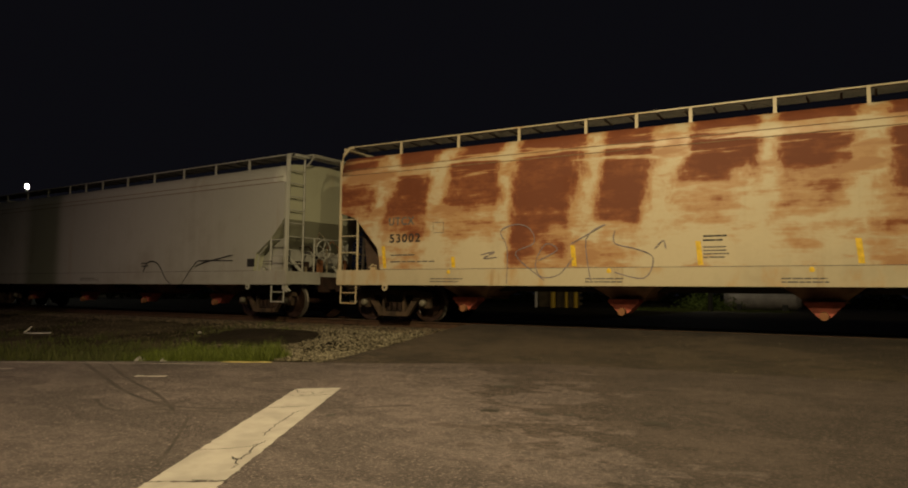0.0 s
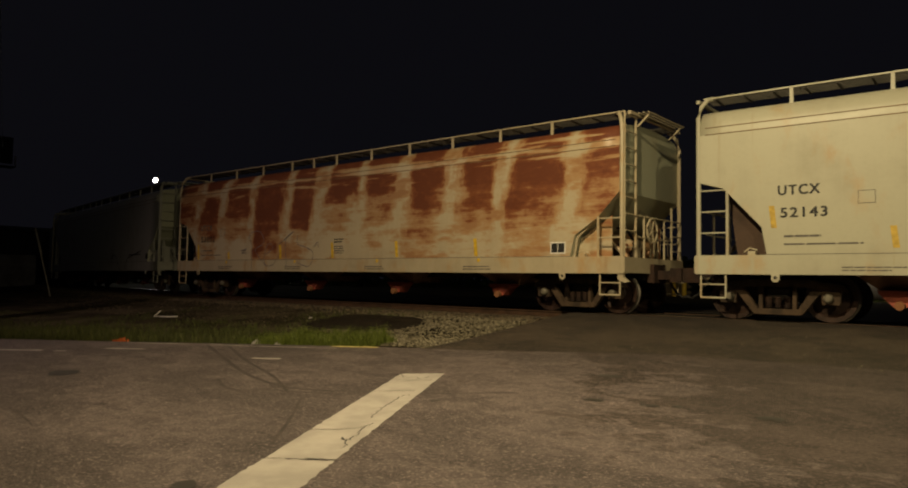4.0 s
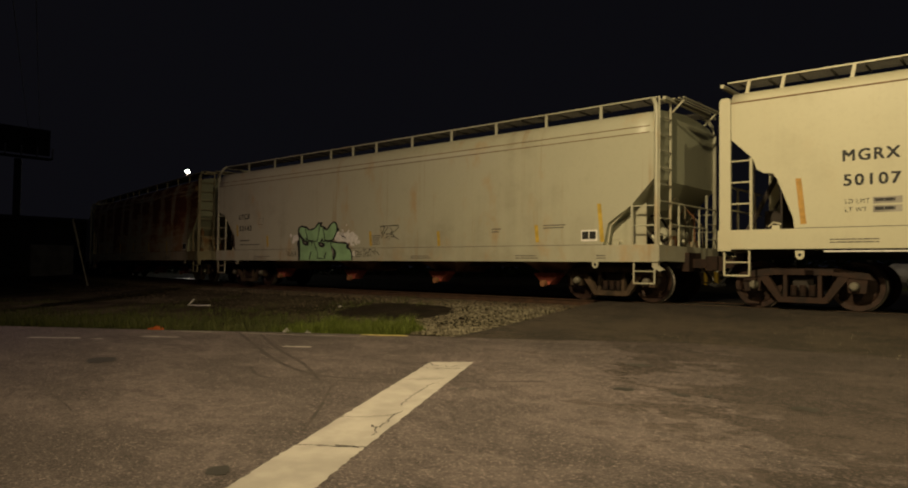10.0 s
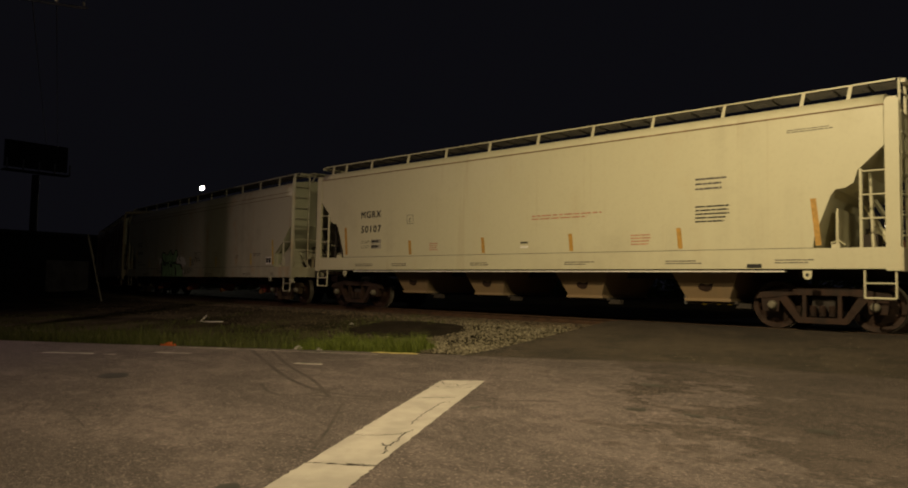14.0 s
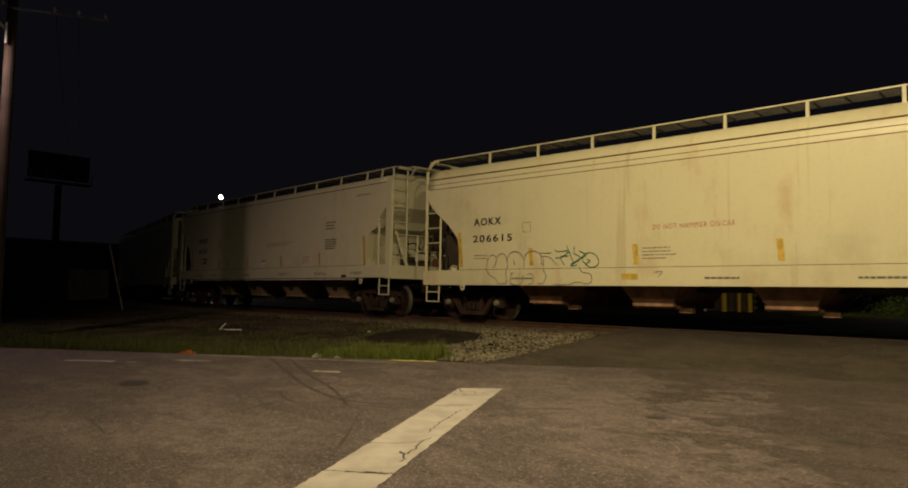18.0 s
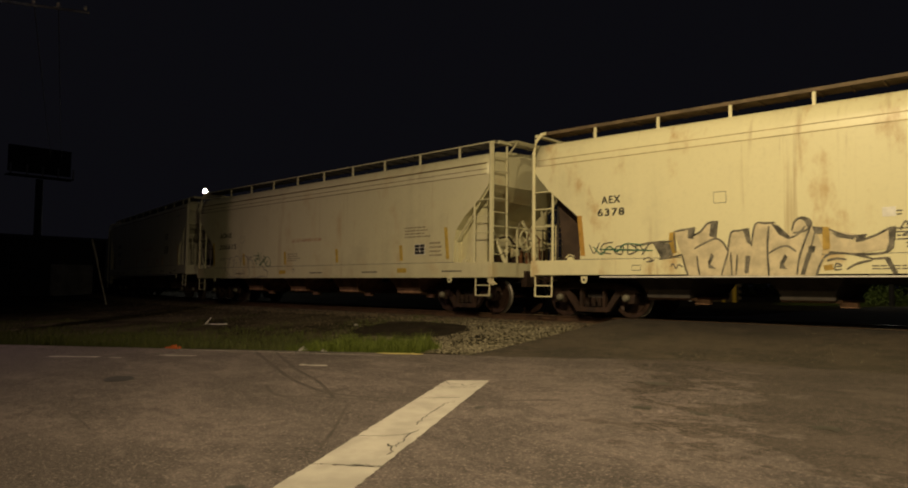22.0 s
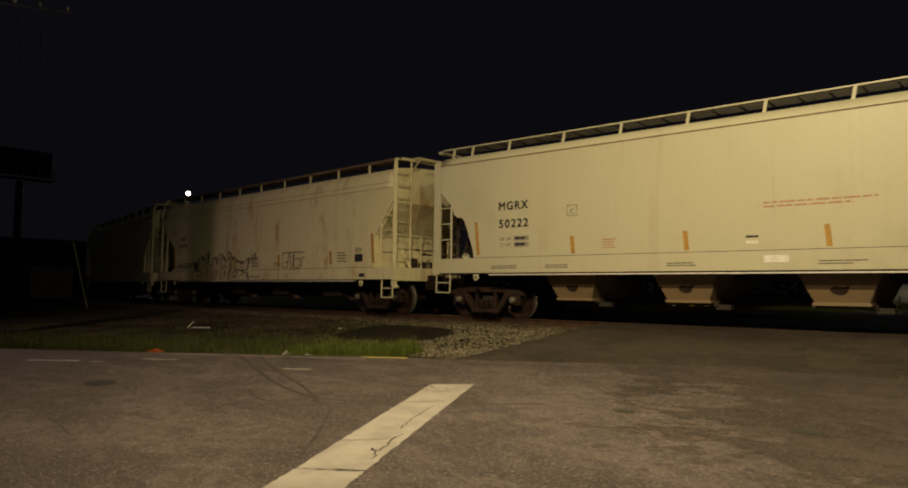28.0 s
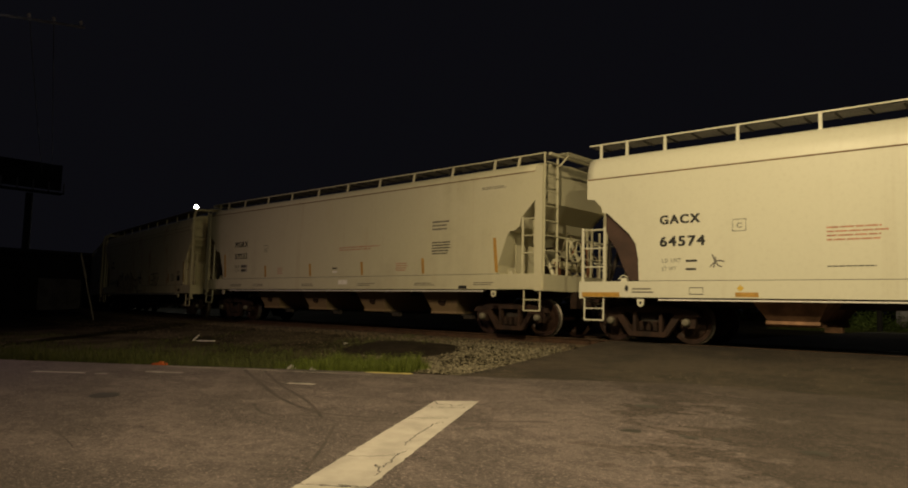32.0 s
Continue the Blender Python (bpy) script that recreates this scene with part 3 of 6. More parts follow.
            for k in range(3 if s > 0 else 0):
                box(bm, -h - 0.30 + k * 0.11, -h - 0.262 + k * 0.11, -1.0, 1.0, top - 0.025, top)
            for q in (-1, 1) if s > 0 else ():
                prism(bm, [(-h - 0.3, top - 0.03), (-h - 0.24, top - 0.03), (-h + 0.06, top - 0.3), (-h + 0.0, top - 0.3)], q * 0.9, q * 0.87)
            part("end_walk", at_end(bm), sill_paint, car)
        bm = bmesh.new()
        for q in (-1, 1):
            tube(bm, [(-h + 0.02, q * 0.55, st - 0.05), (-h + 0.02, q * 0.55, st + 0.92)], 0.025)
        tube(bm, [(-h + 0.02, -0.98, st + 0.92), (-h + 0.02, 0.98, st + 0.92)], 0.022)
        tube(bm, [(-h + 0.02, -0.98, st + 0.45), (-h + 0.02, 0.98, st + 0.45)], 0.018)
        part("deck_rail", at_end(bm), step_paint, car)
        if s > 0:
            part("air_reservoir", at_end(tube(bmesh.new(), [(-h + 0.62, -1.0, st + 0.30), (-h + 0.62, -0.97, st + 0.30), (-h + 0.62, 0.15, st + 0.30), (-h + 0.62, 0.2, st + 0.30)], 0.16, 12)), paint, car)
            rnd = random.Random(int(L * 100))
            for k in range(7):
                x, y, w, z = -h + 0.12 + 0.5 * rnd.random(), -1.25 + 1.7 * rnd.random(), 0.05 + 0.08 * rnd.random(), st - 0.05
                bm = box(bmesh.new(), x, x + w, y, y + w * 1.4, z, z + 0.12 + 0.35 * rnd.random())
                box(bm, x + 0.02, x + w + 0.03, y + 0.02, y + w, z + 0.05, z + 0.10)
                part("valve", at_end(bm), VALVES[k % 2], car)
            for k in range(3):
                y = -1.1 + 0.5 * k
                part("brake_pipe", at_end(tube(bmesh.new(), [(-h + 0.15, y, st - 0.05), (-h + 0.14, y + 0.05, st + 0.5 + 0.2 * k), (-h + 0.35, y + 0.12, st + 0.75 + 0.2 * k), (-h + 0.5, y + 0.2, st + 0.6)], 0.022)), VALVES[(k + 1) % 2], car)
        for q in (-1, 1):
            bm = box(bmesh.new(), -h + 0.98, -h + 1.12, q * 1.50, q * 1.40, st - 0.02, st + 0.08)
            tube(bm, [(-h + 0.9, q * 1.45, st + 0.06), (-h + 1.0, q * 1.45, st + 0.14), (-h + 1.14, q * 1.45, st + 0.10)], 0.014)
            part("hand_valve", at_end(bm), sill_paint, car)
        # Bulkhead closes off the sky behind; left one darkened for that end's shade.
        part("bulkhead", at_end(box(bmesh.new(), -h + cut[-1][0] - 0.34, -h + cut[-1][0] - 0.30, -1.25, 1.25, st - 0.05, st + 0.75)), paint if s > 0 else SOOT_SHADE, car)
        bm = box(bmesh.new(), -h - 0.42, -h + 0.1, -0.11, 0.11, 0.78, 0.98)
        box(bm, -h - 0.74, -h - 0.40, -0.16, 0.10, 0.72, 1.04)
        prism(bm, [(-h - 0.70, 0.74), (-h - 0.58, 0.74), (-h - 0.58, 1.02), (-h - 0.70, 1.02)], 0.08, 0.2)
        prism(bm, [(-h - 0.12, 0.70), (-h + 0.06, 0.70), (-h + 0.06, 1.12), (-h - 0.12, 1.12)], -0.32, 0.32)
        part("coupler", at_end(bm), RUSTY, car, "rusty knuckle coupler")
        bm = tube(bmesh.new(), [(-h - 0.05, -0.45, 0.85), (-h - 0.2, -0.42, 0.7), (-h - 0.36, -0.36, 0.48), (-h - 0.55, -0.28, 0.38), (-h - 0.72, -0.2, 0.42)], 0.028)
        part("brake_hose", at_end(bm), BLACK, car)
        bm = tube(bmesh.new(), [(-h + 0.02, -1.45, sill + 0.05), (-h - 0.06, -1.2, sill - 0.02), (-h - 0.1, -0.6, sill - 0.1), (-h - 0.12, -0.25, sill - 0.05)], 0.018)
        part("uncoupling_lever", at_end(bm), step_paint, car)
        bm = box(box(bmesh.new(), -h + 0.5, -h + 0.85, -0.35, 0.1, st - 0.05, st + 0.45), -h + 0.55, -h + 0.8, 0.2, 0.6, st - 0.05, st + 0.3)
        tube(bm, [(-h + 0.6, -0.2, st + 0.4), (-h + 0.7, 0.1, st + 0.75), (-h + 0.75, 0.4, st + 0.7)], 0.03)
        part("brake_gear", at_end(bm), RUSTY if brake else SOOT_SHADE, car)
    if brake:
        bm = bmesh.new()
        ring = [(h - 0.02 + 0.06, -0.25 + 0.27 * math.cos(a), st + 0.62 + 0.27 * math.sin(a)) for a in [6.2832 * k / 20 for k in range(20)]]
        tube(bm, ring, 0.022, 6, True)
        for k in range(5):
            a = 6.2832 * k / 5
            tube(bm, [(h + 0.04, -0.25, st + 0.62), (h + 0.04, -0.25 + 0.26 * math.cos(a), st + 0.62 + 0.26 * math.sin(a))], 0.014)
        part("brake_wheel", bm, step_paint, car, "spoked hand brake wheel")
    # hoppers below the sill
    bay = bay or SOOT_SHADE
    for x in hoppers:
        if gate is RED:
            shared(("bay", bay.name, gate.name, sill), "hopper_bay", lambda bm: hopper_mesh(bm, 0.78, 0.34, 1.1, sill + 0.08, 0.62), bay, car, "", Matrix.Translation((x - h, 0, 0)))
            shared("gate", "outlet_gate", lambda bm: prism(prism(bm, [(-0.33, 0.62), (0.33, 0.62), (0.33, 0.55), (-0.33, 0.55)], -0.98, -0.6), [(-0.31, 0.55), (0.31, 0.55), (0.10, 0.33), (-0.10, 0.33)], -0.96, -0.62), RED, car, "faded red outlet gate", Matrix.Translation((x - h, 0, 0)))
            shared("gate_cap", "outlet_cap", lambda bm: lathe(bm, [(0.02, -1.10), (0.08, -1.10), (0.085, -1.0), (0.06, -0.95)], 12), VALVES[0], car, "", Matrix.Translation((x - h, 0, 0.36)))
        else:
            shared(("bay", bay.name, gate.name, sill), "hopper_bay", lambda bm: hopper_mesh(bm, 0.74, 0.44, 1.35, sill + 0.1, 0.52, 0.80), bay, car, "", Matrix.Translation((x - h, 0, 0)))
            shared(("slide", gate.name), "outlet_frame", lambda bm: box(box(bm, -0.55, 0.55, -0.9, 0.9, 0.44, 0.50), 0.5, 0.8, -0.85, -0.7, 0.36, 0.46), gate, car, "", Matrix.Translation((x - h, 0, 0)))
    for s in (-1, 1):
        truck(car, s * (h - BOGIE), TANIRON if gate is RED else RUSTY)
    CARS.append((car, left, right))
    return car, L


SEAM = plain("seam_grime", (0.19, 0.12, 0.065), 0.8)
FAINTSEAM = plain("faint_seam_grime", (0.46, 0.36, 0.20), 0.8)
VALVES = (plain("rusted_valve", (0.20, 0.085, 0.035), 0.8), plain("dusty_valve", (0.26, 0.22, 0.15), 0.7))
WALKGREY = plain("walkway_steel", (0.06, 0.055, 0.045), 0.7)
# Brown slope sheets with the shade beneath them put into the colour.
SLOPE_SHADE = plain("slope_sheet_brown_shade", (0.058, 0.036, 0.025), 0.85, 0.0, 0.4, 2, 30)
BROWNPLATE = plain("brown_primer", (0.062, 0.034, 0.026), 0.8, 0.0, 0.3, 3, 30)
GREYPAINT = plain("grey_fitting_paint", (0.30, 0.28, 0.24), 0.6)
P_GREY = car_paint("grey_car_paint", (0.42, 0.42, 0.38), dirt_amount=0.45)
P_END = car_paint("pale_end_paint", (0.45, 0.46, 0.34), dirt_amount=0.35)
P_RUST = car_paint("rusted_car_paint", (0.56, 0.48, 0.33), dirt_amount=0.35, rust=0.95, first=1.38 - 9.15, pitch=1.725)
P_RUST_SILL = car_paint("stained_sill_paint", (0.52, 0.45, 0.31), dirt_amount=0.4, stain=0.7)
P_CREAM = car_paint("cream_car_paint", (0.485, 0.472, 0.36), dirt_amount=0.45, stain=0.5)
P_NEW = car_paint("clean_cream_car_paint", (0.61, 0.58, 0.42), dirt_amount=0.26, stain=0.08)
P_BUFF = car_paint("buff_car_paint", (0.69, 0.645, 0.43), dirt_amount=0.32, stain=0.35)
P_STAIN = car_paint("stained_buff_car_paint", (0.82, 0.76, 0.49), dirt_amount=0.3, stain=0.75)
P_PALE = car_paint("pale_cream_car_paint", (0.69, 0.675, 0.55), dirt_amount=0.15)
WALK_RUST = plain("rusty_roof_plate", (0.15, 0.105, 0.06), 0.75)
SMOKE = plain("smoky_spray", (0.60, 0.51, 0.34), 0.6, 0.0, 0.22, 4, 30)
CHARCOAL = plain("charcoal_spray", (0.14, 0.125, 0.098), 0.65, 0.0, 0.75, 5, 22)
# Hopper fronts: brown for rust, darker for the sill's shadow over them.
BAY_RUST_SHADE = car_paint("rust_shaded_hopper_paint", (0.25, 0.175, 0.10), dirt_amount=0.7)
BAY_BROWN = plain("brown_hopper_paint", (0.28, 0.155, 0.09), 0.8, 0.0, 0.4, 3)

CUT_U = [(0.10, 2.70), (0.55, 2.57), (1.26, 1.78), (1.34, 1.30)]
CUT_UR = [(0.10, 2.66), (0.62, 2.12), (1.19, 1.74), (1.30, 1.30)]
CUT_D = [(0.25, 3.30), (0.66, 2.90), (0.73, 2.68), (0.86, 2.60), (1.02, 2.58), (1.10, 2.47), (1.38, 1.73), (1.40, 1.55)]
CUT_E = [(0.10, 3.34), (0.43, 2.97), (0.95, 2.56), (1.28, 2.20), (1.34, 1.95), (1.36, 1.40)]
CUT_F = [(0.13, 3.44), (0.51, 3.02), (1.31, 2.35), (1.37, 2.24), (1.39, 1.40)]
CUT_FR = [(0.12, 3.20), (0.42, 2.84), (0.88, 2.26), (0.95, 1.40)]
CUT_H = [(0.18, 3.20), (0.37, 3.17), (0.54, 3.00), (0.57, 2.87), (0.70, 2.84), (1.22, 2.36), (1.38, 2.13), (1.44, 1.80), (1.45, 1.42)]

GUSSET_H = [(0.61, 2.86), (0.77, 2.83), (1.25, 2.32), (1.37, 2.04), (1.42, 1.36), (1.20, 1.34), (1.04, 1.63), (0.87, 2.04), (0.71, 2.25), (0.62, 2.45)]

# ---- sprayed lines on the cars: x from the car's left end, z above the rail ----
STER_OUT = [(5.25, 0.9), (5.26, 1.29), (5.29, 1.59), (5.24, 1.72), (5.21, 1.87), (5.27, 1.97), (5.41, 2.01), (5.57, 1.98), (5.65, 1.98), (5.76, 1.9), (5.92, 1.89), (6.1, 1.94), (6.23, 2.04), (6.33, 2.1), (6.41, 1.99), (6.54, 1.96), (6.64, 1.89), (6.74, 1.88), (6.85, 1.97), (6.97, 2.06), (7.1, 2.09), (7.2, 2.02), (7.23, 1.9), (7.18, 1.73), (7.08, 1.59), (6.99, 1.49), (7.27, 1.45), (7.5, 1.44), (7.69, 1.42), (7.73, 1.29), (7.85, 1.25), (7.94, 1.13), (7.97, 0.9)]
STER_IN = [[(5.27, 1.94), (5.24, 1.8), (5.35, 1.65), (5.54, 1.55), (5.73, 1.5)],
    [(5.59, 1.98), (5.65, 1.79), (5.73, 1.63), (5.79, 1.54), (6.08, 1.52)],
    [(5.99, 1.52), (5.96, 1.39)],
    [(6.37, 2.01), (6.3, 1.77), (6.24, 1.54), (6.09, 1.49), (6.11, 1.39), (6.2, 1.28), (6.26, 1.13), (6.29, 0.97), (6.53, 0.96)],
    [(6.52, 1.94), (6.58, 1.77), (6.61, 1.6), (6.66, 1.51), (6.52, 1.51)],
    [(6.66, 1.51), (6.88, 1.5), (6.98, 1.53)],
    [(6.9, 1.49), (6.96, 1.34), (7.03, 1.13), (7.05, 0.93)],
    [(5.91, 1.17), (5.84, 0.93)], [(6.69, 1.15), (6.61, 0.96)], [(5.63, 1.63), (5.68, 1.54)], [(6.48, 1.58), (6.52, 1.51)]]
STER_DARK = [[(5.42, 1.55), (5.56, 1.55), (5.75, 1.51), (5.81, 1.45), (5.76, 1.39), (5.61, 1.38), (5.47, 1.44)],
    [(6.27, 1.46), (6.43, 1.48), (6.62, 1.43), (6.64, 1.36), (6.54, 1.31), (6.37, 1.34)],
    [(5.2, 1.93), (5.27, 1.97), (5.25, 1.8), (5.33, 1.65), (5.24, 1.71)],
    [(5.15, 1.46), (5.3, 1.59), (5.34, 1.3), (5.34, 0.91), (5.25, 0.91), (5.21, 1.29)],
    [(6.96, 1.36), (7.17, 1.21), (7.21, 1.13), (7.15, 0.93), (7.05, 0.93), (7.07, 1.09)],
    [(7.73, 1.42), (7.83, 1.39), (7.81, 1.31), (7.74, 1.3), (7.68, 1.36)],
    [(6.34, 2.09), (6.49, 2.11), (6.45, 2.01), (6.39, 2.0)],
    [(7.23, 1.91), (7.34, 1.88), (7.3, 1.8), (7.22, 1.8)],
    [(7.93, 1.06), (8.02, 1.04), (8.01, 1.0), (7.95, 0.98)],
    [(5.56, 2.02), (5.74, 1.95), (5.65, 1.94)], [(6.52, 1.99), (6.67, 1.94), (6.6, 1.89)]]
STER_PALE = [[(5.50, 1.50), (5.60, 1.49), (5.69, 1.45), (5.60, 1.45), (5.53, 1.47)],
    [(6.35, 1.43), (6.45, 1.425), (6.55, 1.385), (6.46, 1.385), (6.39, 1.40)],
    [(6.99, 1.30), (7.09, 1.19), (7.09, 1.04), (7.05, 1.07), (6.99, 1.19)]]
STER_WEDGE = [[(5.22, 1.86), (5.30, 1.80), (5.42, 1.68), (5.58, 1.57), (5.50, 1.53), (5.34, 1.62), (5.25, 1.72)],
    [(5.63, 1.66), (5.68, 1.64), (5.72, 1.52), (5.64, 1.53)], [(5.76, 1.56), (6.04, 1.545), (6.06, 1.50), (5.99, 1.495), (5.965, 1.37), (5.93, 1.49), (5.76, 1.50)],
    [(6.46, 1.60), (6.52, 1.60), (6.56, 1.50), (6.40, 1.49)], [(6.62, 1.535), (6.98, 1.55), (7.02, 1.49), (6.92, 1.46), (6.86, 1.49), (6.75, 1.44), (6.74, 1.49), (6.62, 1.49)],
    [(5.89, 1.18), (5.935, 1.18), (5.88, 0.92), (5.81, 0.92)], [(6.67, 1.16), (6.715, 1.16), (6.65, 0.94), (6.58, 0.95)]]
CLOUDS = [(4.8, 1.72, 0.059), (4.94, 1.51, 0.084), (5.1, 1.64, 0.118), (5.0, 1.62, 0.076), (7.27, 1.63, 0.16), (7.44, 1.62, 0.151), (7.58, 1.61, 0.151), (7.76, 1.6, 0.176), (7.95, 1.6, 0.176), (8.09, 1.57, 0.126), (8.16, 1.46, 0.084), (8.28, 1.46, 0.067), (7.69, 1.98, 0.029), (7.8, 1.81, 0.034), (7.5, 1.82, 0.038), (7.93, 1.39, 0.063), (8.04, 1.37, 0.046), (8.04, 1.1, 0.084), (8.22, 1.6, 0.034), (4.95, 1.72, 0.025)]
TAG_C = [[(9.19, 1.87), (9.4, 1.9), (9.3, 1.67), (9.24, 1.84)], [(9.33, 1.89), (9.53, 1.89), (9.38, 1.67), (9.25, 1.54)],
    [(9.58, 1.91), (9.72, 1.75), (9.64, 1.68), (9.46, 1.66)], [(9.58, 1.91), (10.0, 1.88), (9.69, 1.66), (9.45, 1.55)],
    [(9.64, 1.7), (10.03, 1.49)], [(9.59, 1.49), (9.69, 1.58), (9.81, 1.58)],
    [(8.13, 1.18), (8.14, 1.03), (8.23, 1.04), (8.22, 1.18), (8.13, 1.18)], [(8.26, 1.2), (8.28, 1.02), (8.37, 1.04)], [(8.35, 1.18), (8.32, 1.02)],
    [(8.43, 1.2), (8.35, 1.11), (8.45, 1.01)], [(8.44, 1.22), (8.61, 1.22)], [(8.54, 1.22), (8.5, 1.0)], [(8.61, 1.18), (8.58, 1.01)],
    [(8.65, 1.14), (8.69, 1.02), (8.73, 1.14), (8.65, 1.14)], [(8.74, 1.24), (8.84, 1.01)], [(8.72, 1.02), (8.77, 1.24), (9.0, 1.1), (8.98, 1.24), (9.22, 1.04)],
    [(4.58, 1.21), (4.7, 1.16), (4.62, 1.07), (4.77, 1.06)], [(4.72, 1.19), (4.82, 1.03), (4.89, 1.19), (4.95, 1.03), (5.02, 1.19), (5.09, 1.04), (5.12, 1.19)],
    [(7.36, 1.73), (7.54, 1.63), (7.68, 1.59)], [(7.48, 1.77), (7.54, 1.68), (7.58, 1.58)], [(7.54, 1.66), (7.44, 1.58)]]
BOLD_F = [[(2.73,1.60), (3.19,1.67), (3.63,1.68)],
    [(3.33,1.31), (3.60,1.34), (3.85,1.40)],
    [(3.67,1.86), (3.71,1.47)],
    [(3.67,1.88), (3.98,1.92), (4.14,1.94)],
    [(4.07,1.77), (4.25,1.86), (4.40,2.02), (4.61,2.04)],
    [(4.11,1.51), (4.35,1.63), (4.57,1.70), (4.72,1.59), (4.80,1.42)],
    [(3.85,1.39), (3.91,1.14), (3.98,0.96)],
    [(4.17,1.36), (4.18,1.18), (4.22,0.97)],
    [(4.80,1.42), (4.73,1.19), (4.66,0.96)],
    [(4.80,1.44), (4.86,1.80), (5.02,1.84), (5.21,1.87)],
    [(5.25,1.53), (5.33,1.95), (5.51,1.96), (5.70,1.96)],
    [(5.58,1.90), (5.55,1.47), (5.57,0.95)],
    [(5.91,1.65), (6.08,1.71), (6.23,1.87)],
    [(4.98,1.37), (4.95,0.98)],
    [(5.21,1.34), (5.16,1.00)],
    [(4.85,1.42), (4.87,0.95)],
    [(5.58,1.38), (5.72,1.47), (5.91,1.51), (6.06,1.40)],
    [(5.99,1.79), (6.05,1.97), (6.17,2.03), (6.30,1.99), (6.33,1.89), (6.22,1.78), (6.01,1.75)],
    [(6.31,1.84), (6.13,1.34), (6.07,0.97)],
    [(6.40,1.79), (6.20,0.97)],
    [(6.53,1.28), (6.46,1.13), (6.40,0.95)],
    [(6.62,1.80), (6.83,1.69), (7.01,1.65), (7.23,1.67)],
    [(7.11,1.56), (7.38,1.66), (7.56,1.76), (7.68,1.78)],
    [(6.61,1.38), (7.06,1.33), (7.47,1.34), (7.60,1.42)],
    [(6.52,1.27), (6.68,1.36), (7.01,1.33), (7.30,1.25)],
    [(6.90,1.06), (7.06,1.16), (7.30,1.22)],
    [(7.29,1.24), (7.56,1.26)],
    [(6.58,1.22), (6.74,1.26), (6.90,1.24)]]
DARK_F = [[(3.19,1.67), (3.57,1.64), (3.65,1.39), (3.39,1.31), (3.33,1.43)],
    [(3.98,1.92), (4.14,1.94), (4.09,1.71), (3.97,1.73)],
    [(4.46,2.02), (4.61,2.04), (4.57,1.70), (4.42,1.76)],
    [(4.46,1.41), (4.52,1.35), (4.44,1.19), (4.56,1.09), (4.40,1.11), (4.39,1.23)],
    [(5.09,1.85), (5.21,1.87), (5.25,1.55), (5.17,1.60)],
    [(5.63,1.94), (5.75,1.91), (5.96,1.69), (5.92,1.64), (5.75,1.74)],
    [(5.86,1.36), (5.91,1.30), (5.84,1.16), (5.90,1.07), (5.76,1.09), (5.78,1.21)],
    [(6.13,2.02), (6.28,2.03), (6.35,1.88), (6.26,1.85), (6.22,1.96)],
    [(6.28,1.50), (6.40,1.49), (6.37,1.37), (6.27,1.38)],
    [(6.35,1.86), (6.53,1.83), (6.51,1.72), (6.38,1.72)],
    [(6.67,1.73), (6.88,1.69), (7.05,1.65), (7.02,1.59), (6.75,1.64)],
    [(7.05,1.67), (7.22,1.67), (7.19,1.56), (7.06,1.54)],
    [(7.56,1.77), (7.68,1.78), (7.63,1.42), (7.50,1.34), (7.56,1.52)],
    [(7.48,1.25), (7.57,1.26), (7.69,0.99), (7.62,0.97)],
    [(6.25,1.38), (6.34,1.38), (6.20,0.97), (6.13,0.97)],
    [(5.14,1.34), (5.23,1.34), (5.19,1.00), (5.11,1.00)]]
FILL_F = [[(3.67,1.88), (4.12,1.94), (4.09,1.74), (4.40,2.02), (4.61,2.04), (4.57,1.70), (4.79,1.49), (4.86,1.81), (5.21,1.87), (5.25,1.58), (5.33,1.96), (5.68,1.95), (5.92,1.65), (6.06,1.97), (6.17,2.02), (6.33,1.90), (6.40,1.80), (6.52,1.45), (6.43,0.95), (3.98,0.96), (3.84,1.39)],
    [(6.64,1.78), (7.22,1.65), (7.11,1.55), (7.58,1.76), (7.67,1.76), (7.59,1.42), (7.06,1.34), (6.63,1.40)]]
OCHRE_F = [[(3.57,1.86), (3.70,1.88), (3.73,1.44), (3.63,1.42), (3.55,1.58)],
    [(6.51,1.85), (6.63,1.83), (6.64,1.44), (6.52,1.42)],
    [(6.52,1.14), (6.68,1.16), (6.69,1.06), (6.54,1.04)]]
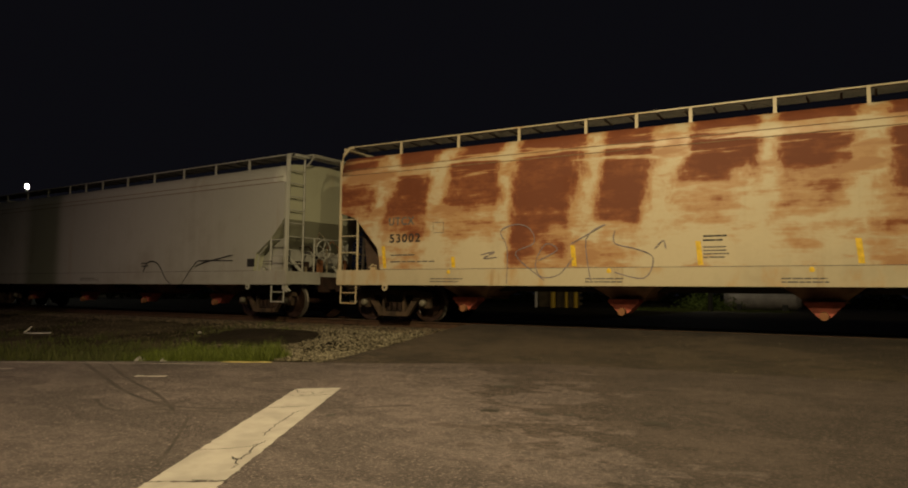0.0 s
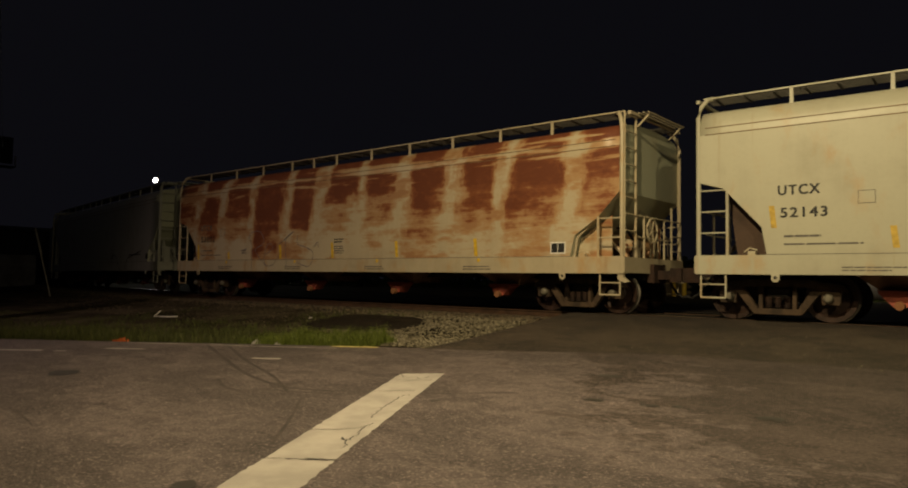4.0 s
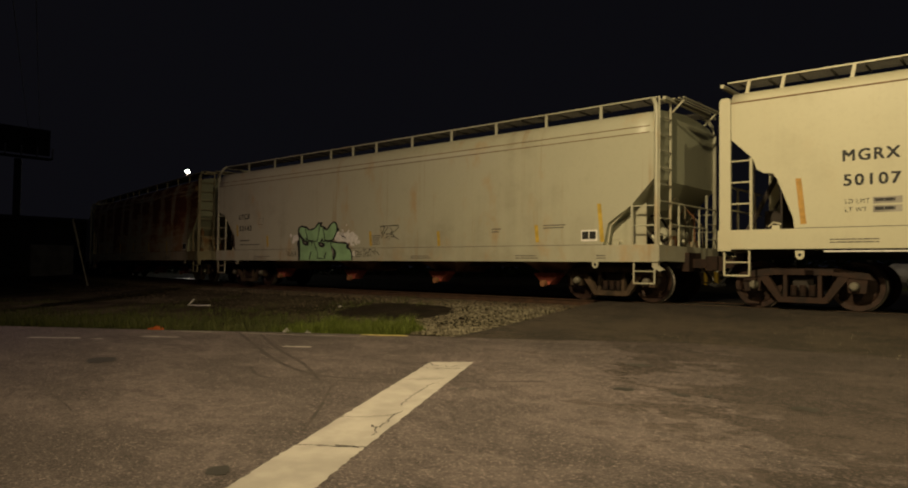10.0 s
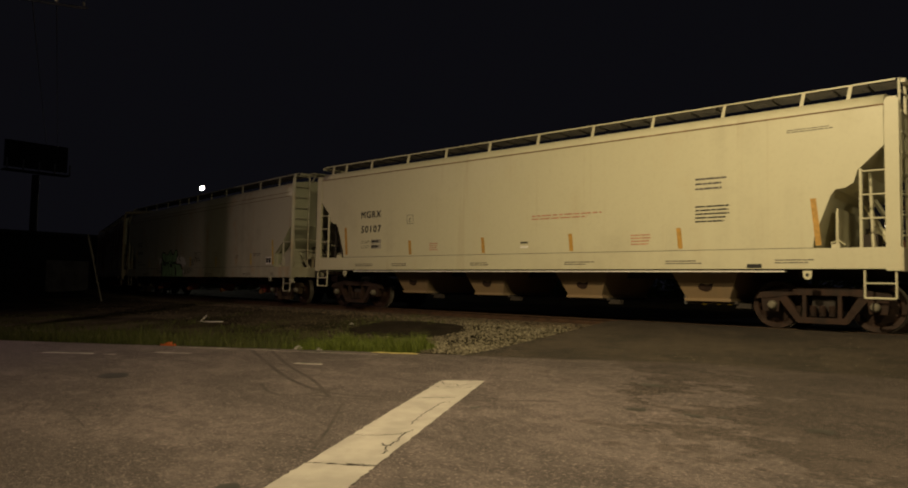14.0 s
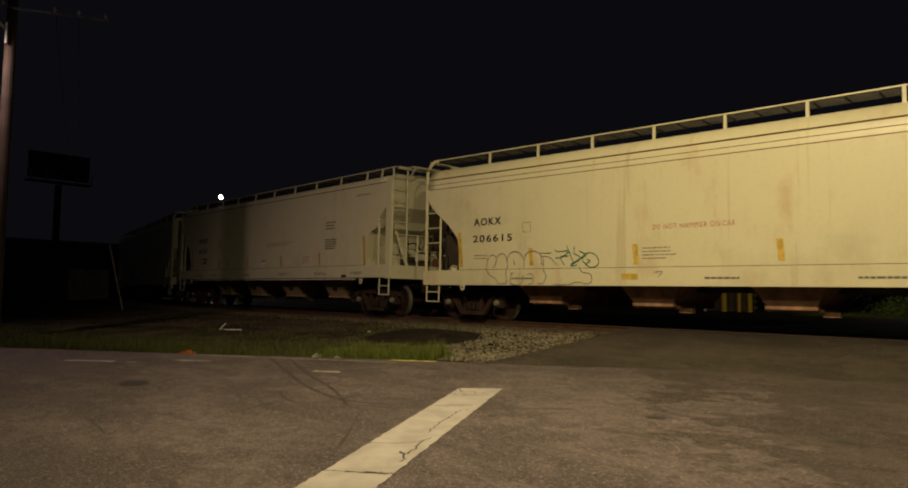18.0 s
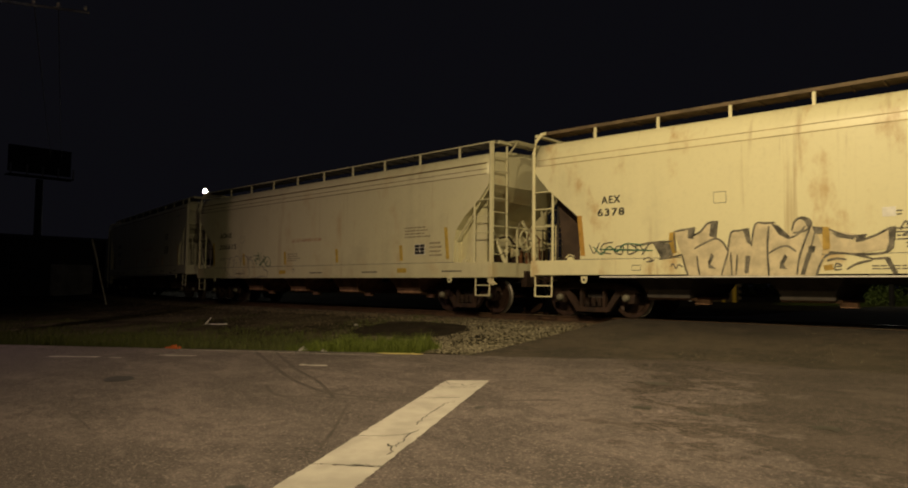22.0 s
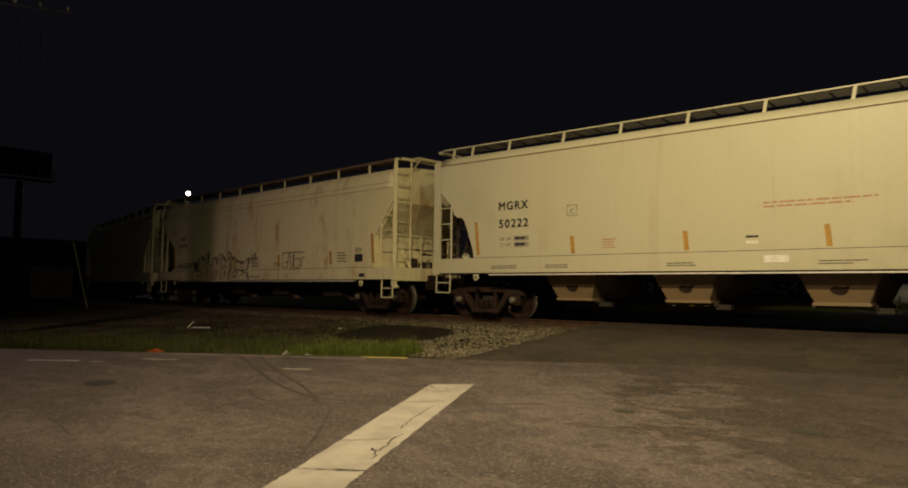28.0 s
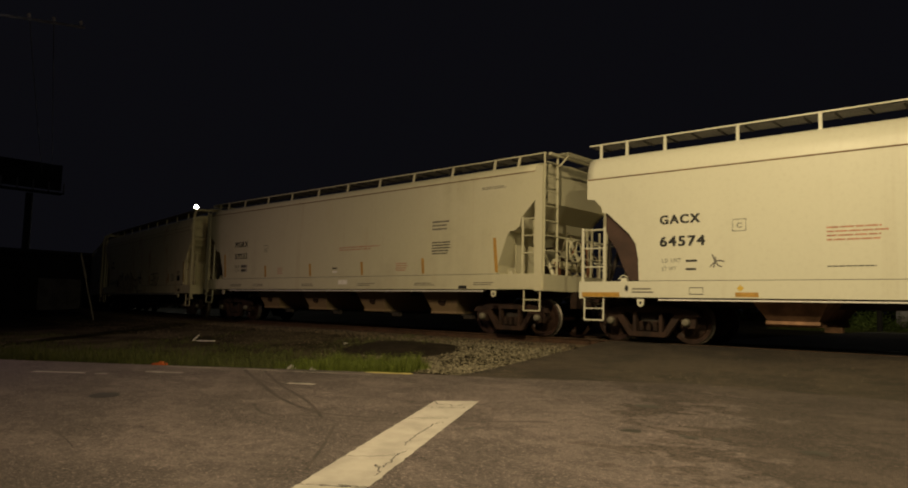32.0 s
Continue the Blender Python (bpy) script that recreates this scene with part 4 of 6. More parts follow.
THIN_F = [[(1.64,1.68), (1.77,1.47), (1.9,1.71)],
    [(2.25,1.71), (2.0,1.67), (1.95,1.51), (2.2,1.45)],
    [(2.35,1.62), (2.28,1.5), (2.45,1.44), (2.5,1.6), (2.35,1.62)],
    [(2.62,1.69), (2.62,1.44), (2.84,1.52), (2.68,1.65)],
    [(2.89,1.64), (2.99,1.52), (3.13,1.67), (2.94,1.41)],
    [(9.39,1.41), (9.38,1.53), (9.53,1.56), (9.47,1.41)],
    [(9.91,1.88), (9.89,1.48), (10.02,1.38), (10.2,1.42), (10.2,1.58), (10.03,1.56)],
    [(10.22,1.39), (10.28,1.83), (10.37,1.85), (10.4,1.38), (10.49,1.38), (10.55,1.84), (10.59,1.38)],
    [(9.88,1.88), (10.24,1.89), (10.58,1.9), (11.23,1.88)],
    [(10.63,1.87), (10.61,1.4), (10.92,1.39), (10.95,1.66), (10.69,1.67)],
    [(11.03,1.36), (11.07,1.68), (11.26,1.7)],
    [(2.97,1.30), (3.10,1.35), (3.19,1.27), (3.04,1.26), (3.24,1.30)],
    [(3.59,1.14), (3.65,1.21), (3.71,1.11), (3.77,1.19), (3.85,1.14)],
    [(6.73,1.11), (6.82,1.13), (6.74,1.17), (6.71,1.06), (6.82,1.07)],
    [(7.73,1.73), (7.82,1.88), (7.89,1.73), (8.01,1.97), (8.06,1.74), (8.15,1.99), (8.35,2.06)],
    [(7.77,1.65), (7.97,1.72), (8.21,1.73)]]
THIN_E = [[(2.35, 1.39), (2.4, 1.61), (2.55, 1.71), (2.67, 1.63), (2.65, 1.47), (2.57, 1.37)],
    [(2.67, 1.63), (2.84, 1.74), (2.99, 1.67), (3.05, 1.44), (3.02, 1.36)],
    [(3.02, 1.54), (3.11, 1.72), (3.3, 1.78), (3.5, 1.68), (3.57, 1.51), (3.56, 1.36)],
    [(3.56, 1.53), (3.64, 1.71), (3.83, 1.78), (4.07, 1.69), (4.12, 1.42)],
    [(4.05, 1.72), (4.4, 1.71)],
    [(4.09, 1.64), (4.35, 1.61), (4.56, 1.42)],
    [(4.17, 1.64), (4.17, 1.37)],
    [(2.35, 1.37), (2.43, 1.21), (2.64, 1.1), (2.76, 0.97), (2.88, 0.97), (3.02, 1.0), (2.99, 1.26), (3.05, 1.36)],
    [(3.19, 1.23), (3.14, 1.0), (3.31, 0.94), (3.5, 0.98), (3.56, 1.18)],
    [(3.67, 1.2), (3.83, 1.2), (3.85, 1.0), (3.67, 0.95)],
    [(4.15, 1.32), (4.25, 1.15), (4.14, 0.98), (3.99, 0.98)],
    [(4.45, 0.96), (4.85, 0.95), (5.14, 1.01), (5.42, 0.97), (5.53, 1.04), (5.49, 1.2), (5.28, 1.24), (5.19, 1.36)],
    [(3.25, 1.56), (3.28, 1.43)],
    [(3.14, 1.23), (3.25, 1.23)],
    [(4.38, 1.35), (4.48, 1.32)],
    [(7.08, 1.22), (7.27, 1.24), (7.17, 1.12)]]
GREEN_E = [[(4.51, 1.8), (4.58, 1.74), (4.9, 1.75), (4.71, 1.61), (4.51, 1.59)],
    [(4.66, 1.63), (4.9, 1.63)],
    [(4.66, 1.58), (4.78, 1.41)],
    [(4.83, 1.89), (4.95, 1.65), (5.02, 1.48)],
    [(5.05, 1.86), (5.05, 1.69)],
    [(5.19, 1.74), (5.33, 1.64), (4.95, 1.43)],
    [(5.02, 1.69), (5.24, 1.57), (4.95, 1.41)],
    [(5.31, 1.66), (5.52, 1.69), (5.68, 1.58), (5.7, 1.42), (5.51, 1.35), (5.31, 1.48), (5.28, 1.57), (5.38, 1.64)],
    [(5.4, 1.54), (5.49, 1.5), (5.35, 1.43)],
    [(4.95, 1.39), (5.14, 1.41)]]
THIN_B = [[(4.79,0.93), (4.8,1.7), (4.64,2.09), (5.0,2.23), (5.34,2.13), (5.44,1.81), (5.0,1.57), (5.69,1.0)],
    [(5.55,1.43), (5.98,1.65), (5.71,1.78), (5.48,1.37), (5.62,1.08), (6.02,1.13), (6.34,1.48)],
    [(6.27,1.76), (7.03,2.15), (6.62,1.87), (6.72,0.96)],
    [(7.23,2.02), (7.23,1.76), (7.68,1.63), (8.0,1.45), (7.82,1.05), (7.21,1.17)],
    [(8.03,1.63), (8.2,1.79), (8.25,1.62)],
    [(4.14,1.58), (4.5,1.64), (4.21,1.5), (4.55,1.52)]]
THIN_A = [[(11.72,1.26), (12.0,1.58), (12.51,1.52), (12.91,1.08), (13.2,0.9)],
    [(13.75,0.9), (14.37,1.5), (14.75,1.58), (16.08,1.56)],
    [(14.37,1.41), (14.88,1.54), (16.08,1.72)]]


def spaced(a, b, n):
    return [a + (b - a) * i / (n - 1) for i in range(n)]


U_POSTS = [1.75, 3.39, 4.96, 6.53, 7.62, 8.70, 10.23, 11.75, 13.3, 14.85, 16.35]
U_KEYS = dict(sill=0.89, sill_h=0.37, top=4.46, seams=(3.80, 3.66), cut_l=CUT_U, cut_r=CUT_UR, posts=U_POSTS, hoppers=(3.4, 7.2, 10.95, 14.6), bay=BAY_BROWN)

# two dim cars ahead, far round the curve
car, L = hopper_car(-69.9, -53.2, paint=P_GREY, sill_paint=P_GREY, label="dim grey hopper car far along the train", **U_KEYS)
car, L = hopper_car(-51.2, -33.3, paint=P_CREAM, sill_paint=P_CREAM, label="dim weathered hopper car along the curve", **U_KEYS)

# the grey car
car, L = hopper_car(-31.5, -13.27, paint=P_GREY, sill_paint=P_GREY, brake=True, label="grey hopper car with faint graffiti and a brake wheel", **U_KEYS)
sprayed(car, L, "graffiti_outline", THIN_A, 0.04, BLACK, "thin black graffiti humps")
plate(car, "notice_panel", L, L - 1.55, L - 1.25, 1.38, 1.6, BLACK, "black notice panel")
text_block(car, L, L - 0.9, L - 0.4, 1.42, 1.56, 2, GREYINK, 3)
text_block(car, L, 8.0, 9.2, 1.0, 1.12, 2, GREYINK, 4, sill=True)
text_block(car, L, 11.6, 12.0, 1.42, 1.6, 2, BLACK, 5)

# the rusted car
car, L = hopper_car(-11.6, 6.7, paint=P_RUST, sill_paint=P_RUST_SILL, brake=True, label="heavily rusted cream hopper car with red outlet gates", **U_KEYS)
lettering("reporting_mark", "UTCX", 1.60 - L / 2, 2.32 - L / 2, 2.34, 2.53, SIDE - 0.003, GREYINK, car, "faded black reporting mark")
lettering("car_number", "53002", 1.63 - L / 2, 2.50 - L / 2, 1.92, 2.12, SIDE - 0.003, BLACK, car)
sprayed(car, L, "graffiti_outline", THIN_B, 0.024, VIOLET, "thin grey graffiti letters")
for x, z0, z1 in ((1.46, 1.30, 1.84), (3.42, 1.30, 1.55), (6.34, 1.30, 1.74), (8.88, 1.30, 1.76), (11.55, 1.30, 1.74), (14.3, 1.30, 1.74)):
    plate(car, "reflector_stripe", L, x - 0.05, x + 0.05, z0, z1, YELLOW, "yellow reflective stripe")
text_block(car, L, 1.65, 2.55, 1.58, 1.66, 1, GREYINK, 7, 4)
text_block(car, L, 1.65, 3.3, 1.42, 1.50, 1, GREYINK, 8, 7)
text_block(car, L, 8.95, 9.46, 1.74, 1.90, 2, BLACK, 9, 2)
text_block(car, L, 8.95, 9.42, 1.42, 1.68, 4, GREYINK, 10)
for x in (3.3, 7.1, 10.8, 14.4):
    text_block(car, L, x - 0.5, x + 0.5, 0.95, 1.08, 2, GREYINK, int(x * 10), 7, True)
    part("marker_dot", lathe(bmesh.new(), [(0.05, FILM), (0.05, FILM + 0.003)], 12), YELLOW, car).location = (x - L / 2, 0, 1.2)
for x0, x1, z0, z1 in ((2.87, 3.15, 2.12, 2.36),):
    bm = stroke(bmesh.new(), shift([(x0, z0), (x1, z0), (x1, z1), (x0, z1)], L), 0.018, SIDE - 0.003, True)
    part("stencil_box", bm, GREYINK, car)
plate(car, "notice_panel", L, L - 1.82, L - 1.42, 1.33, 1.60, WHITE, "white-framed black notice panel")
for x in (L - 1.79, L - 1.61):
    plate(car, "notice_field", L, x, x + 0.16, 1.36, 1.57, BLACK, "", SIDE - 0.004)

# the cream car with the green piece
car, L = hopper_car(8.25, 26.12, paint=P_CREAM, sill_paint=P_CREAM, label="cream hopper car with green graffiti and red outlet gates", **U_KEYS)
lettering("reporting_mark", "UTCX", 1.56 - L / 2, 2.26 - L / 2, 2.37, 2.55, SIDE - 0.003, BLACK, car, "black reporting mark")
lettering("car_number", "52143", 1.60 - L / 2, 2.38 - L / 2, 1.95, 2.13, SIDE - 0.003, BLACK, car)
for i, (x, z, r) in enumerate(CLOUDS):
    rim = [(x + r * (1 + 0.12 * math.sin(3 * a + i)) * math.cos(a), z + r * (1 + 0.12 * math.sin(4 * a + 2 * i)) * math.sin(a)) for a in [6.2832 * k / 16 for k in range(16)]]
    painted(car, L, "graffiti_cloud", [rim], WHITE, "white sprayed cloud", FILM - 0.0001 * i, False)
part("graffiti_fill", film_fill(bmesh.new(), spline(shift(STER_OUT, L), 4), FILM - 0.003), GREEN, car, "bright green graffiti letters")
bm = bmesh.new()
stroke(bm, spline(shift(STER_OUT, L), 5), 0.062, FILM - 0.004)
part("graffiti_outline", bm, BLACK, car, "thick black outline")
sprayed(car, L, "graffiti_stroke", STER_IN, 0.046, BLACK, "black inner lines", FILM - 0.004)
painted(car, L, "graffiti_shade", STER_DARK, BLACK, "black ovals and corners of the letters", FILM - 0.005)
painted(car, L, "graffiti_shade", STER_WEDGE, BLACK, "black wedges between the letters", FILM - 0.006, False)
painted(car, L, "graffiti_spot", STER_PALE, GREYPAINT, "grey highlights", FILM - 0.008, False)
sprayed(car, L, "graffiti_tag", TAG_C, 0.021, BLACK, "thin black tags", FILM - 0.004)
for x, z0, z1 in ((1.46, 1.76, 2.18), (3.41, 1.36, 1.74), (8.79, 1.33, 1.76), (11.55, 1.30, 1.70), (14.77, 1.35, 1.76), (16.5, 1.33, 2.19)):
    plate(car, "reflector_stripe", L, x - 0.05, x + 0.05, z0, z1, AMBER, "faded amber reflective stripe")
plate(car, "notice_panel", L, 16.0, 16.42, 1.35, 1.61, WHITE, "white-framed black notice panel")
for x in (16.03, 16.22):
    plate(car, "notice_field", L, x, x + 0.16, 1.40, 1.57, BLACK, "", SIDE - 0.004)
for a in ((1.65, 2.4, 1.56, 1.66, 1), (1.65, 3.2, 1.42, 1.5, 1), (8.86, 9.27, 1.36, 1.66, 5), (14.96, 15.6, 1.66, 1.78, 2), (13.39, 13.7, 1.60, 1.74, 2)):
    text_block(car, L, *a, GREYINK, int(a[0] * 7), 4)
for x0, x1 in ((2.6, 3.6), (10.5, 11.3), (14.15, 15.0), (16.4, 16.65)):
    text_block(car, L, x0, x1, 0.95, 1.06, 2, GREYINK, int(x0 * 9), 7, True)
bm = stroke(bmesh.new(), shift([(2.87, 2.15), (3.13, 2.15), (3.13, 2.37), (2.87, 2.37)], L), 0.016, SIDE - 0.003, True)
part("stencil_box", bm, GREYINK, car)

# the two clean cars with orange stripes
D_KEYS = dict(sill=1.09, sill_h=0.43, top=4.51, seams=(4.02,), cut_l=CUT_D, cut_r=CUT_D, paint=P_NEW, sill_paint=P_NEW, post="plate", flange=True, z_edge=4.26,
              posts=[0.45, 1.1, 2.3, 3.9, 5.4, 6.95, 8.5, 10.05, 11.55, 13.1, 14.6, 15.4], hoppers=(4.1, 6.85, 9.75, 12.7), gate=SOOT_SHADE, bay=BAY_RUST_SHADE)
for left, right, number, brake in ((27.4, 43.67, "50107", False), (79.6, 95.98, "50222", True)):
    car, L = hopper_car(left, right, brake=brake, label="clean cream hopper car with orange stripes and rust-brown, shade-darkened hoppers", **D_KEYS)
    lettering("reporting_mark", "MGRX", 2.22 - L / 2, 3.09 - L / 2, 2.70, 2.90, SIDE - 0.003, BLACK, car, "black reporting mark")
    lettering("car_number", number, 2.23 - L / 2, 3.10 - L / 2, 2.26, 2.46, SIDE - 0.003, BLACK, car)
    for x, z0, z1 in ((1.52, 1.60, 2.45), (4.34, 1.57, 1.97), (7.02, 1.57, 1.97), (9.67, 1.57, 1.97), (12.31, 1.57, 2.0), (14.92, 1.57, 2.44)):
        plate(car, "reflector_stripe", L, x - 0.05, x + 0.05, z0, z1, ORANGE, "leaning orange reflective stripe")
    for z, word, w in ((1.94, "LD LMT", 0.38), (1.79, "LT WT", 0.34)):
        lettering("load_mark", word, 2.25 - L / 2, 2.25 + w - L / 2, z, z + 0.08, SIDE - 0.003, BLACK, car)
        plate(car, "repaint_patch", L, 2.68, 3.12, z - 0.02, z + 0.10, GREYPAINT, "grey repaint patch", thick=0.0025)
        text_block(car, L, 2.71, 3.12, z - 0.01, z + 0.13, 1, BLACK, 21, 3)
    text_block(car, L, 8.55, 10.5, 2.33, 2.48, 2, REDINK, 22, 9)
    text_block(car, L, 12.65, 13.3, 2.74, 3.04, 3, GREYINK, 23, 4)
    text_block(car, L, 12.65, 13.4, 2.08, 2.46, 5, BLACK, 24, 4)
    text_block(car, L, 5.1, 5.5, 1.66, 1.90, 4, REDINK, 25, 3)
    text_block(car, L, 11.2, 11.7, 1.66, 1.92, 4, REDINK, 26, 3)
    text_block(car, L, 14.43, 15.27, 3.70, 3.78, 2, GREYINK, 27, 8)
    plate(car, "notice_plate", L, 8.22, 8.45, 1.66, 1.72, WHITE)
    plate(car, "notice_plate", L, 8.22, 8.45, 1.78, 1.82, BLACK)
    for x in (2.0, 3.6, 6.6, 9.5, 12.0, 14.2):
        text_block(car, L, x, x + 0.8, 1.24, 1.34, 2, GREYINK, int(x * 11), 6, True)
    plate(car, "notice_plate", L, 13.68, 13.96, 1.16, 1.24, BLACK, "", SILL_FACE)
    for x0, z0 in ((4.2, 2.45),):
        part("stencil_box", stroke(bmesh.new(), shift([(x0, z0), (x0 + 0.25, z0), (x0 + 0.25, z0 + 0.24), (x0, z0 + 0.24)], L), 0.016, SIDE - 0.003, True), BLACK, car)
        lettering("stencil_letter", "C", x0 + 0.07 - L / 2, x0 + 0.18 - L / 2, z0 + 0.05, z0 + 0.15, SIDE - 0.003, BLACK, car)
    for x in (4.1, 6.85, 9.75, 12.7):
        smear = part("bay_mark", film_fill(bmesh.new(), spline([(-0.16, 0.80), (-0.08, 0.86), (0.04, 0.83), (0.16, 0.86), (0.11, 0.74), (0.0, 0.69), (-0.13, 0.73)], 4, True), -1.19), RUSTY, car, "dark smear on the hopper")
        smear.location = (x - L / 2, 0, 0)
        for v in smear.data.vertices:
            v.co.y = -1.088 - 0.40 * (v.co.z - 0.52)
    if number == "50222":
        plate(car, "notice_plate", L, 8.55, 9.0, 1.29, 1.43, WHITE, "pale repaint patch", SILL_FACE)

# the buff car
E_KEYS = dict(sill=0.93, sill_h=0.40, top=4.50, z_edge=4.20, gate=BAY_BROWN, bay=BAY_BROWN)
car, L = hopper_car(45.0, 61.3, seams=(3.90, 3.74, 3.61), cut_l=CUT_E, cut_r=CUT_E, paint=P_BUFF, sill_paint=P_BUFF, posts=spaced(2.2, 14.9, 9), hoppers=(3.88, 6.79, 9.7, 12.6),
                    label="buff hopper car with violet and green tags", brake=True, **E_KEYS)
lettering("reporting_mark", "AOKX", 1.89 - L / 2, 2.80 - L / 2, 2.50, 2.69, SIDE - 0.003, BLACK, car, "black reporting mark")
lettering("car_number", "206615", 1.86 - L / 2, 3.17 - L / 2, 2.06, 2.24, SIDE - 0.003, BLACK, car)
for word, x0, x1 in (("DO", 7.05, 7.23), ("NOT", 7.30, 7.60), ("HAMMER", 7.67, 8.26), ("ON", 8.33, 8.52), ("CAR", 8.58, 8.83)):
    lettering("warning_word", word, x0 - L / 2, x1 - L / 2, 2.15, 2.26, SIDE - 0.003, WARNRED, car, "red warning")
sprayed(car, L, "graffiti_outline", THIN_E, 0.024, VIOLET, "thin violet graffiti letters")
sprayed(car, L, "graffiti_tag", GREEN_E, 0.026, TEAL, "dark green tag", FILM - 0.004)
for x, z0, z1 in ((1.40, 1.42, 2.34), (3.78, 1.42, 1.85), (6.64, 1.40, 1.85), (9.69, 1.42, 1.85), (12.81, 1.42, 1.86), (14.68, 1.43, 2.29)):
    plate(car, "reflector_stripe", L, x - 0.06, x + 0.06, z0, z1, AMBER, "amber reflective stripe")
for x in (6.3, 12.65):
    plate(car, "reflector_plate", L, x, x + 0.4, 1.07, 1.20, AMBER, "amber plate on the sill", SILL_FACE)
plate(car, "notice_panel", L, 13.39, 13.82, 1.57, 1.87, WHITE, "black notice panel ruled in white")
for k in range(6):
    x0, z0 = 13.405 + 0.21 * (k % 2), 1.585 + 0.096 * (k // 2)
    plate(car, "notice_field", L, x0, x0 + 0.19, z0, z0 + 0.082, BLACK, "", SIDE - 0.004)
for a in ((1.9, 2.5, 1.6, 1.75, 2), (6.8, 7.6, 1.5, 1.8, 4), (12.96, 14.1, 2.05, 2.40, 4), (14.0, 14.55, 1.5, 1.95, 4)):
    text_block(car, L, *a, FADEDINK, int(a[0] * 7), 6)
for x0 in (3.2, 8.2, 11.0, 14.5):
    text_block(car, L, x0, x0 + 0.9, 1.06, 1.16, 1, GREYINK, int(x0 * 9), 7, True)
part("stencil_box", stroke(bmesh.new(), shift([(3.52, 2.26), (3.76, 2.26), (3.76, 2.50), (3.52, 2.50)], L), 0.016, SIDE - 0.003, True), GREYINK, car)

# the stained car with the bold piece
# bays in the dark tone: the dimness under this car put into colour
car, L = hopper_car(62.5, 78.2, seams=(3.77, 3.62), cut_l=CUT_F, cut_r=CUT_FR, paint=P_STAIN, sill_paint=P_STAIN, posts=spaced(1.65, 14.2, 9), hoppers=(3.3, 6.1, 9.0, 12.1),
                    label="stained buff hopper car with bold grey graffiti", rail_h=0.07, walk_mat=WALK_RUST, seam_mat=FAINTSEAM, flange=True, **{**E_KEYS, "bay": SOOT_SHADE})
lettering("reporting_mark", "AEX", 1.96 - L / 2, 2.42 - L / 2, 2.59, 2.75, SIDE - 0.003, BLACK, car, "black reporting mark")
lettering("car_number", "6378", 1.86 - L / 2, 2.52 - L / 2, 2.31, 2.47, SIDE - 0.003, BLACK, car)
painted(car, L, "graffiti_fill", FILL_F, SMOKE, "smoky brown fill", FILM, False)
painted(car, L, "graffiti_spot", OCHRE_F, BROWNSPRAY, "ochre yellow patches", FILM - 0.001, False)
painted(car, L, "graffiti_shade", DARK_F, CHARCOAL, "charcoal shading of the letters", FILM - 0.002, False)
sprayed(car, L, "graffiti_stroke", BOLD_F, 0.044, CHARCOAL, "charcoal letter outlines", FILM - 0.003, 3)
sprayed(car, L, "graffiti_tag", THIN_F, 0.03, GREYINK, "thin grey tags", FILM - 0.003)
for x, z0, z1 in ((1.42, 1.42, 2.35), (9.63, 1.42, 1.84), (12.65, 1.45, 1.87), (14.72, 1.46, 2.32)):
    plate(car, "reflector_stripe", L, x - 0.06, x + 0.06, z0, z1, ORANGE, "orange reflective stripe")
plate(car, "notice_panel", L, L - 1.82, L - 1.44, 1.51, 1.74, BLACK, "black notice panel")
for a in ((7.55, 8.3, 1.55, 1.8, 4), (13.0, 13.5, 1.51, 1.85, 4), (13.9, 14.3, 1.78, 1.95, 3), (7.6, 7.8, 1.98, 2.1, 2)):
    text_block(car, L, *a, GREYINK, int(a[0] * 7), 5)
text_block(car, L, 7.3, 8.5, 1.05, 1.15, 2, GREYINK, 77, 8, True)
plate(car, "notice_plate", L, L - 1.6, L - 1.33, 1.06, 1.16, BLACK, "", SILL_FACE)
plate(car, "notice_plate", L, 7.47, 7.68, 1.97, 2.14, WHITE, "small white notice plate")
text_block(car, L, 7.87, 8.2, 1.60, 1.68, 1, REDINK, 78, 5)
text_block(car, L, 7.82, 8.38, 1.42, 1.55, 2, BLACK, 79, 6)
part("stencil_box", stroke(bmesh.new(), shift([(2.70, 1.08), (2.91, 1.08), (2.91, 1.19), (2.70, 1.19)], L), 0.016, FILM, True), GREYINK, car)
sprayed(car, L, "graffiti_tag", [[(1.75, 1.62), (1.95, 1.45), (2.15, 1.62), (2.35, 1.50), (2.55, 1.66), (3.0, 1.62)], [(1.9, 1.56), (3.2, 1.50)]], 0.03, TEAL, "dark green scribble", FILM - 0.004)
part("stencil_box", stroke(bmesh.new(), shift([(4.52, 2.42), (4.77, 2.42), (4.77, 2.64), (4.52, 2.64)], L), 0.016, SIDE - 0.003, True), GREYINK, car)

# the pale car at the end
car, L = hopper_car(97.0, 113.0, sill=0.92, sill_h=0.40, top=4.50, seams=(3.64,), cut_l=CUT_H, cut_r=CUT_H, paint=P_PALE, sill_paint=P_PALE, posts=[0.4, 1.05, 1.95] + spaced(3.5, 14.2, 8), hoppers=(4.4, 8.0, 11.6),
                    z_edge=4.18, post="short", flange=True, gate=BAY_BROWN, bay=BAY_BROWN, label="pale cream hopper car with bold black lettering")
lettering("reporting_mark", "GACX", 1.95 - L / 2, 2.80 - L / 2, 2.52, 2.70, SIDE - 0.003, BLACK, car, "bold black reporting mark", heavy=0.062)
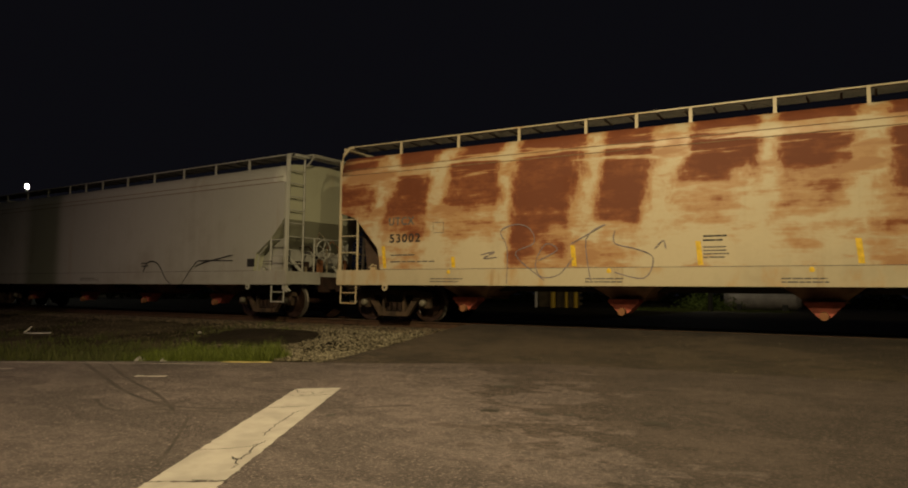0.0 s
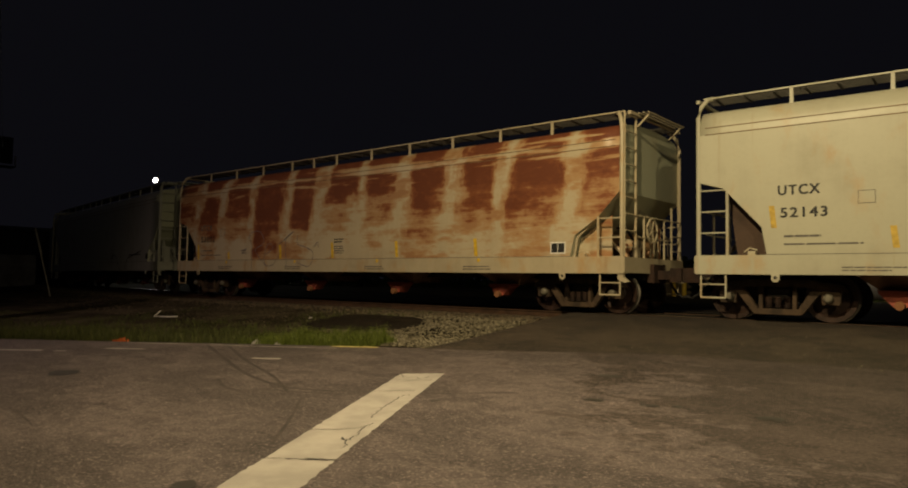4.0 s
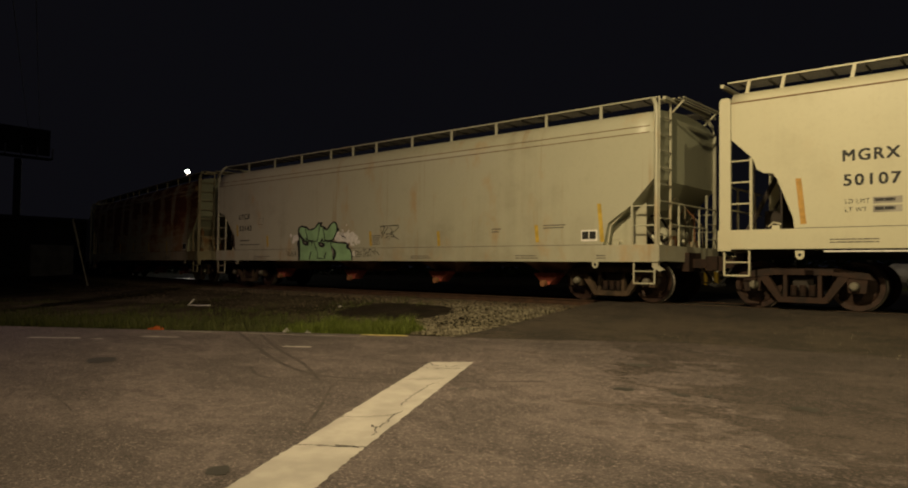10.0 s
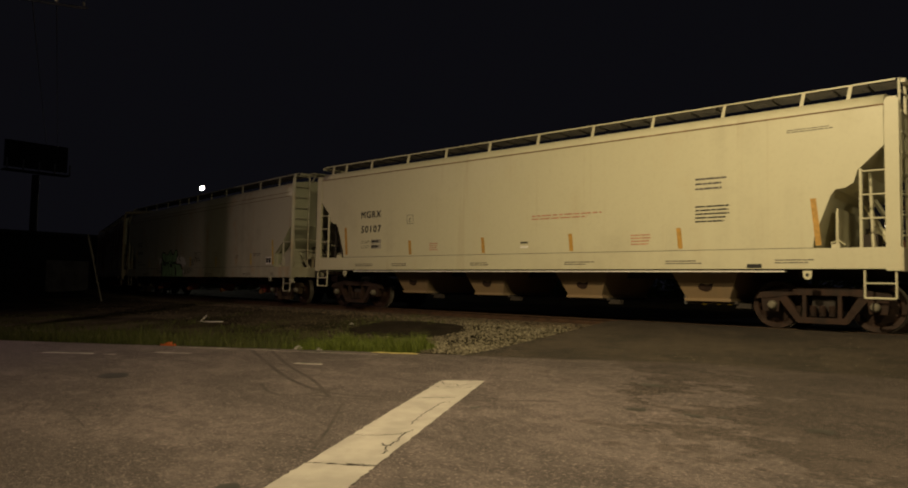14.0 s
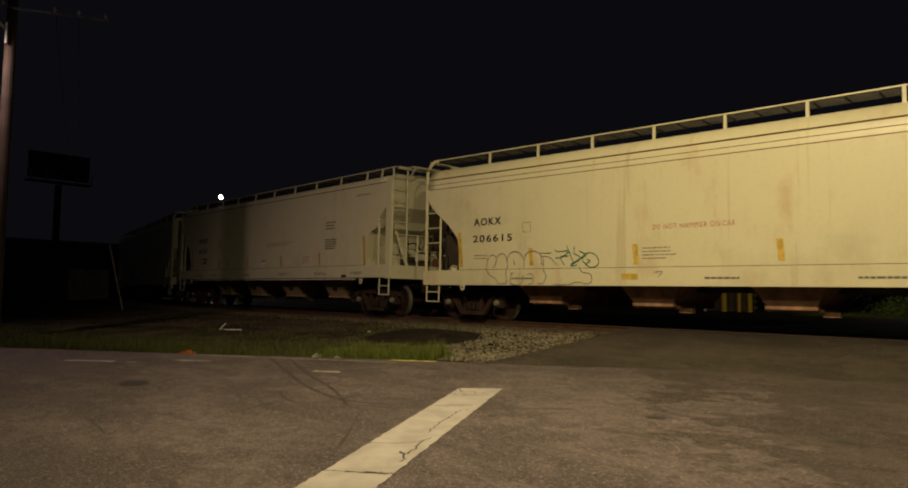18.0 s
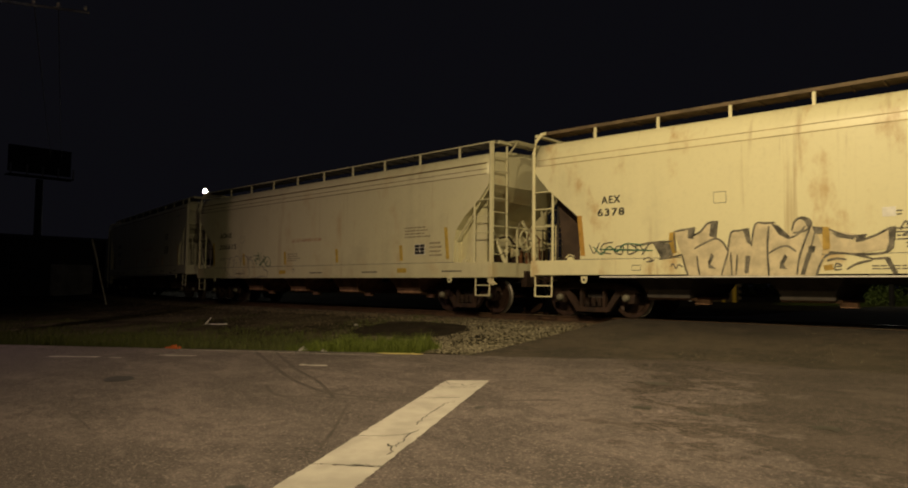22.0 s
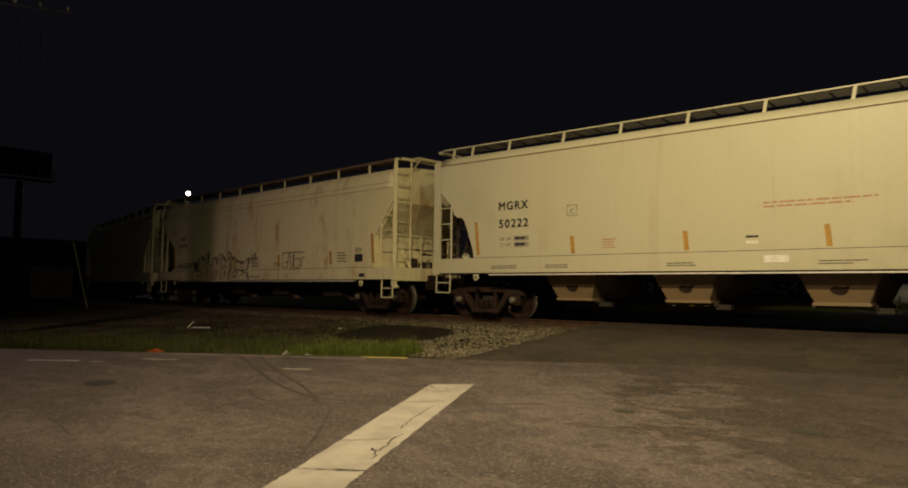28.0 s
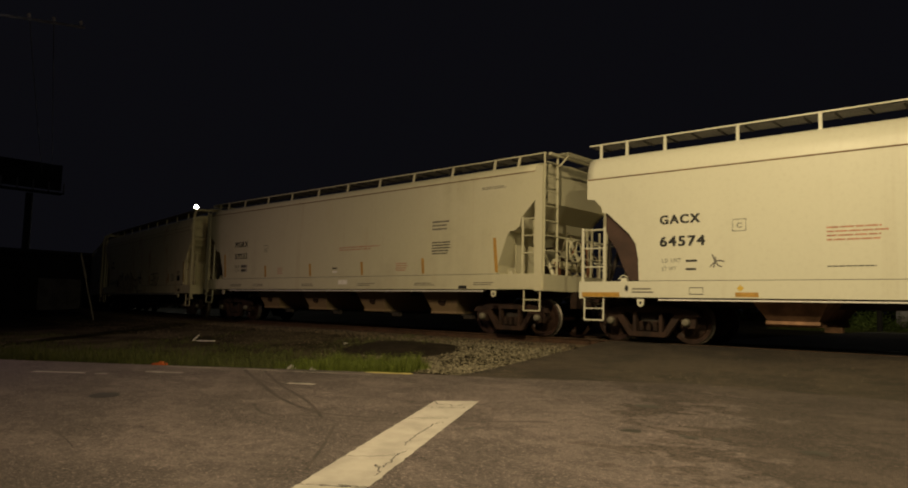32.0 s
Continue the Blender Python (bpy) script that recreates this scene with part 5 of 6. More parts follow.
lettering("car_number", "64574", 1.95 - L / 2, 2.90 - L / 2, 2.05, 2.25, SIDE - 0.003, BLACK, car, heavy=0.062)
lettering("load_mark", "LD LMT", 1.99 - L / 2, 2.4 - L / 2, 1.71, 1.79, SIDE - 0.003, BLACK, car)
lettering("load_mark", "LT WT", 1.99 - L / 2, 2.3 - L / 2, 1.54, 1.62, SIDE - 0.003, BLACK, car)
text_block(car, L, 2.5, 2.85, 1.69, 1.80, 1, BLACK, 31, 2)
text_block(car, L, 2.5, 2.8, 1.52, 1.63, 1, BLACK, 32, 2)
text_block(car, L, 5.15, 6.15, 2.02, 2.32, 4, REDINK, 33, 5)
text_block(car, L, 5.15, 6.05, 1.55, 1.60, 1, BLACK, 34, 12)
plate(car, "reflector_plate", L, 0.06, 1.0, 0.98, 1.08, ORANGE, "orange plate on the sill", SILL_FACE)
plate(car, "reflector_plate", L, 3.5, 3.94, 1.0, 1.09, ORANGE, "orange plate on the sill", SILL_FACE)
text_block(car, L, 1.3, 1.8, 1.06, 1.2, 2, GREYINK, 35, 5, True)
part("slope_gusset", prism(bmesh.new(), shift(GUSSET_H, L), -1.50, -1.46), BROWNPLATE, car, "brown steel gusset under the slope sheet")
part("sill_port", lathe(bmesh.new(), [(0.045, SILL_FACE - 0.003), (0.045, SILL_FACE + 0.001)], 14), BLACK, car).matrix_basis = Matrix.Translation((1.17 - L / 2, 0, 1.17)) @ Matrix.Diagonal((1, 1, 1.5, 1))
part("marker_diamond", prism(bmesh.new(), shift([(3.60, 1.10), (3.67, 1.17), (3.60, 1.24), (3.53, 1.17)], L), SILL_FACE - 0.003, SILL_FACE), AMBER, car)
part("stencil_box", stroke(bmesh.new(), shift([(2.58, 1.05), (2.86, 1.05), (2.86, 1.18), (2.58, 1.18)], L), 0.02, FILM, True), BLACK, car)
part("stencil_box", stroke(bmesh.new(), shift([(3.46, 2.30), (3.72, 2.30), (3.72, 2.53), (3.46, 2.53)], L), 0.018, SIDE - 0.003, True), BLACK, car)
lettering("stencil_letter", "C", 3.54 - L / 2, 3.64 - L / 2, 2.36, 2.46, SIDE - 0.003, BLACK, car)
sprayed(car, L, "graffiti_tag", [[(3.05, 1.85), (3.15, 1.65), (3.25, 1.6)], [(3.0, 1.6), (3.15, 1.72), (3.3, 1.7)], [(3.08, 1.58), (3.12, 1.8)]], 0.03, GREYINK, "small grey tag", SIDE - 0.003)

# ---- ground materials ----
def asphalt(name, dark, light, patch=None):
    """Worn asphalt: stone grain, tar stains and lighter polished areas."""
    m, t, b = nodes_of(name)
    co = add(t, "ShaderNodeTexCoord").outputs["Object"]
    wide = noise_at(t, co, 0.35, 8, 0.68, (1.0, 1.5, 1.0))
    stain = noise_at(t, co, 1.0, 9, 0.7, (0.7, 1.3, 1.0))
    mid = noise_at(t, co, 5.0, 5, 0.62)
    grain = noise_at(t, co, 30.0, 4, 0.75)
    stones = add(t, "ShaderNodeTexVoronoi", [("Vector", co), ("Scale", 55.0)])
    chips = add(t, "ShaderNodeSeparateColor", [("Color", stones.outputs["Color"])]).outputs[0]
    stones = stones.outputs["Distance"]
    c = blend(t, ramp(t, wide, 0.40, 0.60), dark, light)
    c = blend(t, maths(t, "MULTIPLY", ramp(t, stain, 0.48, 0.58), 0.7), c, tuple(v * 0.6 for v in dark))
    c = blend(t, maths(t, "MULTIPLY", ramp(t, mid, 0.45, 0.60), 0.5), c, tuple(v * 0.55 for v in dark))
    c = blend(t, maths(t, "MULTIPLY", ramp(t, grain, 0.50, 0.62), 0.55), c, tuple(v * 1.6 for v in light))
    c = blend(t, maths(t, "MULTIPLY", ramp(t, chips, 0.88, 0.96), 0.7), c, tuple(v * 2.0 for v in light))
    c = blend(t, maths(t, "MULTIPLY", ramp(t, chips, 0.25, 0.05), 0.5), c, tuple(v * 0.4 for v in dark))
    if patch:
        # the older, darker layer, bared in ragged islands towards the crossing
        s = add(t, "ShaderNodeSeparateXYZ", [("Vector", co)])
        area = maths(t, "ADD", maths(t, "MULTIPLY", s.outputs["X"], 0.07), maths(t, "MULTIPLY", s.outputs["Y"], 0.07))
        area = maths(t, "ADD", area, maths(t, "MULTIPLY", noise_at(t, co, 0.5, 3, 0.5), 0.35))
        isle = maths(t, "ADD", noise_at(t, co, 1.5, 9, 0.68, (0.75, 1.3, 1.0)), maths(t, "MULTIPLY", maths(t, "SUBTRACT", area, 0.46), 0.9))
        f = ramp(t, isle, 0.50, 0.53)
        rim = maths(t, "SUBTRACT", ramp(t, isle, 0.44, 0.50), f)
        c = blend(t, maths(t, "MULTIPLY", rim, 0.35), c, tuple(v * 1.35 for v in light))
        c = blend(t, f, c, patch, "MULTIPLY")
    t.links.new(c, b.inputs["Base Color"])
    t.links.new(add(t, "ShaderNodeMapRange", [("Value", stain), ("To Min", 0.62), ("To Max", 0.9)]).outputs[0], b.inputs["Roughness"])
    bump(t, b, maths(t, "ADD", maths(t, "ADD", stones, grain), mid), 0.8, 0.012)
    return m


ASPHALT = asphalt("worn_asphalt", (0.062, 0.049, 0.047), (0.120, 0.095, 0.092), (0.64, 0.61, 0.57))
DARK_ASPHALT = asphalt("dark_asphalt", (0.015, 0.011, 0.008), (0.055, 0.041, 0.029))
SOIL = plain("soil", (0.046, 0.039, 0.024), 0.95, 0.0, 0.6, 0.9, 22, 0.6, 0.03, 0.05)
DIRT = plain("dark_dirt", (0.020, 0.016, 0.012), 0.95, 0.0, 0.4, 3, 30, 0.6, 0.02, 0.05)
LINEPAINT = plain("road_marking_paint", (0.36, 0.335, 0.305), 0.75, 0.0, 0.16, 3.0, 90, 0.25)
TAR = plain("tar", (0.035, 0.032, 0.03), 0.6, 0.0, 0.3, 5, 50)
SKID = plain("tyre_mark", (0.050, 0.040, 0.037), 0.8, 0.0, 0.4, 4, 50)
TIE = plain("sleeper_wood", (0.06, 0.045, 0.032), 0.9, 0.0, 0.4, 8, 50, 0.4)
RAILRUST = plain("rail_rust", (0.065, 0.034, 0.018), 0.75, 0.2, 0.35, 5, 40)
POLEWOOD = plain("pole_wood", (0.055, 0.040, 0.028), 0.9, 0.0, 0.35, 2, 40, 0.4)
GALV = plain("galvanised_steel", (0.45, 0.45, 0.44), 0.45, 0.7, 0.2, 6, 50)
SHED = plain("shed_wall", (0.045, 0.045, 0.045), 0.8, 0.0, 0.4, 0.6, 12)
PALEWALL = plain("pale_panel", (0.30, 0.28, 0.27), 0.8, 0.0, 0.3, 1.5, 12)
POST = plain("weathered_stake", (0.42, 0.39, 0.33), 0.7, 0.0, 0.25, 5, 40)
STAKE = plain("stake_plastic", (0.55, 0.46, 0.16), 0.6, 0.0, 0.2, 4, 30)
TANK = plain("pale_tank_paint", (0.36, 0.33, 0.32), 0.5, 0.0, 0.2, 2, 30)
BLOCKS = plain("tan_block", (0.15, 0.115, 0.065), 0.85, 0.0, 0.3, 2, 30, 0.3)
CONE = plain("orange_plastic", (0.40, 0.09, 0.02), 0.6, 0.0, 0.25, 8, 40)


# ---- ground, road and crossing ----
def edge_y(x):
    """The far edge of the road."""
    return float(np.interp(x, [-90, -18.8, -13.8, -10.9, -8.1, -4.4, -2.0, 8, 40], [-24, 4.9, 6.9, 8.15, 9.25, 10.8, 10.95, 11.6, 13]))


def slope_z(y):
    return 0.055 * min(max(y, -4.0), 11.4)


def smooth(a, b, v):
    t = min(max((v - a) / (b - a), 0.0), 1.0)
    return t * t * (3 - 2 * t)


BED = 0.84


def ground_z(x, y):
    e = line_y(x) - y
    w = 1 - smooth(1.9, 5.2, e)
    z = slope_z(y) * (1 - w) + BED * w
    k = smooth(-8.6, -7.8, x) * (1 - smooth(9.5, 10.3, x))
    rough = 0.035 * noise.noise(Vector((x * 0.9, y * 0.9, 0))) * smooth(0.0, 0.8, y - edge_y(x)) * (1 - smooth(2.0, 1.0, abs(e)))
    return (z + rough) * (1 - k) + k * (min(z, slope_z(y)) - 0.08)


def sheet(xs, ys_of, z_of):
    bm = bmesh.new()
    cols = [[bm.verts.new((x, y, z_of(x, y))) for y in ys_of(x)] for x in xs]
    for a, b in zip(cols, cols[1:]):
        for i in range(len(a) - 1):
            bm.faces.new((a[i], b[i], b[i + 1], a[i + 1]))
    for f in bm.faces:
        f.smooth = True
    return bm


def steps(a, b, n):
    return [a + (b - a) * i / n for i in range(n + 1)]


def apron_z(x, y):
    a = edge_y(x)
    if y < a:
        return slope_z(y) + 0.003
    return slope_z(a) + 0.003 + (0.980 - slope_z(a)) * min(max((y - a) / (14.2 - a), 0.0), 1.0) ** 1.15


xs = [-2500, -800, -300, -150] + steps(-100, 40, 220) + [80, 200, 800, 2500]
ys = [-2500, -800, -200, -60] + steps(-30, 34, 170) + [60, 150, 500, 1500, 3000]
put("ground", sheet(xs, lambda x: ys, lambda x, y: ground_z(x, y) - 0.015), SOIL, "dark soil and weeds beside the railway", "ground", "structure")
put("road", sheet(steps(-90, 40, 130), lambda x: steps(-40, edge_y(x), 40), lambda x, y: slope_z(y) + 0.004), ASPHALT, "worn grey asphalt road with stains", "road", "structure")
put("crossing", sheet(steps(-8.0, 10, 60), lambda x: steps(edge_y(x) - 0.12 + 0.08 * noise.noise(Vector((x * 1.5, 0, 0))), 14.72, 16), lambda x, y: apron_z(x, y) + 0.003), DARK_ASPHALT, "dark asphalt apron rising to the railway crossing", "road", "structure")
put("crossing_panel", sheet(steps(-8.0, 10, 20), lambda x: steps(14.95, 16.28, 4), lambda x, y: 0.972), DARK_ASPHALT, "dark asphalt between the rails", "road", "structure")
put("far_road", sheet(steps(-8.0, 10, 20), lambda x: steps(16.5, 60, 24), lambda x, y: 0.98 - 0.11 * smooth(17, 22, y)), DARK_ASPHALT, "dark road beyond the crossing", "road", "structure")


def on_ground(x, y):
    return slope_z(y) + 0.004 if y < edge_y(x) else ground_z(x, y) - 0.015


def on_road(bm, lift=0.005):
    for v in bm.verts:
        v.co.z = slope_z(v.co.y) + lift
    return bm


def ragged(pts, n, amount, seed):
    out = []
    k = len(pts)
    for i in range(k):
        a, b = pts[i], pts[(i + 1) % k]
        for j in range(n):
            t = j / n
            x, y = a[0] + (b[0] - a[0]) * t, a[1] + (b[1] - a[1]) * t
            out.append((x + amount * (noise.noise(Vector((x * 7, y * 7, seed))) * 0.5 + noise.noise(Vector((x * 22, y * 22, seed)))), y + amount * (noise.noise(Vector((x * 7, y * 7, seed + 9.5))) * 0.5 + noise.noise(Vector((x * 22, y * 22, seed + 9.5))))))
    return out


def flat_fill(pts):
    bm = bmesh.new()
    vs = [bm.verts.new((x, y, 0)) for x, y in pts]
    es = [bm.edges.new((vs[i], vs[(i + 1) % len(vs)])) for i in range(len(vs))]
    bmesh.ops.triangle_fill(bm, edges=es, use_beauty=True)
    return bm


# the stop line, in the pieces into which cracks have cut it
A0, A1 = Vector((-4.11, 2.10)), Vector((-6.63, 7.21))
B0, B1 = Vector((-3.55, 2.36)), Vector((-6.12, 7.53))
stop = tagged(new("road_marking"), "worn white stop line, cracked across", "road marking", kind="structure")
cuts = [0.0, 0.305, 0.915, 1.0]
for i in range(3):
    a, b = cuts[i] + (0.0016 if i else 0), cuts[i + 1] - 0.0016
    pts = [A0.lerp(A1, a), B0.lerp(B1, a), B0.lerp(B1, b), A0.lerp(A1, b)]
    part("paint", on_road(flat_fill(ragged(pts, 60, 0.022, i)), 0.009), LINEPAINT, stop)
crack = bmesh.new()
for p, w in (([(-5.57, 6.22), (-5.6, 6.1), (-5.46, 5.8), (-5.37, 5.59), (-5.25, 5.35), (-5.13, 5.12)], 0.014), ([(-4.95, 5.0), (-4.91, 4.84), (-4.84, 4.72), (-4.77, 4.56), (-4.7, 4.42), (-4.81, 4.46), (-4.62, 4.33), (-4.54, 4.21)], 0.016),
             ([(-4.6, 3.84), (-4.43, 3.92), (-4.3, 3.97)], 0.014), ([(-6.6, 7.18), (-6.4, 7.02), (-6.31, 7.10), (-6.16, 7.06), (-6.13, 7.2)], 0.016), ([(-6.24, 5.95), (-5.97, 6.2), (-5.65, 6.42)], 0.018), ([(-5.35, 4.45), (-5.1, 4.6), (-4.9, 4.86)], 0.012)):
    line = []
    for k, (x, y) in enumerate(spline(p, 6)):
        line.append((x + 0.045 * noise.noise(Vector((x * 16, y * 16, 1))), y + 0.045 * noise.noise(Vector((x * 16, y * 16, 5)))))
    stroke(crack, line, w, 0.0)
for v in crack.verts:
    v.co = Vector((v.co.x, v.co.z, 0))
part("crack", on_road(crack, 0.0115), TAR, stop)

marks = (((-9.67, 6.96), (-9.19, 7.15), 0.10), ((-14.94, 4.93), (-13.89, 5.46), 0.10), ((-13.09, 6.23), (-12.35, 6.55), 0.09), ((-13.6, 5.55), (-13.4, 5.65), 0.07), ((-12.0, 7.45), (-9.3, 8.45), 0.04), ((-13.5, 6.85), (-12.2, 7.4), 0.05))
for a, b, w in marks:
    d = Vector((b[0] - a[0], b[1] - a[1])).normalized()
    n = Vector((-d.y, d.x)) * w / 2
    a, b = Vector(a), Vector(b)
    put("faded_dash", on_road(flat_fill(ragged([a - n, b - n, b + n, a + n], 7, 0.035, a.x)), 0.008), LINEPAINT, "faded white dash on the road", "road marking", "structure")
put("edge_line", on_road(flat_fill(ragged([(-9.6, 8.52), (-8.75, 8.86), (-8.78, 8.97), (-9.62, 8.64)], 8, 0.04, 3)), 0.010), STAKE, "worn yellow line at the road's edge", "road marking", "structure")

for x, y, r, q in ((-10.93, 4.60, 0.30, 0.7), (-4.80, 2.90, 0.12, 0.8), (-3.68, 7.13, 0.13, 0.8), (-3.06, 7.21, 0.12, 0.6), (-2.79, 7.31, 0.07, 0.6), (-1.87, 7.3, 0.15, 0.6), (-4.16, 8.54, 0.18, 0.5), (-5.13, 6.14, 0.07, 0.7)):
    ring = [(x + r * math.cos(a), y + r * q * math.sin(a)) for a in [6.2832 * k / 10 for k in range(10)]]
    put("road_patch", on_road(flat_fill(ragged(ring, 3, 0.05, x)), 0.008), TAR, "round dark patch in the asphalt", "road patch", "structure")


def road_stroke(pts, width, mat, name, label):
    bm = stroke(bmesh.new(), spline(pts, 6), width, 0.0)
    for v in bm.verts:
        v.co = Vector((v.co.x, v.co.z, 0))
    put(name, on_road(bm, 0.006), mat, label, "road stain", "structure")


for p, w in (([(-12.15, 7.66), (-9.89, 6.63), (-8.56, 6.05), (-7.41, 5.73), (-6.68, 5.81), (-6.01, 6.19), (-5.59, 6.54)], 0.075), ([(-8.51, 5.58), (-7.85, 5.27), (-7.41, 5.32), (-7.3, 5.72), (-7.35, 6.11)], 0.06),
             ([(-6.57, 5.43), (-5.83, 4.68), (-5.17, 3.95)], 0.04), ([(-11.64, 7.79), (-9.62, 6.79), (-8.05, 6.13), (-6.9, 5.5)], 0.06), ([(-7.35, 5.45), (-6.4, 5.75), (-5.5, 6.35), (-4.6, 7.0)], 0.05)):
    road_stroke(p, w, SKID, "tyre_mark", "dark curved tyre mark on the asphalt")
road_stroke([(-9.0, 3.2), (-8.3, 3.1), (-7.8, 3.0)], 0.025, SKID, "road_crack", "thin dark crack in the asphalt")

# ---- the track ----
def rail_mesh(off):
    bm = bmesh.new()
    prof = [(-0.075, 0.84), (0.075, 0.84), (0.075, 0.86), (0.012, 0.885), (0.012, 0.95), (0.037, 0.965), (0.037, 0.992), (0.028, 1.0), (-0.028, 1.0), (-0.037, 0.992), (-0.037, 0.965), (-0.012, 0.95), (-0.012, 0.885), (-0.075, 0.86)]
    rings = []
    for u in steps(-110, 40, 150):
        x, y, h = on_line(u, off)
        rings.append([bm.verts.new((x - d * math.sin(h), y + d * math.cos(h), z)) for d, z in prof])
    for a, b in zip(rings, rings[1:]):
        for j in range(len(prof)):
            f = bm.faces.new((a[j], b[j], b[(j + 1) % len(prof)], a[(j + 1) % len(prof)]))
            f.material_index = 1 if j in (6, 7, 8) else 0
    return bm


for off in (-0.755, 0.755):
    r = put("rail", rail_mesh(off), RAILRUST, "rusty steel rail with a bright running surface", "rail", group="rails of the track")
    r.data.materials.append(SHINE)
    tagged(r, kind="structure")

tie_mesh = None
track = tagged(new("sleepers"), "dark timber sleepers in the ballast", "sleepers", kind="structure")
for i in range(120):
    u = -72 + i * 0.53
    x, y, h = on_line(u)
    if tie_mesh is None:
        tie = part("sleeper", box(bmesh.new(), -0.115, 0.115, -1.3, 1.3, -0.16, 0.0), TIE, track)
        tie_mesh = tie
    else:
        tie = again(tie_mesh, track, Matrix())
    tie.matrix_basis = pose(x, y, 0.845, 0, 0, math.degrees(h))


# ---- stones, grass and litter ----
def stone_cloud(spots, seed, mat=None):
    """Many small angular stones in one mesh: spots are (x, y, z, size)."""
    r = random.Random(seed)
    base = [(-1, 0, 0), (1, 0, 0), (0, -1, 0), (0, 1, 0), (0, 0, -0.7), (0, 0, 0.8)]
    tri = [(0, 2, 5), (2, 1, 5), (1, 3, 5), (3, 0, 5), (2, 0, 4), (1, 2, 4), (3, 1, 4), (0, 3, 4)]
    verts, faces = [], []
    for x, y, z, s in spots:
        a, n0 = r.random() * 6.28, len(verts)
        for bx, by, bz in base:
            k = s * (0.65 + 0.7 * r.random())
            px, py = bx * math.cos(a) - by * math.sin(a), bx * math.sin(a) + by * math.cos(a)
            verts.append((x + px * k + s * 0.3 * (r.random() - 0.5), y + py * k, z + bz * k * 0.8))
        faces += [tuple(n0 + i for i in f) for f in tri]
    me = bpy.data.meshes.new("stones")
    me.from_pydata(verts, [], faces)
    me.materials.append(mat or STONES)
    return me


def island_colour(name, low, high, rough):
    m, t, b = nodes_of(name)
    rnd = add(t, "ShaderNodeNewGeometry").outputs["Random Per Island"]
    fine = noise_at(t, add(t, "ShaderNodeTexCoord").outputs["Object"], 30.0, 3)
    c = blend(t, rnd, low, high)
    c = blend(t, maths(t, "MULTIPLY", fine, 0.4), c, tuple(v * 0.5 for v in low))
    t.links.new(c, b.inputs["Base Color"])
    b.inputs["Roughness"].default_value = rough
    b.inputs["Specular IOR Level"].default_value = 0.2
    return m


STONES = island_colour("ballast", (0.078, 0.068, 0.048), (0.285, 0.25, 0.175), 0.85)
DARKSTONES = island_colour("oily_ballast", (0.034, 0.027, 0.019), (0.16, 0.125, 0.082), 0.8)
rng = random.Random(5)
spots = []
while len(spots) < 10500:
    x = -8.1 - 6.5 * rng.random() ** 1.4
    y = edge_y(x) + 0.25 + rng.random() * (line_y(x) - 1.0 - edge_y(x))
    if y > line_y(x) - 2.0 + 0.25 * noise.noise(Vector((x, 0, 8))) or rng.random() > smooth(-14.6, -9.5, x + (y - 11.5) * 0.9):
        continue
    spots.append((x, y, ground_z(x, y) - 0.005, 0.009 + 0.026 * rng.random() ** 2.5))
for i in range(1100):
    x = -8.0 + 9.5 * rng.random()
    y = edge_y(x) - 0.4 + 3.4 * rng.random() ** 1.3
    if noise.noise(Vector((x * 0.8, y * 1.4, 3))) + 0.35 > rng.random():
        spots.append((x, y, (slope_z(y) if y < edge_y(x) else apron_z(x, y)) + 0.006, 0.006 + 0.012 * rng.random() ** 2))
tagged(new("gravel", stone_cloud(spots, 6)), "pale crushed stone spilling to the road", "gravel", kind="stuff")
spots = []
while len(spots) < 9000:
    u = -8 - 60 * rng.random() ** 1.3
    off = -0.85 - 1.7 * rng.random()
    x, y, h = on_line(u, off)
    if x > -8.0:
        continue
    spots.append((x, y, ground_z(x, y) - 0.005, 0.02 + 0.03 * rng.random()))
for i in range(1500):
    x, y, h = on_line(-8 - 50 * rng.random(), -0.65 + 1.3 * rng.random())
    spots.append((x, y, 0.83, 0.02 + 0.03 * rng.random()))
for i in range(7000):
    u = -10 - 30 * rng.random()
    x, y, h = on_line(u, -2.2 - 3.5 * rng.random() ** 1.5)
    if y > edge_y(x) + 0.3 and x < -8.2:
        spots.append((x, y, ground_z(x, y) - 0.008, 0.010 + 0.022 * rng.random()))
tagged(new("ballast", stone_cloud(spots, 7, DARKSTONES)), "dark oily ballast stones along the track", "ballast", kind="stuff")


def blades(spots, seed):
    r = random.Random(seed)
    verts, faces = [], []
    for x, y, z, hgt in spots:
        a, lean, w = r.random() * 6.28, hgt * (0.15 + 0.5 * r.random()), 0.003 + 0.005 * r.random()
        dx, dy = math.cos(a) * w, math.sin(a) * w
        b = r.random() * 6.28
        lx, ly = math.cos(b) * lean, math.sin(b) * lean
        n0 = len(verts)
        verts += [(x - dx, y - dy, z), (x + dx, y + dy, z), (x + dx * 0.7 + lx * 0.35, y + dy * 0.7 + ly * 0.35, z + hgt * 0.6), (x - dx * 0.7 + lx * 0.35, y - dy * 0.7 + ly * 0.35, z + hgt * 0.6), (x + lx, y + ly, z + hgt)]
        faces += [(n0, n0 + 1, n0 + 2, n0 + 3), (n0 + 3, n0 + 2, n0 + 4)]
    me = bpy.data.meshes.new("blades")
    me.from_pydata(verts, [], faces)
    return me


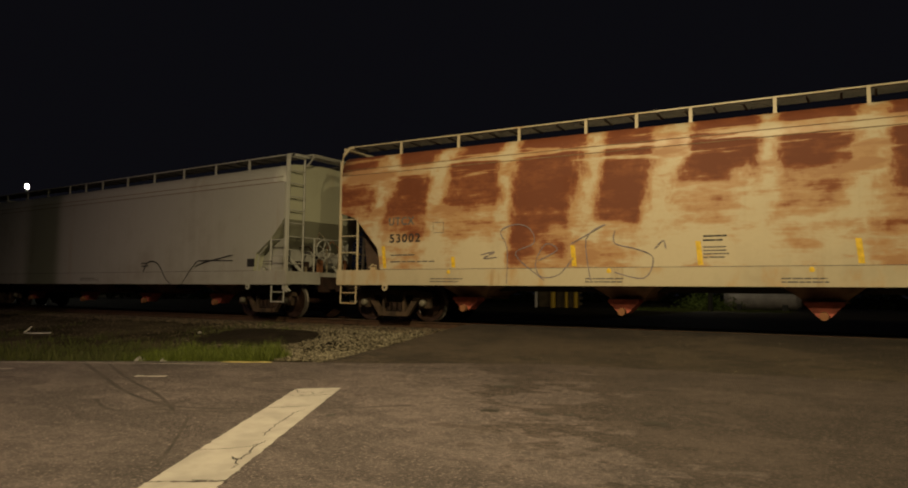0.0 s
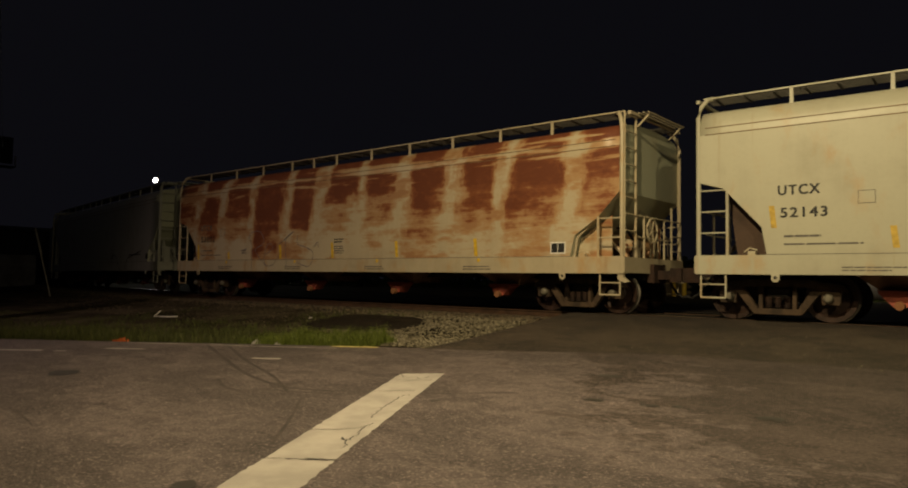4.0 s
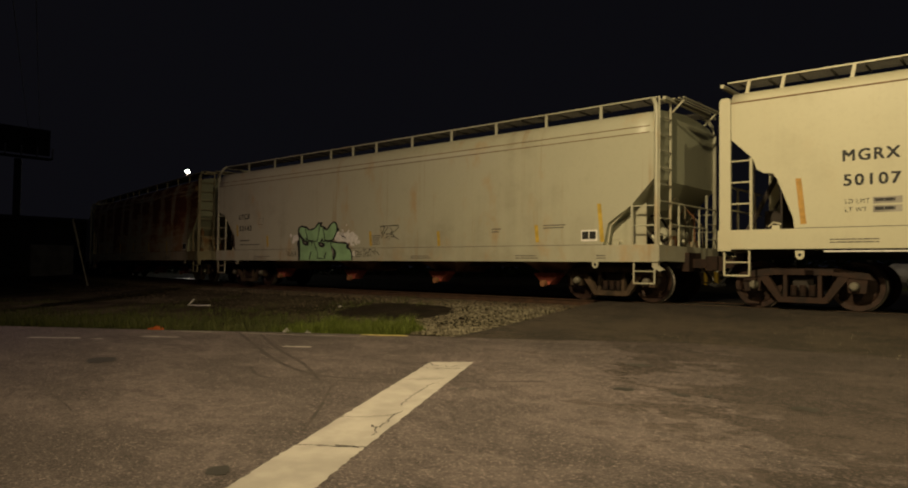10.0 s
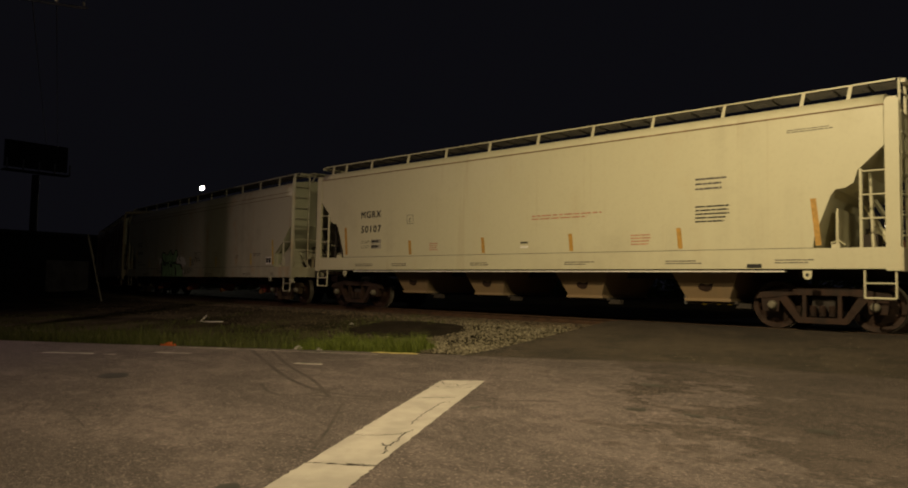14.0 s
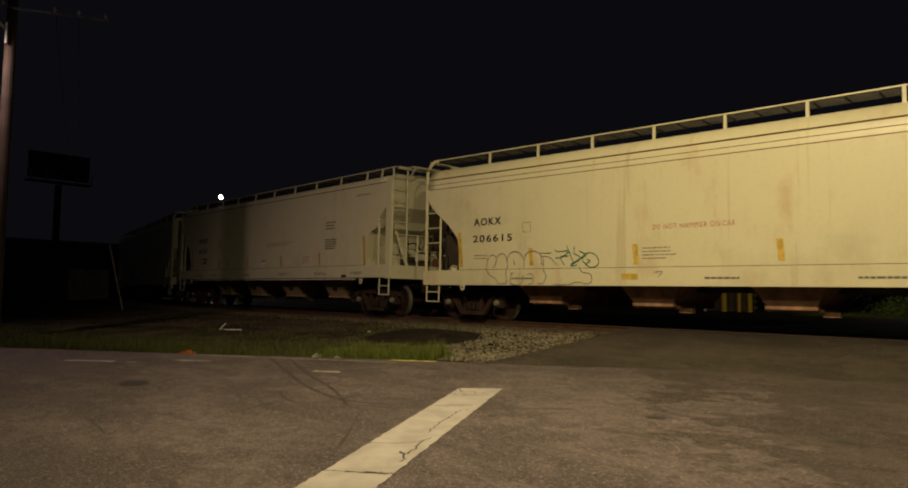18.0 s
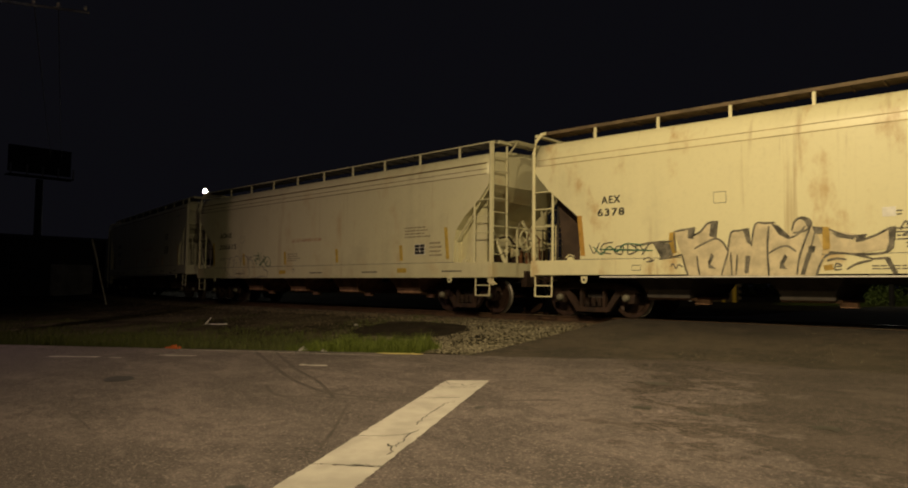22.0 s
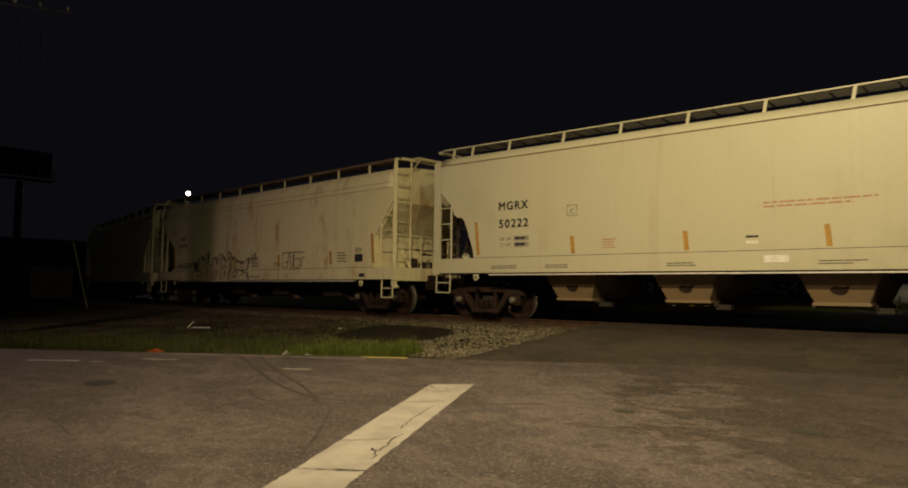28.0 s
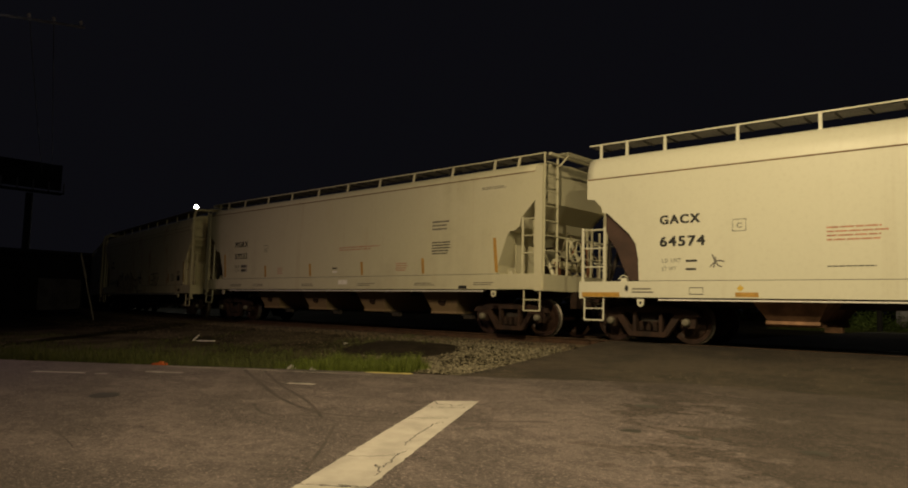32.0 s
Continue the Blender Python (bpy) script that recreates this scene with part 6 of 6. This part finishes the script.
def grass_field(name, count, x0, x1, depth, low, high, mat, label, seed, power=1.5, thin=0.0):
    r, spots = random.Random(seed), []
    while len(spots) < count:
        x = x0 + (x1 - x0) * r.random()
        y = edge_y(x) + 0.06 + depth * (0.75 + 0.9 * noise.noise(Vector((x * 0.55, 0, seed)))) * r.random() ** power
        n = 0.6 * noise.noise(Vector((x * 0.8, y * 0.8, seed))) + 0.5 * noise.noise(Vector((x * 2.3, y * 2.3, seed)))
        if n + 0.55 < thin + 0.8 * r.random() - 0.25:
            continue
        spots.append((x, y, ground_z(x, y) - 0.02, (low + (high - low) * r.random() ** 1.6) * max(0.25, 0.8 + 1.1 * n)))
    me = blades(spots, seed + 1)
    me.materials.append(mat)
    return tagged(new(name, me), label, "grass", kind="stuff")


GREENS = island_colour("grass_blades", (0.055, 0.072, 0.012), (0.150, 0.185, 0.032), 0.6)
WEEDS = island_colour("weed_blades", (0.034, 0.044, 0.012), (0.098, 0.104, 0.032), 0.65)
grass_field("grass", 10000, -11.5, -9.0, 1.0, 0.07, 0.30, GREENS, "bright green grass tuft at the road's edge", 11, 1.3)
grass_field("grass", 26000, -38.0, -11.2, 2.4, 0.07, 0.30, WEEDS, "green verge grass along the road", 12, 1.5)
grass_field("weeds", 26000, -44.0, -11.5, 6.5, 0.04, 0.18, WEEDS, "sparse dry weeds on the verge", 13, 0.9, 0.15)

# the dark mound beside the gravel
bm = bmesh.new()
cols = []
for i in range(15):
    row = []
    for j in range(11):
        u, v = i / 7 - 1, j / 5 - 1
        x, y = -11.85 + u * 1.85, 11.6 + v * 1.4
        h = max(0.0, 1 - u * u - v * v) ** 0.7
        row.append(bm.verts.new((x, y, ground_z(x, y) - 0.06 + h * (0.15 + 0.05 * noise.noise(Vector((x * 2, y * 2, 4)))))))
    cols.append(row)
for a, b in zip(cols, cols[1:]):
    for j in range(10):
        bm.faces.new((a[j], b[j], b[j + 1], a[j + 1])).smooth = True
put("dirt_mound", bm, DIRT, "low mound of dark broken asphalt", "dirt mound")


def thing(name, bm, mat, label, category):
    return put(name, bm, mat, label, category)


# litter on the verge
x, y = -13.95, 6.93
bm = prism(bmesh.new(), [(-0.16, 0.0), (0.16, 0.0), (0.14, 0.05), (0.02, 0.09), (-0.05, 0.04), (-0.16, 0.03)], -0.06, 0.06)
ob = thing("plastic_scrap", bm, CONE, "torn orange plastic scrap on the kerbless edge", "litter")
ob.matrix_basis = pose(x, y, on_ground(x, y), 0, 4, 25)
a, b, c = (-18.95, 10.52), (-18.75, 10.23), (-17.9, 10.42)
bm = tube(bmesh.new(), [(*a, ground_z(*a) + 0.15), (*b, ground_z(*b) + 0.015), (-18.3, 10.30, ground_z(-18.3, 10.30) + 0.02), (*c, ground_z(*c) + 0.02)], 0.014)
thing("bent_pipe", bm, WHITE, "bent white plastic pipe lying on the verge", "litter")
for x, y, w in ((-11.2, 8.15, 0.10), (-10.75, 8.30, 0.07), (-14.0, 11.8, 0.06), (-9.35, 11.1, 0.08)):
    bm = prism(bmesh.new(), [(-w, 0), (w, 0), (w * 0.6, w * 0.5), (-w * 0.2, w * 0.9), (-w * 0.8, w * 0.4)], -w * 0.5, w * 0.5)
    ob = thing("litter", bm, PALEWALL if x < -10 else DIRT, "crumpled scrap lying at the verge", "litter")
    ob.matrix_basis = pose(x, y, on_ground(x, y) - 0.005, 0, 0, 40 * w * 10)

# the leaning marker stakes
fx, fy = -33.6, 13.45
fz = ground_z(fx, fy) - 0.1
stake = tagged(new("marker_stake"), "leaning pair of pale weathered marker stakes", "stake")
part("stake", tube(bmesh.new(), [(fx, fy, fz), (fx - 0.15, fy - 0.7, fz + 3.05)], 0.030, 8), POST, stake)
part("stake", tube(bmesh.new(), [(fx - 0.05, fy - 0.42, fz + 1.95), (fx - 0.12, fy - 0.7, fz + 3.1)], 0.024, 8), POST, stake)

# ---- the utility pole with the pale lamp ----
px, py = -21.62, 5.33
pz = on_ground(px, py) - 0.2
pole = tagged(new("utility_pole"), "tall wooden utility pole with a lamp arm and wires", "utility pole")
bm = bmesh.new()
lathe(bm, [(0.17, 0), (0.16, 3), (0.14, 7), (0.12, 10.6)], 14, "z")
shaft = part("shaft", bm, POLEWOOD, pole)
shaft.location = (px, py, pz)
arm_a, arm_b = Vector((px - 0.35, py - 0.5, 9.28)), Vector((-19.75, 7.15, 8.95))
part("crossarm", tube(bmesh.new(), [arm_a, arm_b], 0.035, 6), GALV, pole)
part("pole_tag", box(bmesh.new(), px + 0.10, px + 0.19, py - 0.17, py - 0.14, 8.2, 8.75), WHITE, pole, "pale plate on the pole")
lx, ly, lz = PALE_AT
part("lamp_arm", tube(bmesh.new(), [(px, py, 8.5), ((px + lx) / 2, (py + ly) / 2, 8.95), (lx, ly, lz + 0.22)], 0.035, 8), GALV, pole)
bm = lathe(bmesh.new(), [(0.05, 0.24), (0.16, 0.20), (0.20, 0.12), (0.20, 0.09)], 16, "z")
part("lamp_head", bm, GALV, pole).location = (lx, ly, lz)
part("lamp_lens", lathe(bmesh.new(), [(0.17, 0.085), (0.15, 0.06), (0.06, 0.05)], 16, "z"), glow("pale_lamp_glow", (1.0, 0.85, 0.78), 30.0), pole).location = (lx, ly, lz)
for k in range(4):
    at = arm_a.lerp(arm_b, (0.12, 0.55, 0.75, 0.97)[k])
    part("insulator", lathe(bmesh.new(), [(0.03, 0.05), (0.05, 0.10), (0.035, 0.16)], 8, "z"), WHITE, pole).location = at
    if k in (1, 2):
        b = Vector((-72.0, 22.6 + 0.8 * k, 12.5))
        pts = [at + Vector((0, 0, 0.16)) + (b - at) * (i / 14) - Vector((0, 0, 0.3 * (1 - (2 * i / 14 - 1) ** 2))) for i in range(15)]
        part("wire", tube(bmesh.new(), pts, 0.012, 5), SOOT_SHADE, pole)

# ---- dark things beyond the curve ----
board = tagged(new("billboard"), "dark unlit billboard on a single mast", "billboard")
bx, by = -66.0, 20.5
part("mast", lathe(bmesh.new(), [(0.3, 0.4), (0.28, 10.4)], 14, "z"), SHED, board).location = (bx, by, 0)
for k in range(4):
    part("panel", box(bmesh.new(), bx - 0.15, bx + 0.15, by - 2.4 + k * 1.2, by - 1.22 + k * 1.2, 10.9, 13.1), SHED, board)
part("catwalk", box(bmesh.new(), bx - 0.5, bx + 0.6, by - 2.5, by + 2.5, 10.55, 10.65), SHED, board)
for k in range(5):
    part("bracket", box(bmesh.new(), bx + 0.5, bx + 0.6, by - 2.4 + k * 1.2, by - 2.3 + k * 1.2, 10.6, 11.5), GALV, board)

shed = tagged(new("warehouse"), "long dark low warehouse beyond the tracks", "building")
for k in range(6):
    part("wall_panel", box(bmesh.new(), -64, -63.7, -22 + k * 8, -14.1 + k * 8, 0.2, 5.2), SHED, shed)
part("roof", box(bmesh.new(), -80, -63.2, -23, 27, 5.2, 5.5), SHED, shed)
part("end_wall", box(bmesh.new(), -80, -63.7, 26, 26.3, 0.2, 5.2), SHED, shed)
part("door", box(bmesh.new(), -63.69, -63.6, 20.9, 24.2, 0.6, 3.2), PALEWALL, shed, "pale roller door")


def flood(at, size, strength, colour, label, mast=True):
    """A distant floodlight: mast, head and glowing lens, and the light it gives."""
    x, y, z = at
    f = tagged(new("yard_light"), label, "street lamp", "distant street lamps")
    part("mast", lathe(bmesh.new(), [(0.14, 0.5), (0.08, z - 0.1)], 10, "z"), SHED, f).location = (x, y, 0)
    part("lamp_head", lathe(bmesh.new(), [(size * 0.3, z + size * 1.25), (size * 0.6, z + size * 1.1), (size * 0.7, z + size * 0.8)], 16, "z"), GALV, f).location = (x, y, 0)
    bm = bmesh.new()
    bmesh.ops.create_uvsphere(bm, u_segments=16, v_segments=10, radius=size * 0.85)
    lens = part("lens", bm, glow("lamp_glow", colour, strength), f)
    lens.location = (x, y, z)
    return f


def polar(az, el, d):
    a, e = radians(az), radians(el)
    return (d * math.sin(a), d * math.cos(a), 1.70 + d * math.tan(e))


flood(polar(-61.68, 7.1, 120.0), 0.32, 200.0, (1.0, 0.93, 0.72), "bright floodlight on a mast behind the train")
flood(polar(-10.25, 5.5, 42.0), 0.13, 50.0, (1.0, 0.94, 0.75), "bright street lamp beyond the crossing")
flood(polar(-8.5, 3.8, 75.0), 0.16, 40.0, (1.0, 0.86, 0.5), "street lamp far down the crossing road")
flood(polar(-14.6, 4.25, 90.0), 0.22, 40.0, (1.0, 0.86, 0.5), "small street lamp far behind the train")

# ---- what shows beneath the cars ----
bollards = ((-23.55, 0.10, WHITE, "white guard post"), (-22.2, 0.17, YELLOW, "thick yellow steel guard post"), (-21.15, 0.12, YELLOW, "yellow steel guard post"), (-20.4, 0.15, YELLOW, "thick yellow steel guard post"))
for az, r, mat, label in bollards:
    x, y, _ = polar(az, 0, 49.0)
    z = ground_z(x, y) - 0.05
    bm = lathe(bmesh.new(), [(r, 0), (r, 1.5), (r * 0.8, 1.62), (r * 0.3, 1.68)], 14, "z")
    thing("guard_post", bm, mat, label + " beyond the tracks", "bollard").location = (x, y, z)
x, y, _ = polar(-6.6, 0, 47.0)
tank = tagged(new("tank"), "long pale horizontal tank on cradles", "tank")
bm = bmesh.new()
lathe(bm, [(0.1, -2.2), (0.5, -2.15), (0.66, -1.9), (0.68, 1.9), (0.5, 2.15), (0.1, 2.2)], 24, "y")
shell = part("shell", bm, TANK, tank)
shell.matrix_basis = pose(x, y, 1.62, 0, 0, 90)
for s in (-1.3, 1.3):
    part("cradle", box(bmesh.new(), x + s - 0.15, x + s + 0.15, y - 0.6, y + 0.6, 0.7, 1.25), SHED, tank)
spots, r = [], random.Random(31)
bush = tagged(new("bush"), "lit green bush beyond the tracks", "bush")
cx, cy, _ = polar(-10.6, 0, 46.0)
verts, faces = [], []
for i in range(1600):
    a, e, q = r.random() * 6.28, r.random() * 1.5, (0.55 + 0.5 * r.random())
    w = 2.1 * q * (0.85 + 0.3 * math.sin(3 * a))
    p = Vector((cx + w * math.cos(a) * math.cos(e), cy + w * math.sin(a) * math.cos(e), 0.85 + 0.85 * q * math.sin(e) * (1 + 0.3 * math.sin(5 * a))))
    d1 = Vector((r.uniform(-1, 1), r.uniform(-1, 1), r.uniform(-1, 1))).normalized() * 0.09
    d2 = d1.cross(Vector((r.uniform(-1, 1), r.uniform(-1, 1), 0.3))).normalized() * 0.04
    n0 = len(verts)
    verts += [tuple(p - d1), tuple(p + d2), tuple(p + d1), tuple(p - d2)]
    faces.append((n0, n0 + 1, n0 + 2, n0 + 3))
me = bpy.data.meshes.new("crown")
me.from_pydata(verts, [], faces)
me.materials.append(island_colour("bush_leaves", (0.07, 0.11, 0.02), (0.20, 0.26, 0.06), 0.6))
crown = new("crown", me)
crown.parent = bush
# the low wall behind the guard posts, course by course
dock = tagged(new("loading_dock"), "low tan block wall behind the guard posts", "wall")
x0, y0, _ = polar(-23.7, 0, 51.5)
for row in range(8):
    for k in range(8):
        a = x0 + 0.42 * k + (0.21 if row % 2 else 0)
        part("block", box(bmesh.new(), a, a + 0.41, y0, y0 + 0.3, 0.78 + 0.205 * row, 0.975 + 0.205 * row), BLOCKS, dock)
# the lawn round the bush
r, spots = random.Random(57), []
for i in range(7000):
    x, y = cx - 4.5 + 9.5 * r.random(), cy - 5.0 + 7.5 * r.random()
    spots.append((x, y, max(ground_z(x, y), 0.80) - 0.03, 0.10 + 0.16 * r.random()))
me = blades(spots, 58)
me.materials.append(GREENS)
tagged(new("lawn", me), "dim green lawn beyond the tracks", "grass", kind="stuff")
# an added belt of trees, all round, to hide the sky beneath the cars
r, verts, faces = random.Random(41), [], []
while len(verts) < 4 * 16000:
    az, d = -88 + 118 * r.random(), 84 + 8 * r.random()
    x, y = d * math.sin(radians(az)), d * math.cos(radians(az))
    tall = 4.2 + 1.6 * noise.noise(Vector((az * 0.2, 0, 2))) + 0.8 * noise.noise(Vector((az * 0.9, 0, 7)))
    z = 0.4 + tall * r.random() ** 0.8
    s, a, b, n0 = 0.22 + 0.28 * r.random(), r.random() * 6.28, r.random() * 3.14, len(verts)
    ux, uy, uz = s * math.cos(a), s * math.sin(a), s * 0.4 * math.sin(b)
    verts += [(x - ux, y - uy, z - uz), (x + uy * 0.6, y - ux * 0.6, z + s * 0.5), (x + ux, y + uy, z + uz), (x - uy * 0.6, y + ux * 0.6, z - s * 0.5)]
    faces.append((n0, n0 + 1, n0 + 2, n0 + 3))
me = bpy.data.meshes.new("trees")
me.from_pydata(verts, [], faces)
me.materials.append(island_colour("far_leaves", (0.025, 0.04, 0.012), (0.06, 0.085, 0.03), 0.7))
tagged(new("sky_hiding_trees", me), "added belt of trees that hides the sky beneath the cars", "trees", kind="stuff")
for k in range(5):
    a = k * 1.3
    part("stem", tube(bmesh.new(), [(cx, cy, 0.75), (cx + 0.4 * math.cos(a), cy + 0.4 * math.sin(a), 1.05), (cx + 0.8 * math.cos(a), cy + 0.8 * math.sin(a), 1.3)], 0.02, 5), TIE, bush)


def motions():
    times = sorted(set(RUN_T) | set(range(33)))
    for car, left, right in CARS:
        rows = []
        for t in times:
            s = float(np.interp(t, RUN_T, RUN_S))
            x0, y0, _ = on_line(left + BOGIE - s)
            x1, y1, _ = on_line(right - BOGIE - s)
            rows.append((t, pose((x0 + x1) / 2, (y0 + y1) / 2, RAIL, 0, 0, math.degrees(math.atan2(y1 - y0, x1 - x0)))))
        walk(car, rows)
    beat = [i * 0.16 for i in range(201)]
    turns = [(t, -math.degrees(float(np.interp(t, RUN_T, RUN_S)) / WHEEL_R)) for t in beat if t <= 32.0]
    for wheel, x in WHEELS:
        walk(wheel, [(t, pose(x, 0, WHEEL_R, 0, a, 0)) for t, a in turns])


motions()
